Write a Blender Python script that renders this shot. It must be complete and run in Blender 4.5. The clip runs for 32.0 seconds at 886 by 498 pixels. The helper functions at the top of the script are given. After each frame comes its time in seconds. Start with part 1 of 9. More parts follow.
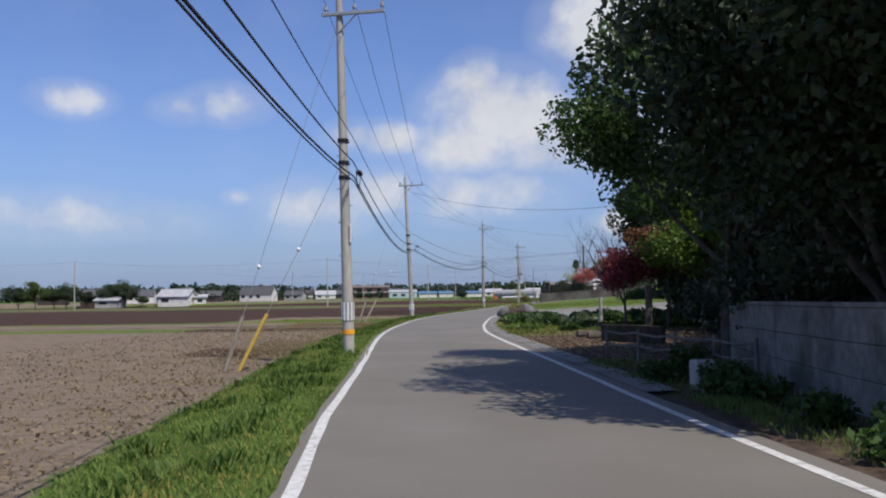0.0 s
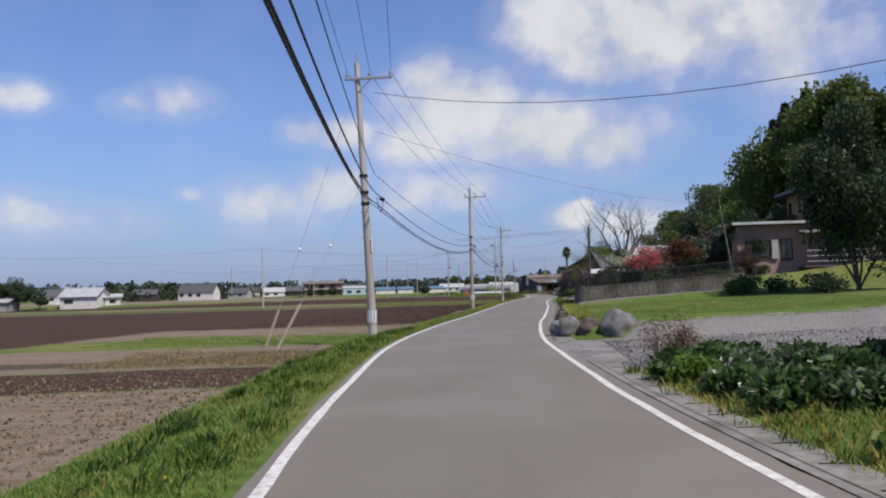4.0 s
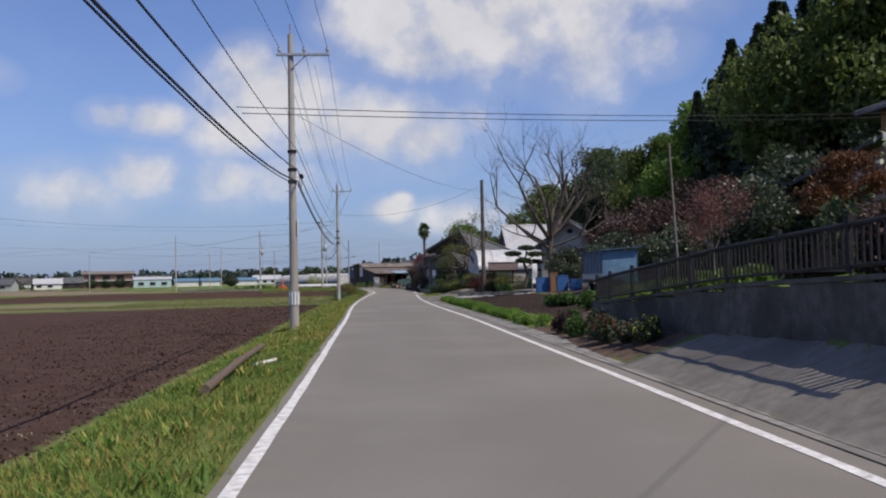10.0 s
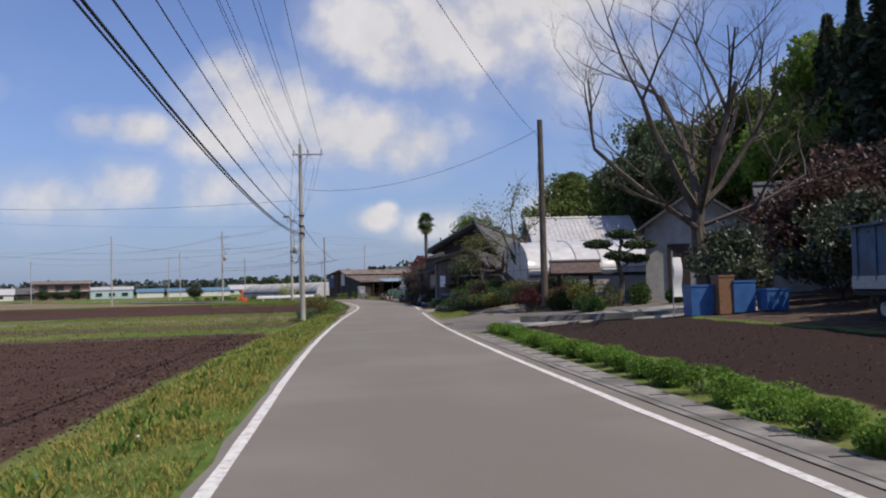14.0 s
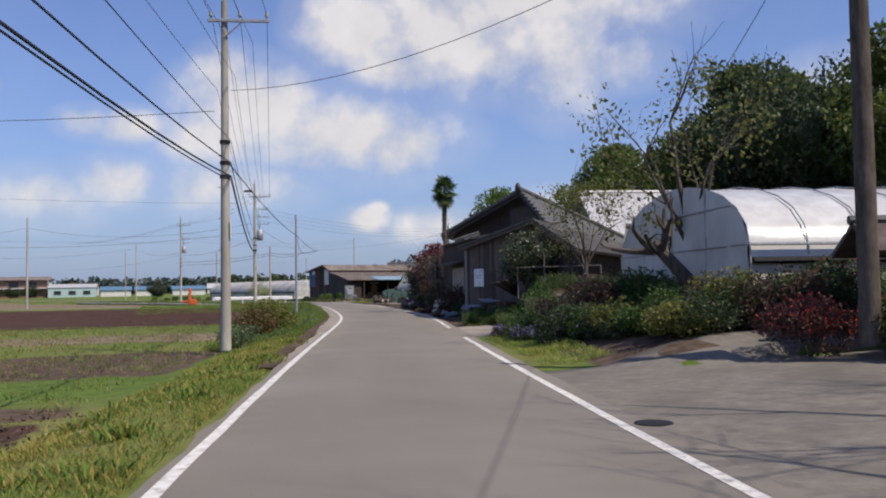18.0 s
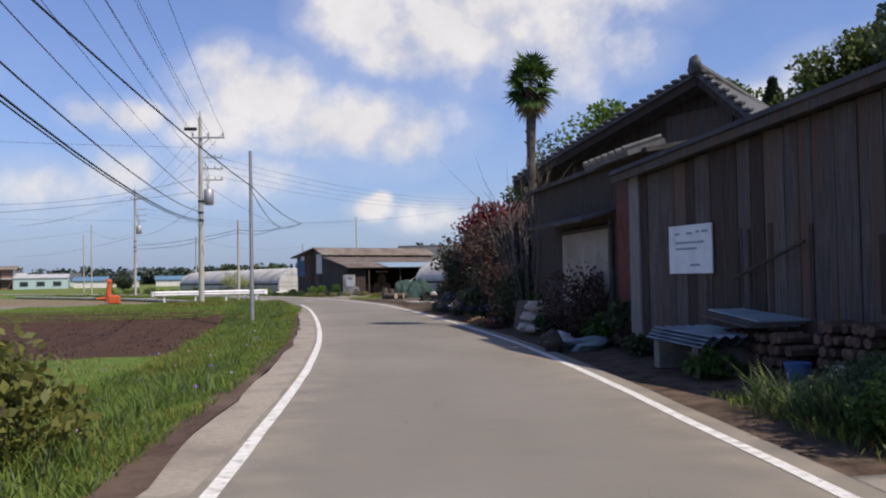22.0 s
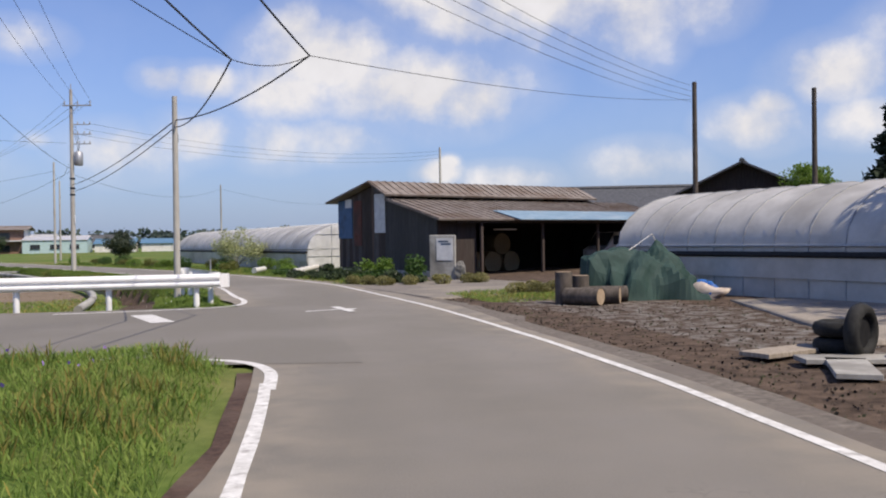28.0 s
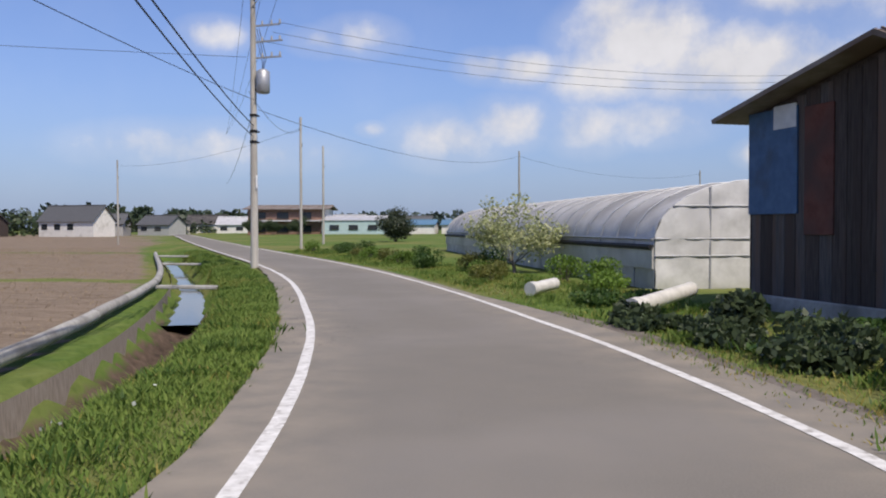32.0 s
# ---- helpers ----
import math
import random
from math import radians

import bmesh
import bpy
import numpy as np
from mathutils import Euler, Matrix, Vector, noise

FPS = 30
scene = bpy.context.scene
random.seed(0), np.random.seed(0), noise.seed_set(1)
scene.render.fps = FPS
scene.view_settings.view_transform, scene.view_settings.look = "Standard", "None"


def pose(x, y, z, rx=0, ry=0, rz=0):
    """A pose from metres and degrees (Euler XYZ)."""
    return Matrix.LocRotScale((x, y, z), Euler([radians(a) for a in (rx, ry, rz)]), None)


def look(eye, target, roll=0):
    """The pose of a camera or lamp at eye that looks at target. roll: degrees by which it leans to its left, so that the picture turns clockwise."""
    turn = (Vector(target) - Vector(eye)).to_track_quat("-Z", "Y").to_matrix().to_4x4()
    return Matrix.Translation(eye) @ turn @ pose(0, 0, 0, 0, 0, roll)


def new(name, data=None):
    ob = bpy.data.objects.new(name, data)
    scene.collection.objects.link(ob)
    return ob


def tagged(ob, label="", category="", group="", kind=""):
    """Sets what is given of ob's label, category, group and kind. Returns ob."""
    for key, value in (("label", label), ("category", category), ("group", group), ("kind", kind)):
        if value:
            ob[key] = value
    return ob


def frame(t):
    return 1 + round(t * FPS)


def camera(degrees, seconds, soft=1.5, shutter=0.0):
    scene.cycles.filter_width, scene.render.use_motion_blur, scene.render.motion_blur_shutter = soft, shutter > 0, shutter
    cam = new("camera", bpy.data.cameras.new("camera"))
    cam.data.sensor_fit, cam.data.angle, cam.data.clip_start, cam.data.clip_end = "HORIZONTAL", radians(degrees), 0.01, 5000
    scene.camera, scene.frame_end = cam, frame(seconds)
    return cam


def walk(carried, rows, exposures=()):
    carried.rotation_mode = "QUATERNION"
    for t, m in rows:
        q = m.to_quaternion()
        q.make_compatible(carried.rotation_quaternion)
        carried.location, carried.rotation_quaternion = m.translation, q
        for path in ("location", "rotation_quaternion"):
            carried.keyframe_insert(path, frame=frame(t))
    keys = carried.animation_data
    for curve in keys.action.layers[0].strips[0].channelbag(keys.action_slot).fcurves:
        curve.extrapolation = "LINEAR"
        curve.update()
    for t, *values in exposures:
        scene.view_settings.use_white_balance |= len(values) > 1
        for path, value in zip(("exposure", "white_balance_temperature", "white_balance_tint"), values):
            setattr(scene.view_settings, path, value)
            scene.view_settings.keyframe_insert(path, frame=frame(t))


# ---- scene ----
cam = camera(53.6, 32.0, 2.0)
PATH = [
    (0, (0.815, -4.382, 1.528), (0.815, -2.385, 1.631), -0.8),
    (0.5, (0.635, -0.504, 1.522), (0.699, 1.492, 1.628), -1.5),
    (1, (0.475, 2.984, 1.482), (0.539, 4.98, 1.594), -1.5),
    (1.5, (0.32, 6.629, 1.455), (0.374, 8.625, 1.572), -1.4),
    (2, (0.178, 10.074, 1.439), (0.2, 12.071, 1.547), -0.5),
    (2.5, (-0.009, 13.799, 1.501), (0.052, 15.795, 1.612), -1.4),
    (4.5, (-0.5, 29.208, 1.582), (-0.385, 31.203, 1.669), -1.7),
    (5, (-0.518, 32.334, 1.545), (-0.372, 34.326, 1.643), -2.5),
    (5.5, (-0.536, 35.931, 1.515), (-0.323, 37.917, 1.607), -2.9),
    (6, (-0.477, 39.389, 1.46), (-0.221, 41.372, 1.537), -2.4),
    (6.5, (-0.26, 43.045, 1.452), (0.048, 45.019, 1.548), -2.4),
    (7, (0.064, 46.684, 1.441), (0.426, 48.649, 1.533), -2.7),
    (7.5, (0.406, 50.07, 1.467), (0.819, 52.025, 1.547), -2.6),
    (8, (0.798, 53.617, 1.456), (1.239, 55.566, 1.539), -1.9),
    (8.5, (1.205, 56.89, 1.424), (1.669, 58.834, 1.505), -1.6),
    (9, (1.675, 60.382, 1.431), (2.191, 62.313, 1.51), -1.3),
    (9.5, (2.231, 63.607, 1.477), (2.749, 65.538, 1.548), -1.5),
    (10, (2.824, 66.755, 1.443), (3.331, 68.689, 1.508), -1.2),
    (10.5, (3.343, 69.916, 1.459), (3.876, 71.842, 1.546), -1.8),
    (11, (4.017, 73.312, 1.461), (4.549, 75.239, 1.534), -1.5),
    (11.5, (4.506, 76.385, 1.465), (5.079, 78.299, 1.557), -2.1),
    (12, (5.054, 79.731, 1.477), (5.613, 81.65, 1.553), -1.5),
    (12.5, (5.616, 82.95, 1.459), (6.18, 84.867, 1.54), -2.3),
    (13, (6.233, 86.316, 1.424), (6.848, 88.218, 1.508), -1.6),
    (13.5, (7.248, 89.976, 1.469), (7.795, 91.898, 1.548), -1.8),
    (14, (7.672, 93.26, 1.469), (8.212, 95.184, 1.554), -1.4),
    (14.5, (8.227, 96.279, 1.472), (8.789, 98.196, 1.564), -2.1),
    (15, (8.814, 99.552, 1.477), (9.378, 101.47, 1.563), -1.1),
    (15.5, (9.241, 102.541, 1.47), (9.794, 104.461, 1.56), -0.9),
    (17.5, (11.725, 114.671, 1.465), (12.301, 116.584, 1.555), -0.8),
    (18, (12.368, 117.847, 1.458), (12.929, 119.765, 1.544), -0.9),
    (18.5, (12.947, 121.133, 1.454), (13.524, 123.046, 1.538), -1.0),
    (19, (13.544, 124.411, 1.473), (14.124, 126.324, 1.554), -2.4),
    (19.5, (14.106, 127.235, 1.404), (14.708, 129.14, 1.482), -1.4),
    (20, (14.767, 130.561, 1.455), (15.357, 132.471, 1.515), -0.8),
    (20.5, (15.431, 133.602, 1.448), (16.022, 135.513, 1.498), -0.7),
    (21, (16.068, 136.794, 1.445), (16.642, 138.709, 1.496), -0.9),
    (21.5, (16.676, 139.811, 1.454), (17.223, 141.734, 1.515), -1.3),
    (22, (17.245, 142.961, 1.461), (17.797, 144.882, 1.524), -1.0),
    (22.5, (17.829, 146.128, 1.425), (18.348, 148.059, 1.474), -0.6),
    (23, (18.356, 149.382, 1.478), (18.876, 151.312, 1.547), -0.3),
    (23.5, (19.038, 152.461, 1.465), (19.563, 154.389, 1.543), -0.8),
    (24, (19.602, 155.58, 1.524), (20.065, 157.525, 1.579), -1.8),
    (24.5, (20.08, 158.749, 1.527), (20.563, 160.689, 1.567), -0.9),
    (25, (20.515, 161.767, 1.542), (20.964, 163.715, 1.582), 0.0),
    (25.5, (21.022, 165.0, 1.512), (21.452, 166.952, 1.544), -1.8),
    (27.5, (22.675, 179.122, 1.542), (23.091, 181.078, 1.519), -0.8),
    (28, (23.097, 182.388, 1.514), (23.499, 184.347, 1.496), -0.8),
    (28.5, (23.45, 185.838, 1.479), (23.835, 187.8, 1.451), 0.4),
    (29, (23.747, 189.047, 1.445), (24.075, 191.02, 1.418), -0.3),
    (29.5, (23.98, 192.531, 1.425), (24.217, 194.517, 1.396), 0.2),
    (30, (24.16, 195.62, 1.483), (24.336, 197.612, 1.464), 0.9),
    (30.5, (24.16, 199.084, 1.473), (24.197, 201.083, 1.437), 1.2),
    (31, (24.082, 202.187, 1.47), (24.019, 204.185, 1.42), 1.2),
    (31.5, (23.855, 205.528, 1.537), (23.681, 207.52, 1.505), -0.2),
    (32, (23.609, 208.523, 1.485), (23.309, 210.5, 1.435), -0.1),
]
EXPOSURE = [(0.0, -0.05, 6450, 10), (2.0, 0.1, 6700, 11), (6.0, -0.06, 6600, 11), (13.0, -0.04, 6850, 12), (20.0, 0.14, 6950, 12), (24.0, 0.2, 7000, 12), (30.0, 0.2, 7000, 12), (32.0, 0.1, 6850, 12)]
walk(cam, [(t, look(eye, target, roll)) for t, eye, target, roll in PATH], EXPOSURE)

# ---- light ----
SUN_EL, SUN_AZ = radians(54), radians(140)      # azimuth from +y towards +x
sun = new("sun", bpy.data.lights.new("sun", "SUN"))
sun.data.energy, sun.data.angle, sun.data.color = 4.3, radians(0.5), (1.0, 0.93, 0.82)
sun_dir = Vector((math.sin(SUN_AZ) * math.cos(SUN_EL), math.cos(SUN_AZ) * math.cos(SUN_EL), math.sin(SUN_EL)))
sun.matrix_world = look(sun_dir * 200, (0, 0, 0))

CLOUDS = [(0.3, 0.285, 0.125, 0.062, 1.0), (0.19, 0.29, 0.06, 0.045, 1.0), (0.42, 0.262, 0.05, 0.06, 0.85), (0.235, 0.25, 0.06, 0.03, 0.9), (0.38, 0.33, 0.17, 0.06, 1.0),
          (0.075, 0.205, 0.075, 0.042, 1.0), (0.04, 0.232, 0.032, 0.03, 0.95), (0.17, 0.172, 0.115, 0.042, 1.0), (0.235, 0.16, 0.05, 0.034, 0.95), (0.03, 0.168, 0.055, 0.03, 0.8),
          (-0.06, 0.176, 0.036, 0.017, 0.9), (-0.102, 0.179, 0.026, 0.015, 0.85), (-0.074, 0.118, 0.04, 0.022, 0.7), (-0.145, 0.1, 0.045, 0.022, 0.5), (0.015, 0.112, 0.036, 0.022, 0.6), (0.08, 0.118, 0.05, 0.018, 0.45),
          (0.2, 0.078, 0.024, 0.013, 0.95), (0.21, 0.088, 0.012, 0.009, 0.95), (0.276, 0.068, 0.045, 0.014, 0.5), (0.49, 0.246, 0.035, 0.02, 0.4),
          (-0.403, 0.209, 0.026, 0.012, 0.45), (-0.243, 0.212, 0.03, 0.014, 0.45), (-0.43, 0.088, 0.07, 0.016, 0.35), (-0.34, 0.084, 0.05, 0.012, 0.3), (-0.23, 0.11, 0.01, 0.005, 0.3), (-0.29, 0.205, 0.02, 0.01, 0.4),
          (0.545, 0.12, 0.045, 0.024, 0.9), (0.56, 0.138, 0.025, 0.018, 0.9), (0.63, 0.168, 0.055, 0.03, 0.85), (0.425, 0.082, 0.05, 0.02, 0.6), (0.66, 0.12, 0.05, 0.02, 0.6), (0.72, 0.2, 0.06, 0.03, 0.7)]

world = bpy.data.worlds.new("world")
scene.world = world
world.use_nodes = True
wt = world.node_tree
wt.nodes.clear()


def wnode(kind):
    return wt.nodes.new(kind)


def wmath(op, a, b=None, c=None, clamp=False):
    n = wnode("ShaderNodeMath")
    n.operation, n.use_clamp = op, clamp
    for i, v in enumerate((a, b, c)):
        if v is None:
            continue
        if isinstance(v, (int, float)):
            n.inputs[i].default_value = v
        else:
            wt.links.new(v, n.inputs[i])
    return n.outputs[0]


sky = wnode("ShaderNodeTexSky")
sky.sky_type, sky.sun_disc = "NISHITA", False
sky.sun_elevation, sky.sun_rotation = SUN_EL, SUN_AZ
sky.air_density, sky.dust_density, sky.ozone_density = 1.0, 0.6, 1.6
coord = wnode("ShaderNodeTexCoord")
sep = wnode("ShaderNodeSeparateXYZ")
wt.links.new(coord.outputs["Generated"], sep.inputs[0])
az = wmath("ARCTAN2", sep.outputs[0], sep.outputs[1])
el = wmath("ARCSINE", sep.outputs[2])
puff = wnode("ShaderNodeTexNoise")
puff.inputs["Scale"].default_value, puff.inputs["Detail"].default_value, puff.inputs["Roughness"].default_value = 14.0, 8.0, 0.56
wt.links.new(coord.outputs["Generated"], puff.inputs["Vector"])
fine = wnode("ShaderNodeTexNoise")
fine.inputs["Scale"].default_value, fine.inputs["Detail"].default_value = 28.0, 5.0
wt.links.new(coord.outputs["Generated"], fine.inputs["Vector"])
total = None
for a, e, ra, re, w in CLOUDS:
    da = wmath("MULTIPLY", wmath("SUBTRACT", az, a), 1 / ra)
    de = wmath("MULTIPLY", wmath("SUBTRACT", el, e), 1 / re)
    r2 = wmath("ADD", wmath("MULTIPLY", da, da), wmath("MULTIPLY", de, de))
    blob = wmath("MULTIPLY", wmath("SUBTRACT", 1.25, r2), w)
    blob = wmath("MAXIMUM", blob, -1.6)
    total = blob if total is None else wmath("SMOOTH_MAX", total, blob, 0.25)
shape = wmath("ADD", total, wmath("MULTIPLY_ADD", puff.outputs[0], 2.6, -0.85))
shape = wmath("ADD", shape, wmath("MULTIPLY_ADD", fine.outputs[0], 0.8, -0.4))
elsewhere = wmath("MULTIPLY", wmath("MULTIPLY_ADD", puff.outputs[0], 6.0, -3.2), wmath("GREATER_THAN", wmath("ABSOLUTE", wmath("ADD", az, -0.2)), 0.85))
shape = wmath("MAXIMUM", shape, elsewhere)
cover = wmath("MULTIPLY_ADD", shape, 0.6, 0.06, clamp=True)
cover = wmath("MULTIPLY", wmath("POWER", cover, 1.15), 0.94)
veil = wmath("MULTIPLY", wmath("MULTIPLY_ADD", total, 0.24, 0.42, clamp=True), wmath("MULTIPLY_ADD", puff.outputs[0], 1.1, 0.0, clamp=True))
cover = wmath("MAXIMUM", cover, veil)
haze = wmath("MULTIPLY", wmath("POWER", wmath("SUBTRACT", 1.0, wmath("MULTIPLY", wmath("MAXIMUM", el, 0.0), 1.6), clamp=True), 5.0), 0.88)
shade = wmath("MULTIPLY_ADD", puff.outputs[0], 0.5, 0.74)
white = wnode("ShaderNodeMix")
white.data_type, white.blend_type = "RGBA", "MULTIPLY"
white.inputs[0].default_value = 1.0
white.inputs[6].default_value = (6.9, 7.0, 7.4, 1)
wt.links.new(shade, white.inputs[7])
hz = wnode("ShaderNodeMix")
hz.data_type = "RGBA"
wt.links.new(haze, hz.inputs[0])
tint = wnode("ShaderNodeMix")
tint.data_type, tint.blend_type = "RGBA", "MULTIPLY"
tint.inputs[0].default_value = 1.0
tint.inputs[7].default_value = (0.76, 0.92, 1.36, 1)
wt.links.new(sky.outputs[0], tint.inputs[6])
wt.links.new(tint.outputs[2], hz.inputs[6])
hz.inputs[7].default_value = (2.25, 3.15, 5.2, 1)
mixc = wnode("ShaderNodeMix")
mixc.data_type = "RGBA"
wt.links.new(cover, mixc.inputs[0])
wt.links.new(hz.outputs[2], mixc.inputs[6])
wt.links.new(white.outputs[2], mixc.inputs[7])
bg = wnode("ShaderNodeBackground")
bg.inputs[1].default_value = 0.1
wt.links.new(mixc.outputs[2], bg.inputs[0])
wo = wnode("ShaderNodeOutputWorld")
wt.links.new(bg.outputs[0], wo.inputs[0])
scene.view_settings.exposure = 0.0


# ---- materials ----
def surf(name, c1, c2, scale=3.0, rough=0.9, bump=0.3, c3=None, scale2=0.4, metal=0.0, spec=0.3, stretch=(1, 1, 1), detail=6.0, random=0.0, bump_scale=None, amount3=0.5):
    """Two-colour noise at one scale, a third colour in large stains, and a bump."""
    m = bpy.data.materials.new(name)
    m.use_nodes = True
    nt = m.node_tree
    b = nt.nodes["Principled BSDF"]
    geo = nt.nodes.new("ShaderNodeNewGeometry")
    mp = nt.nodes.new("ShaderNodeMapping")
    mp.inputs["Scale"].default_value = stretch
    nt.links.new(geo.outputs["Position"], mp.inputs["Vector"])
    n1 = nt.nodes.new("ShaderNodeTexNoise")
    n1.inputs["Scale"].default_value, n1.inputs["Detail"].default_value, n1.inputs["Roughness"].default_value = scale, detail, 0.65
    nt.links.new(mp.outputs[0], n1.inputs["Vector"])
    ramp = nt.nodes.new("ShaderNodeValToRGB")
    ramp.color_ramp.elements[0].position, ramp.color_ramp.elements[1].position = 0.36, 0.66
    ramp.color_ramp.elements[0].color, ramp.color_ramp.elements[1].color = (*c1, 1), (*c2, 1)
    nt.links.new(n1.outputs[0], ramp.inputs[0])
    col = ramp.outputs[0]
    if c3:
        n2 = nt.nodes.new("ShaderNodeTexNoise")
        n2.inputs["Scale"].default_value, n2.inputs["Detail"].default_value = scale2, 4.0
        nt.links.new(mp.outputs[0], n2.inputs["Vector"])
        r2 = nt.nodes.new("ShaderNodeValToRGB")
        r2.color_ramp.elements[0].position, r2.color_ramp.elements[1].position = 0.62 - 0.3 * amount3, 0.82 - 0.3 * amount3
        nt.links.new(n2.outputs[0], r2.inputs[0])
        mx = nt.nodes.new("ShaderNodeMix")
        mx.data_type = "RGBA"
        nt.links.new(r2.outputs[0], mx.inputs[0])
        nt.links.new(col, mx.inputs[6])
        mx.inputs[7].default_value = (*c3, 1)
        col = mx.outputs[2]
    if random:
        oi = nt.nodes.new("ShaderNodeObjectInfo")
        ri = nt.nodes.new("ShaderNodeNewGeometry")
        add = nt.nodes.new("ShaderNodeMath")
        add.operation = "ADD"
        nt.links.new(oi.outputs["Random"], add.inputs[0])
        nt.links.new(ri.outputs["Random Per Island"], add.inputs[1])
        mr = nt.nodes.new("ShaderNodeMapRange")
        mr.inputs[2].default_value = 2.0
        mr.inputs[3].default_value, mr.inputs[4].default_value = 1 - random, 1 + random
        nt.links.new(add.outputs[0], mr.inputs[0])
        hs = nt.nodes.new("ShaderNodeHueSaturation")
        nt.links.new(mr.outputs[0], hs.inputs["Value"])
        nt.links.new(col, hs.inputs["Color"])
        col = hs.outputs[0]
    nt.links.new(col, b.inputs["Base Color"])
    b.inputs["Roughness"].default_value, b.inputs["Metallic"].default_value = rough, metal
    b.inputs["Specular IOR Level"].default_value = spec
    if bump:
        bn = nt.nodes.new("ShaderNodeBump")
        bn.inputs["Strength"].default_value, bn.inputs["Distance"].default_value = bump, 0.02
        src = n1.outputs[0]
        if bump_scale:
            n3 = nt.nodes.new("ShaderNodeTexNoise")
            n3.inputs["Scale"].default_value, n3.inputs["Detail"].default_value = bump_scale, 3.0
            nt.links.new(geo.outputs["Position"], n3.inputs["Vector"])
            src = n3.outputs[0]
        nt.links.new(src, bn.inputs["Height"])
        nt.links.new(bn.outputs[0], b.inputs["Normal"])
    return m


def leafy(name, c1, c2, through_light=0.35, rough=0.5, spec=0.25):
    """A leaf: colour varies leaf by leaf, part of the light goes through."""
    m = bpy.data.materials.new(name)
    m.use_nodes = True
    nt = m.node_tree
    b = nt.nodes["Principled BSDF"]
    geo = nt.nodes.new("ShaderNodeNewGeometry")
    oi = nt.nodes.new("ShaderNodeObjectInfo")
    ramp = nt.nodes.new("ShaderNodeValToRGB")
    ramp.color_ramp.elements[0].color, ramp.color_ramp.elements[1].color = (*c1, 1), (*c2, 1)
    nt.links.new(geo.outputs["Random Per Island"], ramp.inputs[0])
    hs = nt.nodes.new("ShaderNodeHueSaturation")
    mr = nt.nodes.new("ShaderNodeMapRange")
    mr.inputs[3].default_value, mr.inputs[4].default_value = 0.78, 1.2
    nt.links.new(oi.outputs["Random"], mr.inputs[0])
    nt.links.new(mr.outputs[0], hs.inputs["Value"])
    nt.links.new(ramp.outputs[0], hs.inputs["Color"])
    nt.links.new(hs.outputs[0], b.inputs["Base Color"])
    b.inputs["Roughness"].default_value, b.inputs["Specular IOR Level"].default_value = rough, spec
    tr = nt.nodes.new("ShaderNodeBsdfTranslucent")
    nt.links.new(hs.outputs[0], tr.inputs["Color"])
    mx = nt.nodes.new("ShaderNodeMixShader")
    mx.inputs[0].default_value = through_light
    nt.links.new(b.outputs[0], mx.inputs[1])
    nt.links.new(tr.outputs[0], mx.inputs[2])
    nt.links.new(mx.outputs[0], nt.nodes["Material Output"].inputs[0])
    return m


asphalt = surf("asphalt", (0.146, 0.133, 0.115), (0.195, 0.18, 0.157), 60, 0.85, 0.25, c3=(0.2, 0.184, 0.165), scale2=0.25, bump_scale=120)


def weather_road(m):
    """Adds worn wheel tracks, dust at the edges and fine cracks, by the road mesh's own values."""
    m = m.copy()
    nt = m.node_tree
    b = nt.nodes["Principled BSDF"]
    col = b.inputs["Base Color"].links[0].from_socket
    geo = nt.nodes.new("ShaderNodeNewGeometry")

    def blend(fac, colour):
        mx = nt.nodes.new("ShaderNodeMix")
        mx.data_type = "RGBA"
        nt.links.new(fac, mx.inputs[0])
        nt.links.new(col, mx.inputs[6])
        mx.inputs[7].default_value = (*colour, 1)
        return mx.outputs[2]

    def patchy(scale, lo, hi, stretch=(1, 1, 1)):
        mp = nt.nodes.new("ShaderNodeMapping")
        mp.inputs["Scale"].default_value = stretch
        n = nt.nodes.new("ShaderNodeTexNoise")
        n.inputs["Scale"].default_value, n.inputs["Detail"].default_value = scale, 5.0
        r = nt.nodes.new("ShaderNodeMapRange")
        r.inputs[1].default_value, r.inputs[2].default_value = lo, hi
        nt.links.new(geo.outputs["Position"], mp.inputs["Vector"])
        nt.links.new(mp.outputs[0], n.inputs["Vector"])
        nt.links.new(n.outputs[0], r.inputs[0])
        return n.outputs[0], r.outputs[0]

    def product(a, c, k):
        q = nt.nodes.new("ShaderNodeMath")
        q.operation = "MULTIPLY"
        nt.links.new(a, q.inputs[0])
        nt.links.new(c, q.inputs[1])
        w = nt.nodes.new("ShaderNodeMath")
        w.operation = "MULTIPLY"
        nt.links.new(q.outputs[0], w.inputs[0])
        w.inputs[1].default_value = k
        return w.outputs[0]

    def value(name):
        at = nt.nodes.new("ShaderNodeAttribute")
        at.attribute_name = name
        return at.outputs["Fac"]

    _, big = patchy(0.35, 0.4, 0.62, (1, 0.4, 1))
    _, mid = patchy(1.7, 0.3, 0.7)
    raw, _ = patchy(0.55, 0, 1)
    _, some = patchy(0.12, 0.5, 0.6)
    col = blend(product(value("track"), big, 0.35), (0.215, 0.197, 0.178))
    col = blend(product(value("dust"), mid, 0.9), (0.27, 0.235, 0.19))
    dark = nt.nodes.new("ShaderNodeMath")
    dark.operation = "COMPARE"
    nt.links.new(raw, dark.inputs[0])
    dark.inputs[1].default_value, dark.inputs[2].default_value = 0.5, 0.0016
    col = blend(product(dark.outputs[0], some, 0.45), (0.06, 0.054, 0.05))
    nt.links.new(col, b.inputs["Base Color"])
    return m


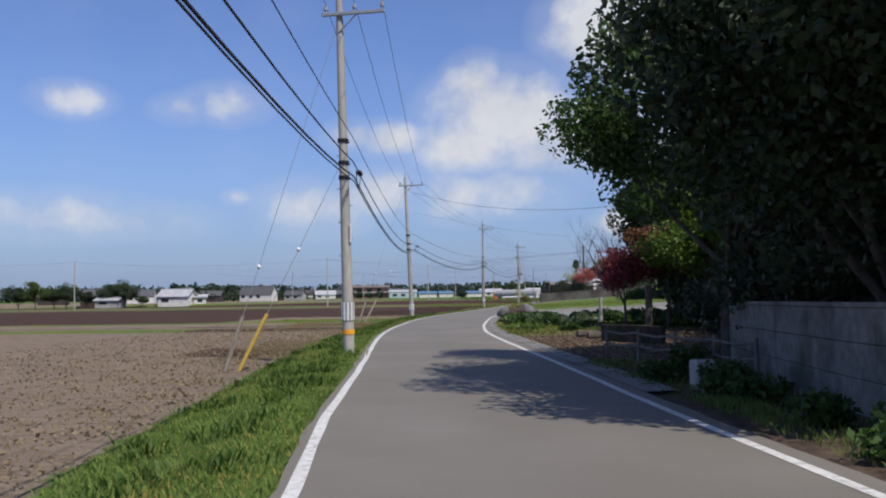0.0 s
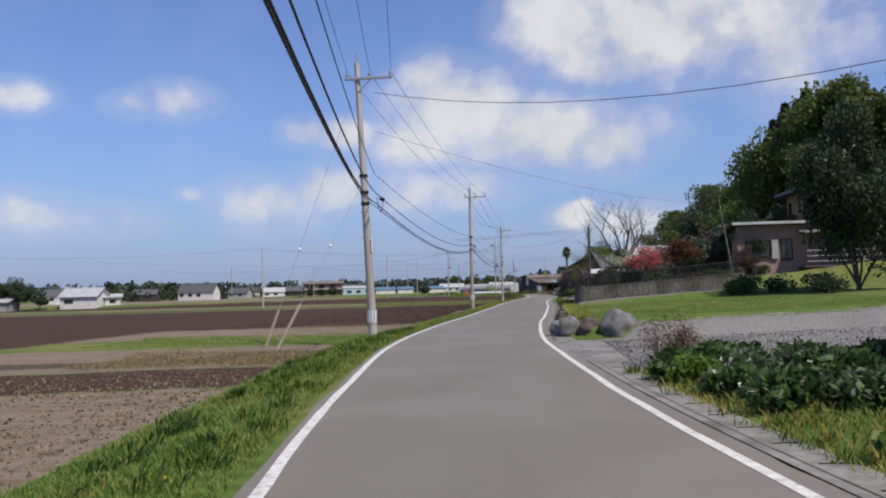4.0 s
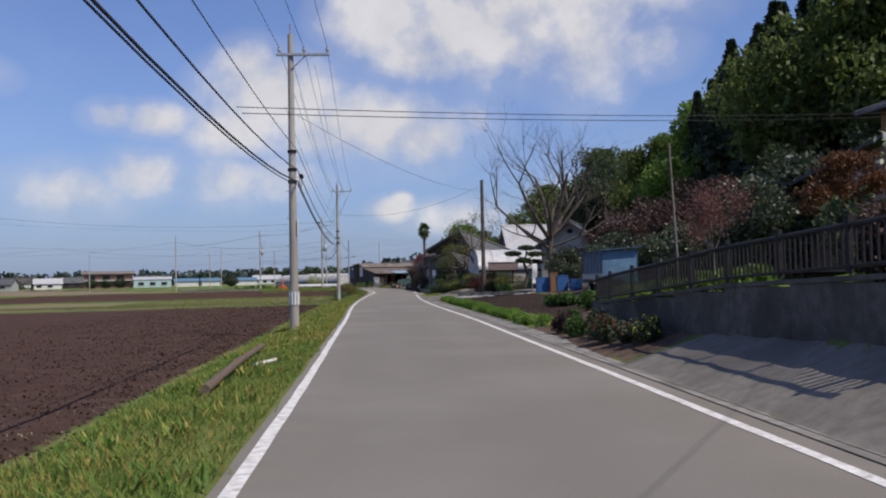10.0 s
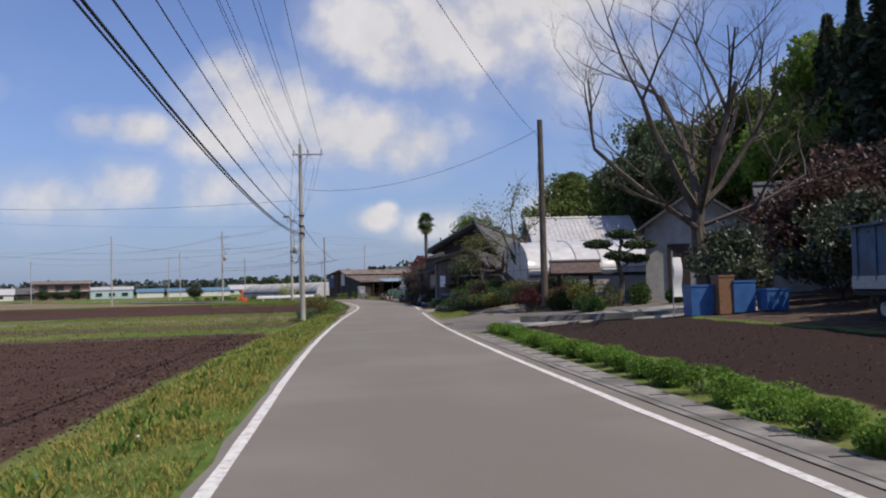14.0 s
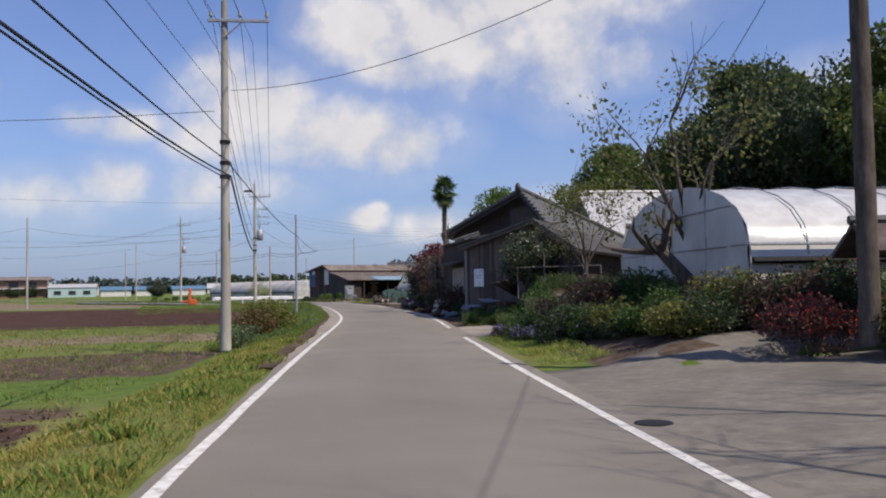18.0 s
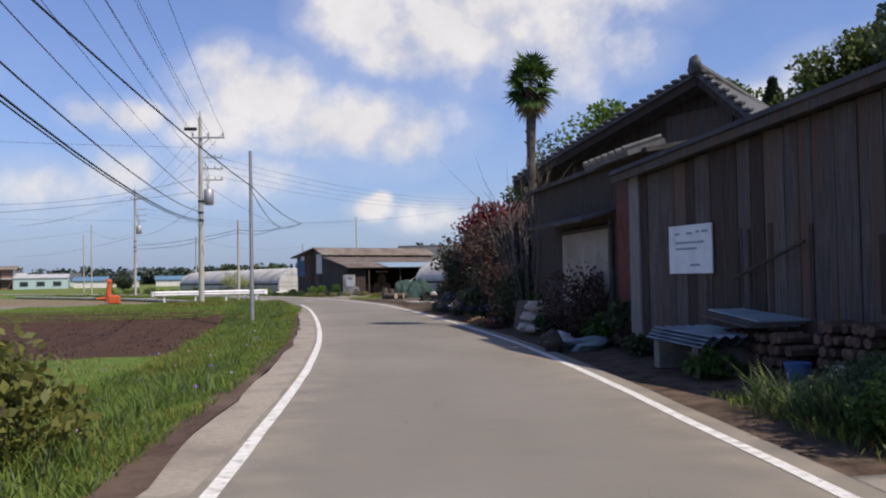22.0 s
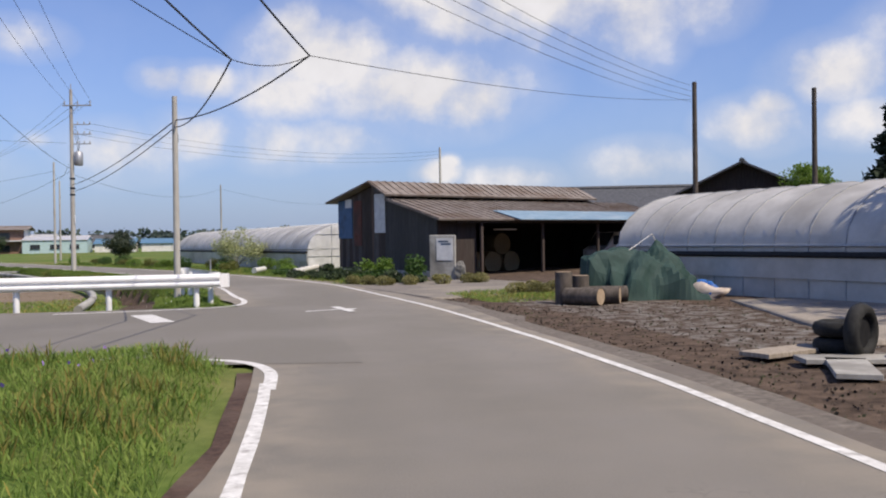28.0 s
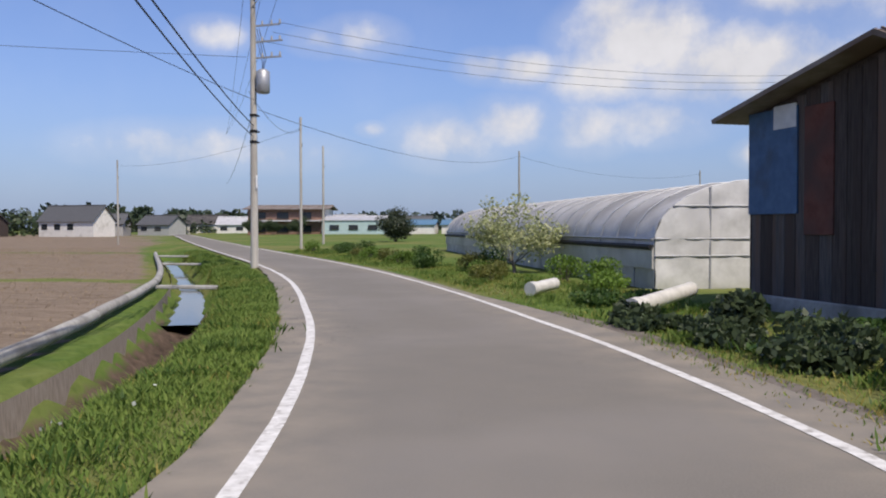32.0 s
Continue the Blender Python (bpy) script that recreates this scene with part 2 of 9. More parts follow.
asphalt_worn = weather_road(asphalt)
paint_white = surf("road_paint", (0.52, 0.51, 0.485), (0.72, 0.71, 0.69), 7, 0.75, 0.3, c3=(0.3, 0.28, 0.26), scale2=9, amount3=0.3)
paint_orange = surf("survey_paint", (0.75, 0.3, 0.03), (0.85, 0.4, 0.06), 9, 0.7, 0.1)
concrete = surf("concrete", (0.3, 0.29, 0.27), (0.42, 0.41, 0.38), 6, 0.9, 0.3, c3=(0.2, 0.19, 0.175), scale2=0.9)
concrete_dark = surf("aged_concrete", (0.14, 0.135, 0.125), (0.24, 0.23, 0.21), 5, 0.92, 0.35, c3=(0.08, 0.085, 0.07), scale2=1.1)
concrete_worn = surf("worn_concrete", (0.19, 0.18, 0.165), (0.28, 0.265, 0.245), 5, 0.92, 0.35, c3=(0.13, 0.125, 0.112), scale2=0.9)
driveway_grey = surf("driveway_concrete", (0.14, 0.127, 0.11), (0.205, 0.187, 0.162), 5, 0.92, 0.3, c3=(0.125, 0.115, 0.1), scale2=0.8)
concrete_pole = surf("pole_concrete", (0.36, 0.34, 0.31), (0.46, 0.44, 0.4), 10, 0.85, 0.12, c3=(0.28, 0.26, 0.23), scale2=0.8, stretch=(1, 1, 0.25))
steel = surf("galvanised_steel", (0.3, 0.31, 0.33), (0.42, 0.43, 0.45), 12, 0.5, 0.05, metal=0.5)
dark_metal = surf("dark_metal", (0.014, 0.014, 0.016), (0.03, 0.03, 0.032), 12, 0.65, 0.05, metal=0.3)
black_cable = surf("cable_sheath", (0.012, 0.012, 0.014), (0.025, 0.025, 0.028), 20, 0.6, 0.0)
porcelain = surf("porcelain", (0.25, 0.25, 0.25), (0.4, 0.4, 0.4), 10, 0.3, 0.0)
rail_white = surf("rail_paint", (0.72, 0.72, 0.72), (0.82, 0.82, 0.82), 4, 0.45, 0.04, c3=(0.6, 0.58, 0.55), scale2=1.5, amount3=0.1)
yellow_paint = surf("yellow_guard", (0.5, 0.32, 0.05), (0.62, 0.42, 0.1), 10, 0.6, 0.05)
orange_band = surf("orange_band", (0.75, 0.32, 0.02), (0.85, 0.4, 0.04), 10, 0.6, 0.0)
stone = surf("field_stone", (0.09, 0.09, 0.094), (0.24, 0.235, 0.235), 4, 0.9, 0.6, c3=(0.1, 0.105, 0.08), scale2=1.3)
stone_old = surf("old_stone", (0.09, 0.08, 0.075), (0.19, 0.17, 0.158), 5, 0.95, 0.7, c3=(0.07, 0.075, 0.05), scale2=1.2, random=0.3)
stone_red = surf("reddish_stone", (0.07, 0.045, 0.042), (0.16, 0.11, 0.1), 4, 0.9, 0.6, c3=(0.09, 0.08, 0.075), scale2=1.3)
stone_brown = surf("brown_stone", (0.03, 0.023, 0.019), (0.09, 0.068, 0.056), 4, 0.95, 0.6, c3=(0.05, 0.06, 0.025), scale2=1.6)
bark = surf("bark", (0.06, 0.05, 0.042), (0.13, 0.11, 0.095), 9, 0.95, 0.6, stretch=(1, 1, 0.3))
twig_brown = surf("brown_twig", (0.1, 0.07, 0.055), (0.17, 0.125, 0.1), 12, 0.95, 0.2)
bark_grey = surf("grey_bark", (0.12, 0.105, 0.095), (0.22, 0.2, 0.18), 9, 0.95, 0.5, stretch=(1, 1, 0.3))
wood_dark = surf("weathered_boards", (0.034, 0.026, 0.023), (0.078, 0.063, 0.057), 5, 0.9, 0.3, c3=(0.06, 0.042, 0.036), scale2=0.6, stretch=(6, 6, 0.35), random=0.3)
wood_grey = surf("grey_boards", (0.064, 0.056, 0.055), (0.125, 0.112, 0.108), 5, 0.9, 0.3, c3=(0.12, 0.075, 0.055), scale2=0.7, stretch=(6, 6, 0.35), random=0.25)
plank_pale = surf("pale_grey_boards", (0.16, 0.15, 0.15), (0.25, 0.24, 0.235), 5, 0.9, 0.25, stretch=(6, 6, 0.35))
door_beige = surf("beige_door", (0.3, 0.26, 0.225), (0.37, 0.325, 0.285), 3, 0.85, 0.1, c3=(0.25, 0.215, 0.185), scale2=1.2)
notice_pale = surf("notice_face", (0.62, 0.66, 0.7), (0.72, 0.76, 0.8), 5, 0.6, 0.03, c3=(0.5, 0.56, 0.62), scale2=2.0, amount3=0.3)
wood_pale = surf("pale_wood", (0.24, 0.2, 0.16), (0.38, 0.33, 0.27), 8, 0.9, 0.25, stretch=(3, 3, 0.5))
rust_red = surf("rusty_sheet", (0.1, 0.035, 0.025), (0.17, 0.06, 0.045), 4, 0.8, 0.2, c3=(0.07, 0.04, 0.035), scale2=1.0)
sheet_blue = surf("blue_sheet", (0.045, 0.1, 0.2), (0.07, 0.14, 0.26), 4, 0.65, 0.1, c3=(0.05, 0.07, 0.1), scale2=1.2, amount3=0.3)
sheet_eave = surf("pale_blue_sheet", (0.15, 0.24, 0.32), (0.24, 0.34, 0.42), 2.5, 0.5, 0.1, c3=(0.3, 0.36, 0.4), scale2=0.9, amount3=0.3)
sheet_white = surf("white_sheet", (0.5, 0.51, 0.53), (0.64, 0.65, 0.66), 3, 0.6, 0.05, c3=(0.42, 0.42, 0.42), scale2=1.2, amount3=0.2)
roof_rust = surf("old_roof_sheet", (0.17, 0.14, 0.12), (0.27, 0.235, 0.21), 2.5, 0.75, 0.2, c3=(0.15, 0.11, 0.085), scale2=0.7, metal=0.1)
roof_silver = surf("silver_roof", (0.42, 0.42, 0.43), (0.56, 0.56, 0.57), 2.0, 0.5, 0.1, c3=(0.4, 0.4, 0.4), scale2=0.8, metal=0.2, amount3=0.3)
roof_tile = surf("roof_tile", (0.06, 0.062, 0.066), (0.12, 0.122, 0.128), 6, 0.6, 0.2, random=0.2)
roof_grey = surf("grey_roof", (0.15, 0.145, 0.14), (0.22, 0.215, 0.205), 4, 0.8, 0.2, c3=(0.11, 0.105, 0.1), scale2=0.8)
roof_brown = surf("brown_tile", (0.07, 0.05, 0.047), (0.13, 0.095, 0.088), 5, 0.75, 0.2)
roof_dark = surf("dark_roof_sheet", (0.035, 0.033, 0.034), (0.075, 0.07, 0.07), 3, 0.75, 0.2, c3=(0.1, 0.09, 0.085), scale2=1.2)
plaster_pink = surf("pinkish_plaster", (0.25, 0.165, 0.145), (0.32, 0.215, 0.19), 3, 0.9, 0.1, c3=(0.24, 0.17, 0.15), scale2=0.6)
plaster_ochre = surf("ochre_plaster", (0.36, 0.21, 0.1), (0.44, 0.27, 0.14), 3, 0.9, 0.1, c3=(0.3, 0.18, 0.09), scale2=0.6)
plaster_white = surf("white_plaster", (0.58, 0.56, 0.52), (0.7, 0.68, 0.64), 3, 0.9, 0.06, c3=(0.46, 0.44, 0.4), scale2=0.8, amount3=0.3)
plaster_grey = surf("grey_plaster", (0.3, 0.3, 0.29), (0.4, 0.4, 0.39), 3, 0.9, 0.06)
teal_wall = surf("pale_teal_wall", (0.34, 0.46, 0.46), (0.42, 0.54, 0.53), 3, 0.8, 0.05)
film_grey = surf("greenhouse_film", (0.3, 0.29, 0.275), (0.42, 0.405, 0.385), 1.5, 0.45, 0.25, c3=(0.24, 0.225, 0.2), scale2=0.5, bump_scale=2.5, spec=0.5)
film_dusty = surf("dusty_film", (0.4, 0.385, 0.36), (0.52, 0.505, 0.475), 1.5, 0.5, 0.25, c3=(0.3, 0.285, 0.26), scale2=0.5, bump_scale=2.5, spec=0.4)
film_white = surf("white_film", (0.48, 0.48, 0.475), (0.64, 0.64, 0.635), 2.0, 0.25, 0.35, c3=(0.5, 0.5, 0.5), scale2=0.7, bump_scale=2.0, spec=0.6)
film_end_grey = surf("milky_film", (0.5, 0.49, 0.47), (0.6, 0.59, 0.57), 1.5, 0.5, 0.15, c3=(0.42, 0.41, 0.39), scale2=0.5, bump_scale=2.0, spec=0.4)
tarp_green = surf("green_tarp", (0.014, 0.038, 0.033), (0.028, 0.062, 0.054), 3, 0.75, 0.3, c3=(0.035, 0.065, 0.058), scale2=1.2)
tarp_blue = surf("blue_tarp", (0.02, 0.09, 0.3), (0.04, 0.14, 0.42), 3, 0.5, 0.3)
plastic_blue = surf("blue_plastic", (0.03, 0.1, 0.27), (0.05, 0.135, 0.34), 3, 0.45, 0.05)
crate_orange = surf("brown_crate", (0.17, 0.09, 0.05), (0.25, 0.14, 0.08), 12, 0.7, 0.2)
machine_red = surf("orange_red_enamel", (0.5, 0.09, 0.03), (0.62, 0.13, 0.05), 8, 0.5, 0.05)
sack_white = surf("woven_sack", (0.36, 0.3, 0.265), (0.5, 0.44, 0.395), 10, 0.85, 0.3)
tyre_black = surf("rubber", (0.012, 0.012, 0.012), (0.03, 0.03, 0.03), 8, 0.85, 0.2)
soil_dark = surf("dark_soil", (0.045, 0.027, 0.021), (0.095, 0.058, 0.045), 9, 1.0, 0.8, c3=(0.12, 0.085, 0.065), scale2=0.7)
log_wood = surf("cut_log", (0.3, 0.22, 0.15), (0.42, 0.33, 0.24), 10, 0.9, 0.3)
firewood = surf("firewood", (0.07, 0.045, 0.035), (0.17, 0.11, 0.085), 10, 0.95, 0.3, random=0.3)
pipe_grey = surf("pale_pipe", (0.45, 0.44, 0.42), (0.6, 0.59, 0.56), 6, 0.7, 0.1)
# near-black colour painting the shade inside the shed and in the drain slots
shade_black = surf("painted_shade", (0.012, 0.011, 0.01), (0.02, 0.019, 0.018), 5, 1.0, 0.0)

glass = bpy.data.materials.new("window_glass")
glass.use_nodes = True
glass.node_tree.nodes["Principled BSDF"].inputs["Base Color"].default_value = (0.03, 0.035, 0.04, 1)
glass.node_tree.nodes["Principled BSDF"].inputs["Roughness"].default_value = 0.06
water = bpy.data.materials.new("ditch_water")
water.use_nodes = True
water.node_tree.nodes["Principled BSDF"].inputs["Base Color"].default_value = (0.03, 0.035, 0.03, 1)
water.node_tree.nodes["Principled BSDF"].inputs["Roughness"].default_value = 0.05

leaf_spring = leafy("spring_leaf", (0.09, 0.16, 0.025), (0.17, 0.26, 0.05), 0.45)
leaf_green = leafy("green_leaf", (0.035, 0.075, 0.018), (0.08, 0.14, 0.035), 0.35)
leaf_hill = leafy("hill_leaf", (0.07, 0.11, 0.026), (0.16, 0.2, 0.055), 0.42)
leaf_dark = leafy("dark_leaf", (0.036, 0.054, 0.029), (0.074, 0.104, 0.047), 0.3)
leaf_glossy = leafy("glossy_leaf", (0.036, 0.05, 0.03), (0.08, 0.1, 0.055), 0.22, 0.42, 0.42)
leaf_conifer = leafy("conifer_needle", (0.03, 0.047, 0.031), (0.06, 0.084, 0.046), 0.2)
leaf_olive = leafy("olive_leaf", (0.1, 0.115, 0.03), (0.2, 0.2, 0.06), 0.45)
leaf_red = leafy("red_leaf", (0.13, 0.025, 0.035), (0.26, 0.06, 0.07), 0.4)
leaf_maroon = leafy("maroon_leaf", (0.045, 0.03, 0.026), (0.11, 0.066, 0.054), 0.3)
leaf_rust = leafy("rusty_leaf", (0.11, 0.05, 0.025), (0.2, 0.09, 0.04), 0.35)
petal_pink = leafy("coral_petal", (0.42, 0.1, 0.095), (0.62, 0.21, 0.18), 0.35)
petal_white = leafy("white_petal", (0.6, 0.62, 0.55), (0.75, 0.76, 0.7), 0.35)
petal_dogwood = leafy("dogwood_petal", (0.22, 0.3, 0.12), (0.62, 0.64, 0.52), 0.35)
petal_purple = leafy("violet_petal", (0.34, 0.19, 0.62), (0.58, 0.4, 0.8), 0.4)
petal_magenta = leafy("magenta_petal", (0.3, 0.05, 0.16), (0.45, 0.09, 0.24), 0.35)
petal_red = leafy("scarlet_petal", (0.5, 0.03, 0.03), (0.7, 0.07, 0.05), 0.3)
petal_azalea = leafy("azalea_petal", (0.3, 0.025, 0.03), (0.45, 0.06, 0.05), 0.3)
petal_yellow = leafy("yellow_petal", (0.6, 0.5, 0.03), (0.75, 0.65, 0.08), 0.3)
grass_mat = leafy("grass_blade", (0.115, 0.195, 0.04), (0.25, 0.325, 0.085), 0.5, 0.6, 0.1)
grass_dry = leafy("dry_grass_blade", (0.27, 0.23, 0.06), (0.4, 0.34, 0.11), 0.5, 0.7, 0.1)
straw_mat = leafy("straw", (0.24, 0.18, 0.1), (0.4, 0.32, 0.2), 0.3, 0.8, 0.1)
leaf_bronze = leafy("bronze_leaf", (0.11, 0.09, 0.035), (0.2, 0.14, 0.06), 0.4)
leaf_brown = leafy("withered_leaf", (0.1, 0.062, 0.04), (0.18, 0.12, 0.08), 0.3)
leaf_mound = leafy("straw_green_leaf", (0.17, 0.17, 0.06), (0.33, 0.3, 0.13), 0.45)
weed_grey = leafy("grey_green_leaf", (0.07, 0.11, 0.055), (0.15, 0.19, 0.1), 0.4)
moss_mat = leafy("phlox_leaf", (0.1, 0.2, 0.03), (0.19, 0.31, 0.055), 0.45)

dusty = surf("dusty_asphalt", (0.24, 0.21, 0.175), (0.34, 0.3, 0.255), 14, 0.95, 0.3, c3=(0.19, 0.165, 0.14), scale2=0.8)
yard_dirt = surf("yard_dirt", (0.1, 0.085, 0.072), (0.2, 0.175, 0.15), 9, 1.0, 0.5, c3=(0.13, 0.11, 0.095), scale2=0.9)
apron_dirt = surf("dusty_apron", (0.15, 0.133, 0.115), (0.23, 0.205, 0.178), 10, 0.95, 0.4, c3=(0.28, 0.245, 0.2), scale2=0.5)
slate_sheet = surf("slate_sheet", (0.046, 0.043, 0.043), (0.075, 0.071, 0.07), 5, 0.8, 0.1, stretch=(5, 5, 0.3), random=0.15)
leaf_blossom = leafy("pale_blossom", (0.22, 0.26, 0.1), (0.5, 0.5, 0.3), 0.4)
leaf_plum = leafy("plum_leaf", (0.12, 0.055, 0.05), (0.22, 0.1, 0.09), 0.35)


# ---- geometry helpers ----
class Geo:
    """Collects vertices and faces of one part."""

    def __init__(self):
        self.v, self.f = [], []

    def add(self, verts, faces):
        n = len(self.v)
        self.v.extend(tuple(p) for p in verts)
        self.f.extend(tuple(i + n for i in face) for face in faces)
        return self

    def box(self, c, s, m=None, cut=0.0):
        """A box of centre c and size s, with its edges cut off by cut; m turns it."""
        h = [x / 2 for x in s]
        k = min(cut, 0.45 * min(s))
        key, verts = {}, []
        for a in range(3):
            for i in range(8):
                g = [1 if i >> j & 1 else -1 for j in range(3)]
                p = [g[j] * (h[j] if j == a else h[j] - k) for j in range(3)]
                key[(a, *g)] = len(verts)
                verts.append(p)
        faces = []
        for a in range(3):
            b, d = [j for j in range(3) if j != a]
            for sg in (-1, 1):
                q = []
                for gb, gd in ((-1, -1), (1, -1), (1, 1), (-1, 1)):
                    g = [0, 0, 0]
                    g[a], g[b], g[d] = sg, gb, gd
                    q.append(key[(a, *g)])
                faces.append(q)
        if k > 0:
            for a in range(3):
                for b in range(a + 1, 3):
                    d = 3 - a - b
                    for ga in (-1, 1):
                        for gb in (-1, 1):
                            q = []
                            for ax, gd in ((a, -1), (a, 1), (b, 1), (b, -1)):
                                g = [0, 0, 0]
                                g[a], g[b], g[d] = ga, gb, gd
                                q.append(key[(ax, *g)])
                            faces.append(q)
            for i in range(8):
                g = [1 if i >> j & 1 else -1 for j in range(3)]
                faces.append([key[(a, *g)] for a in range(3)])
        vs = [Vector(p) for p in verts]
        out = []
        for q in faces:
            n = (vs[q[1]] - vs[q[0]]).cross(vs[q[2]] - vs[q[0]])
            mid = sum((vs[i] for i in q), Vector()) / len(q)
            out.append(q if n.dot(mid) >= 0 else q[::-1])
        m = m or Matrix()
        c = Vector(c)
        return self.add([m @ (c + p) for p in vs], out)

    def tube(self, pts, radii, n=8, caps=True):
        """A round tube along points."""
        pts = [Vector(p) for p in pts]
        if isinstance(radii, (int, float)):
            radii = [radii] * len(pts)
        base = len(self.v)
        side = None
        for i, p in enumerate(pts):
            d = (pts[min(i + 1, len(pts) - 1)] - pts[max(i - 1, 0)]).normalized()
            if side is None:
                side = d.orthogonal().normalized()
            side = (side - d * side.dot(d)).normalized()
            up = d.cross(side)
            for j in range(n):
                a = 2 * math.pi * j / n
                self.v.append(tuple(p + (side * math.cos(a) + up * math.sin(a)) * radii[i]))
        for i in range(len(pts) - 1):
            for j in range(n):
                a, b = base + i * n + j, base + i * n + (j + 1) % n
                self.f.append((a, b, b + n, a + n))
        if caps:
            for first, flip in ((base, True), (base + (len(pts) - 1) * n, False)):
                k = len(self.v)
                self.v.extend(self.v[first:first + n])
                ring = tuple(range(k, k + n))
                self.f.append(ring[::-1] if flip else ring)
        return self

    def slab(self, quad, thick):
        """A plate under four corner points, thick along its normal."""
        q = [Vector(p) for p in quad]
        n = (q[1] - q[0]).cross(q[3] - q[0]).normalized() * thick
        if n.z < 0:
            n = -n
        top, low = q, [p - n for p in q]
        vs = top + low
        fs = [(0, 1, 2, 3), (7, 6, 5, 4), (0, 4, 5, 1), (1, 5, 6, 2), (2, 6, 7, 3), (3, 7, 4, 0)]
        if (q[1] - q[0]).cross(q[3] - q[0]).z < 0:
            fs = [f[::-1] for f in fs]
        return self.add(vs, fs)

    def prism(self, outline, m, depth):
        """An outline (x, z) pulled out along y from 0 to depth, placed by m."""
        n = len(outline)
        vs = [m @ Vector((x, 0, z)) for x, z in outline] + [m @ Vector((x, depth, z)) for x, z in outline]
        fs = [tuple(range(n)), tuple(range(2 * n - 1, n - 1, -1))]
        fs += [(i, n + i, n + (i + 1) % n, (i + 1) % n) for i in range(n)]
        return self.add(vs, fs)

    def lump(self, c, r, seed, rough=0.25, n=10, m=10):
        """An uneven rounded lump."""
        base, k = len(self.v), 0
        for i in range(m + 1):
            th = math.pi * i / m
            for j in range(n):
                ph = 2 * math.pi * j / n
                d = Vector((math.sin(th) * math.cos(ph), math.sin(th) * math.sin(ph), math.cos(th)))
                s = 1 + rough * noise.noise(d * 1.7 + Vector((seed * 7.3, seed * 3.1, 0))) * 1.6 + 0.35 * rough * noise.noise(d * 5.3 + Vector((seed * 2.3, 0, seed * 5.1)))
                self.v.append((c[0] + d.x * r[0] * s, c[1] + d.y * r[1] * s, c[2] + d.z * r[2] * s))
        for i in range(m):
            for j in range(n):
                a, b = base + i * n + j, base + i * n + (j + 1) % n
                self.f.append((a, a + n, b + n, b))
        return self


def mesh_of(name, geo, mat, smooth=False):
    me = bpy.data.meshes.new(name)
    me.from_pydata(geo.v, [], geo.f)
    me.materials.append(mat)
    if smooth:
        me.polygons.foreach_set("use_smooth", [True] * len(me.polygons))
    me.update()
    return me


def part(name, geo, mat, parent, label="", smooth=False):
    ob = new(name, geo if isinstance(geo, bpy.types.Mesh) else mesh_of(name, geo, mat, smooth))
    ob.parent = parent
    if label:
        tagged(ob, label)
    return ob


def thing(name, label, category, at=None, group="", kind=""):
    ob = new(name)
    ob.empty_display_size = 0.2
    if at is not None:
        ob.matrix_world = at
    return tagged(ob, label, category, group, kind)


def solid(name, geo, mat, label, category, group="", kind="", smooth=False):
    ob = new(name, mesh_of(name, geo, mat, smooth))
    return tagged(ob, label, category, group, kind)


def quads(name, pts, mats=None):
    """A mesh of loose quads from an array (n, 4, 3)."""
    me = bpy.data.meshes.new(name)
    n = len(pts)
    me.vertices.add(4 * n)
    me.vertices.foreach_set("co", np.ascontiguousarray(pts, dtype=np.float32).ravel())
    me.loops.add(4 * n)
    me.loops.foreach_set("vertex_index", np.arange(4 * n, dtype=np.int32))
    me.polygons.add(n)
    me.polygons.foreach_set("loop_start", np.arange(0, 4 * n, 4, dtype=np.int32))
    me.update(calc_edges=True)
    for m in mats or ():
        me.materials.append(m)
    return me


def leaf_quads(rng, at, size, flat=0.0, long=1.6):
    """Leaf-shaped quads, one at each point."""
    n = len(at)
    a = rng.normal(size=(n, 3))
    a[:, 2] *= 1 - flat
    a /= np.linalg.norm(a, axis=1)[:, None] + 1e-9
    b = rng.normal(size=(n, 3))
    b[:, 2] *= 1 - flat
    b -= a * (a * b).sum(1)[:, None]
    b /= np.linalg.norm(b, axis=1)[:, None] + 1e-9
    s = size * rng.uniform(0.6, 1.3, (n, 1))
    la, lb = a * s * long / 2, b * s / 2
    return np.stack([at - la, at + lb * 0.9, at + la, at - lb * 0.9], 1)


def clump_points(rng, clumps, per, shell=0.55):
    """Points in the outer shells of ellipsoid clumps: rows x, y, z, rx, ry, rz."""
    out = []
    for x, y, z, rx, ry, rz in clumps:
        d = rng.normal(size=(per, 3))
        d /= np.linalg.norm(d, axis=1)[:, None]
        r = shell + (1.12 - shell) * rng.random((per, 1)) ** 0.6
        out.append(d * r * np.array([rx, ry, rz]) + np.array([x, y, z]))
    return np.concatenate(out)


# ---- the line of the road ----
LINE = [(5.2, -60), (3.4, -30), (2.35, -8), (1.8, 2.6), (1.53, 6), (1.13, 14.5), (0.72, 22), (0.45, 30), (0.52, 37), (0.78, 42.4), (1.1, 48), (1.6, 53), (2.35, 58),
        (3.72, 66), (4.58, 70.3), (6.05, 78.4), (7.8, 88.3), (9.35, 97), (11.5, 109.9), (13.35, 120), (15.7, 131.8), (17.9, 142.2), (19.6, 150), (21.0, 156.5),
        (22.2, 163.3), (23.35, 172), (24.25, 180), (24.9, 187), (25.15, 192), (25.05, 197), (24.7, 202), (24.2, 207), (23.55, 213), (22.65, 217.5), (21.2, 222.5), (17.75, 231.5), (12.7, 242.5), (1.2, 264.5), (-17, 300), (-60, 385), (-120, 500)]


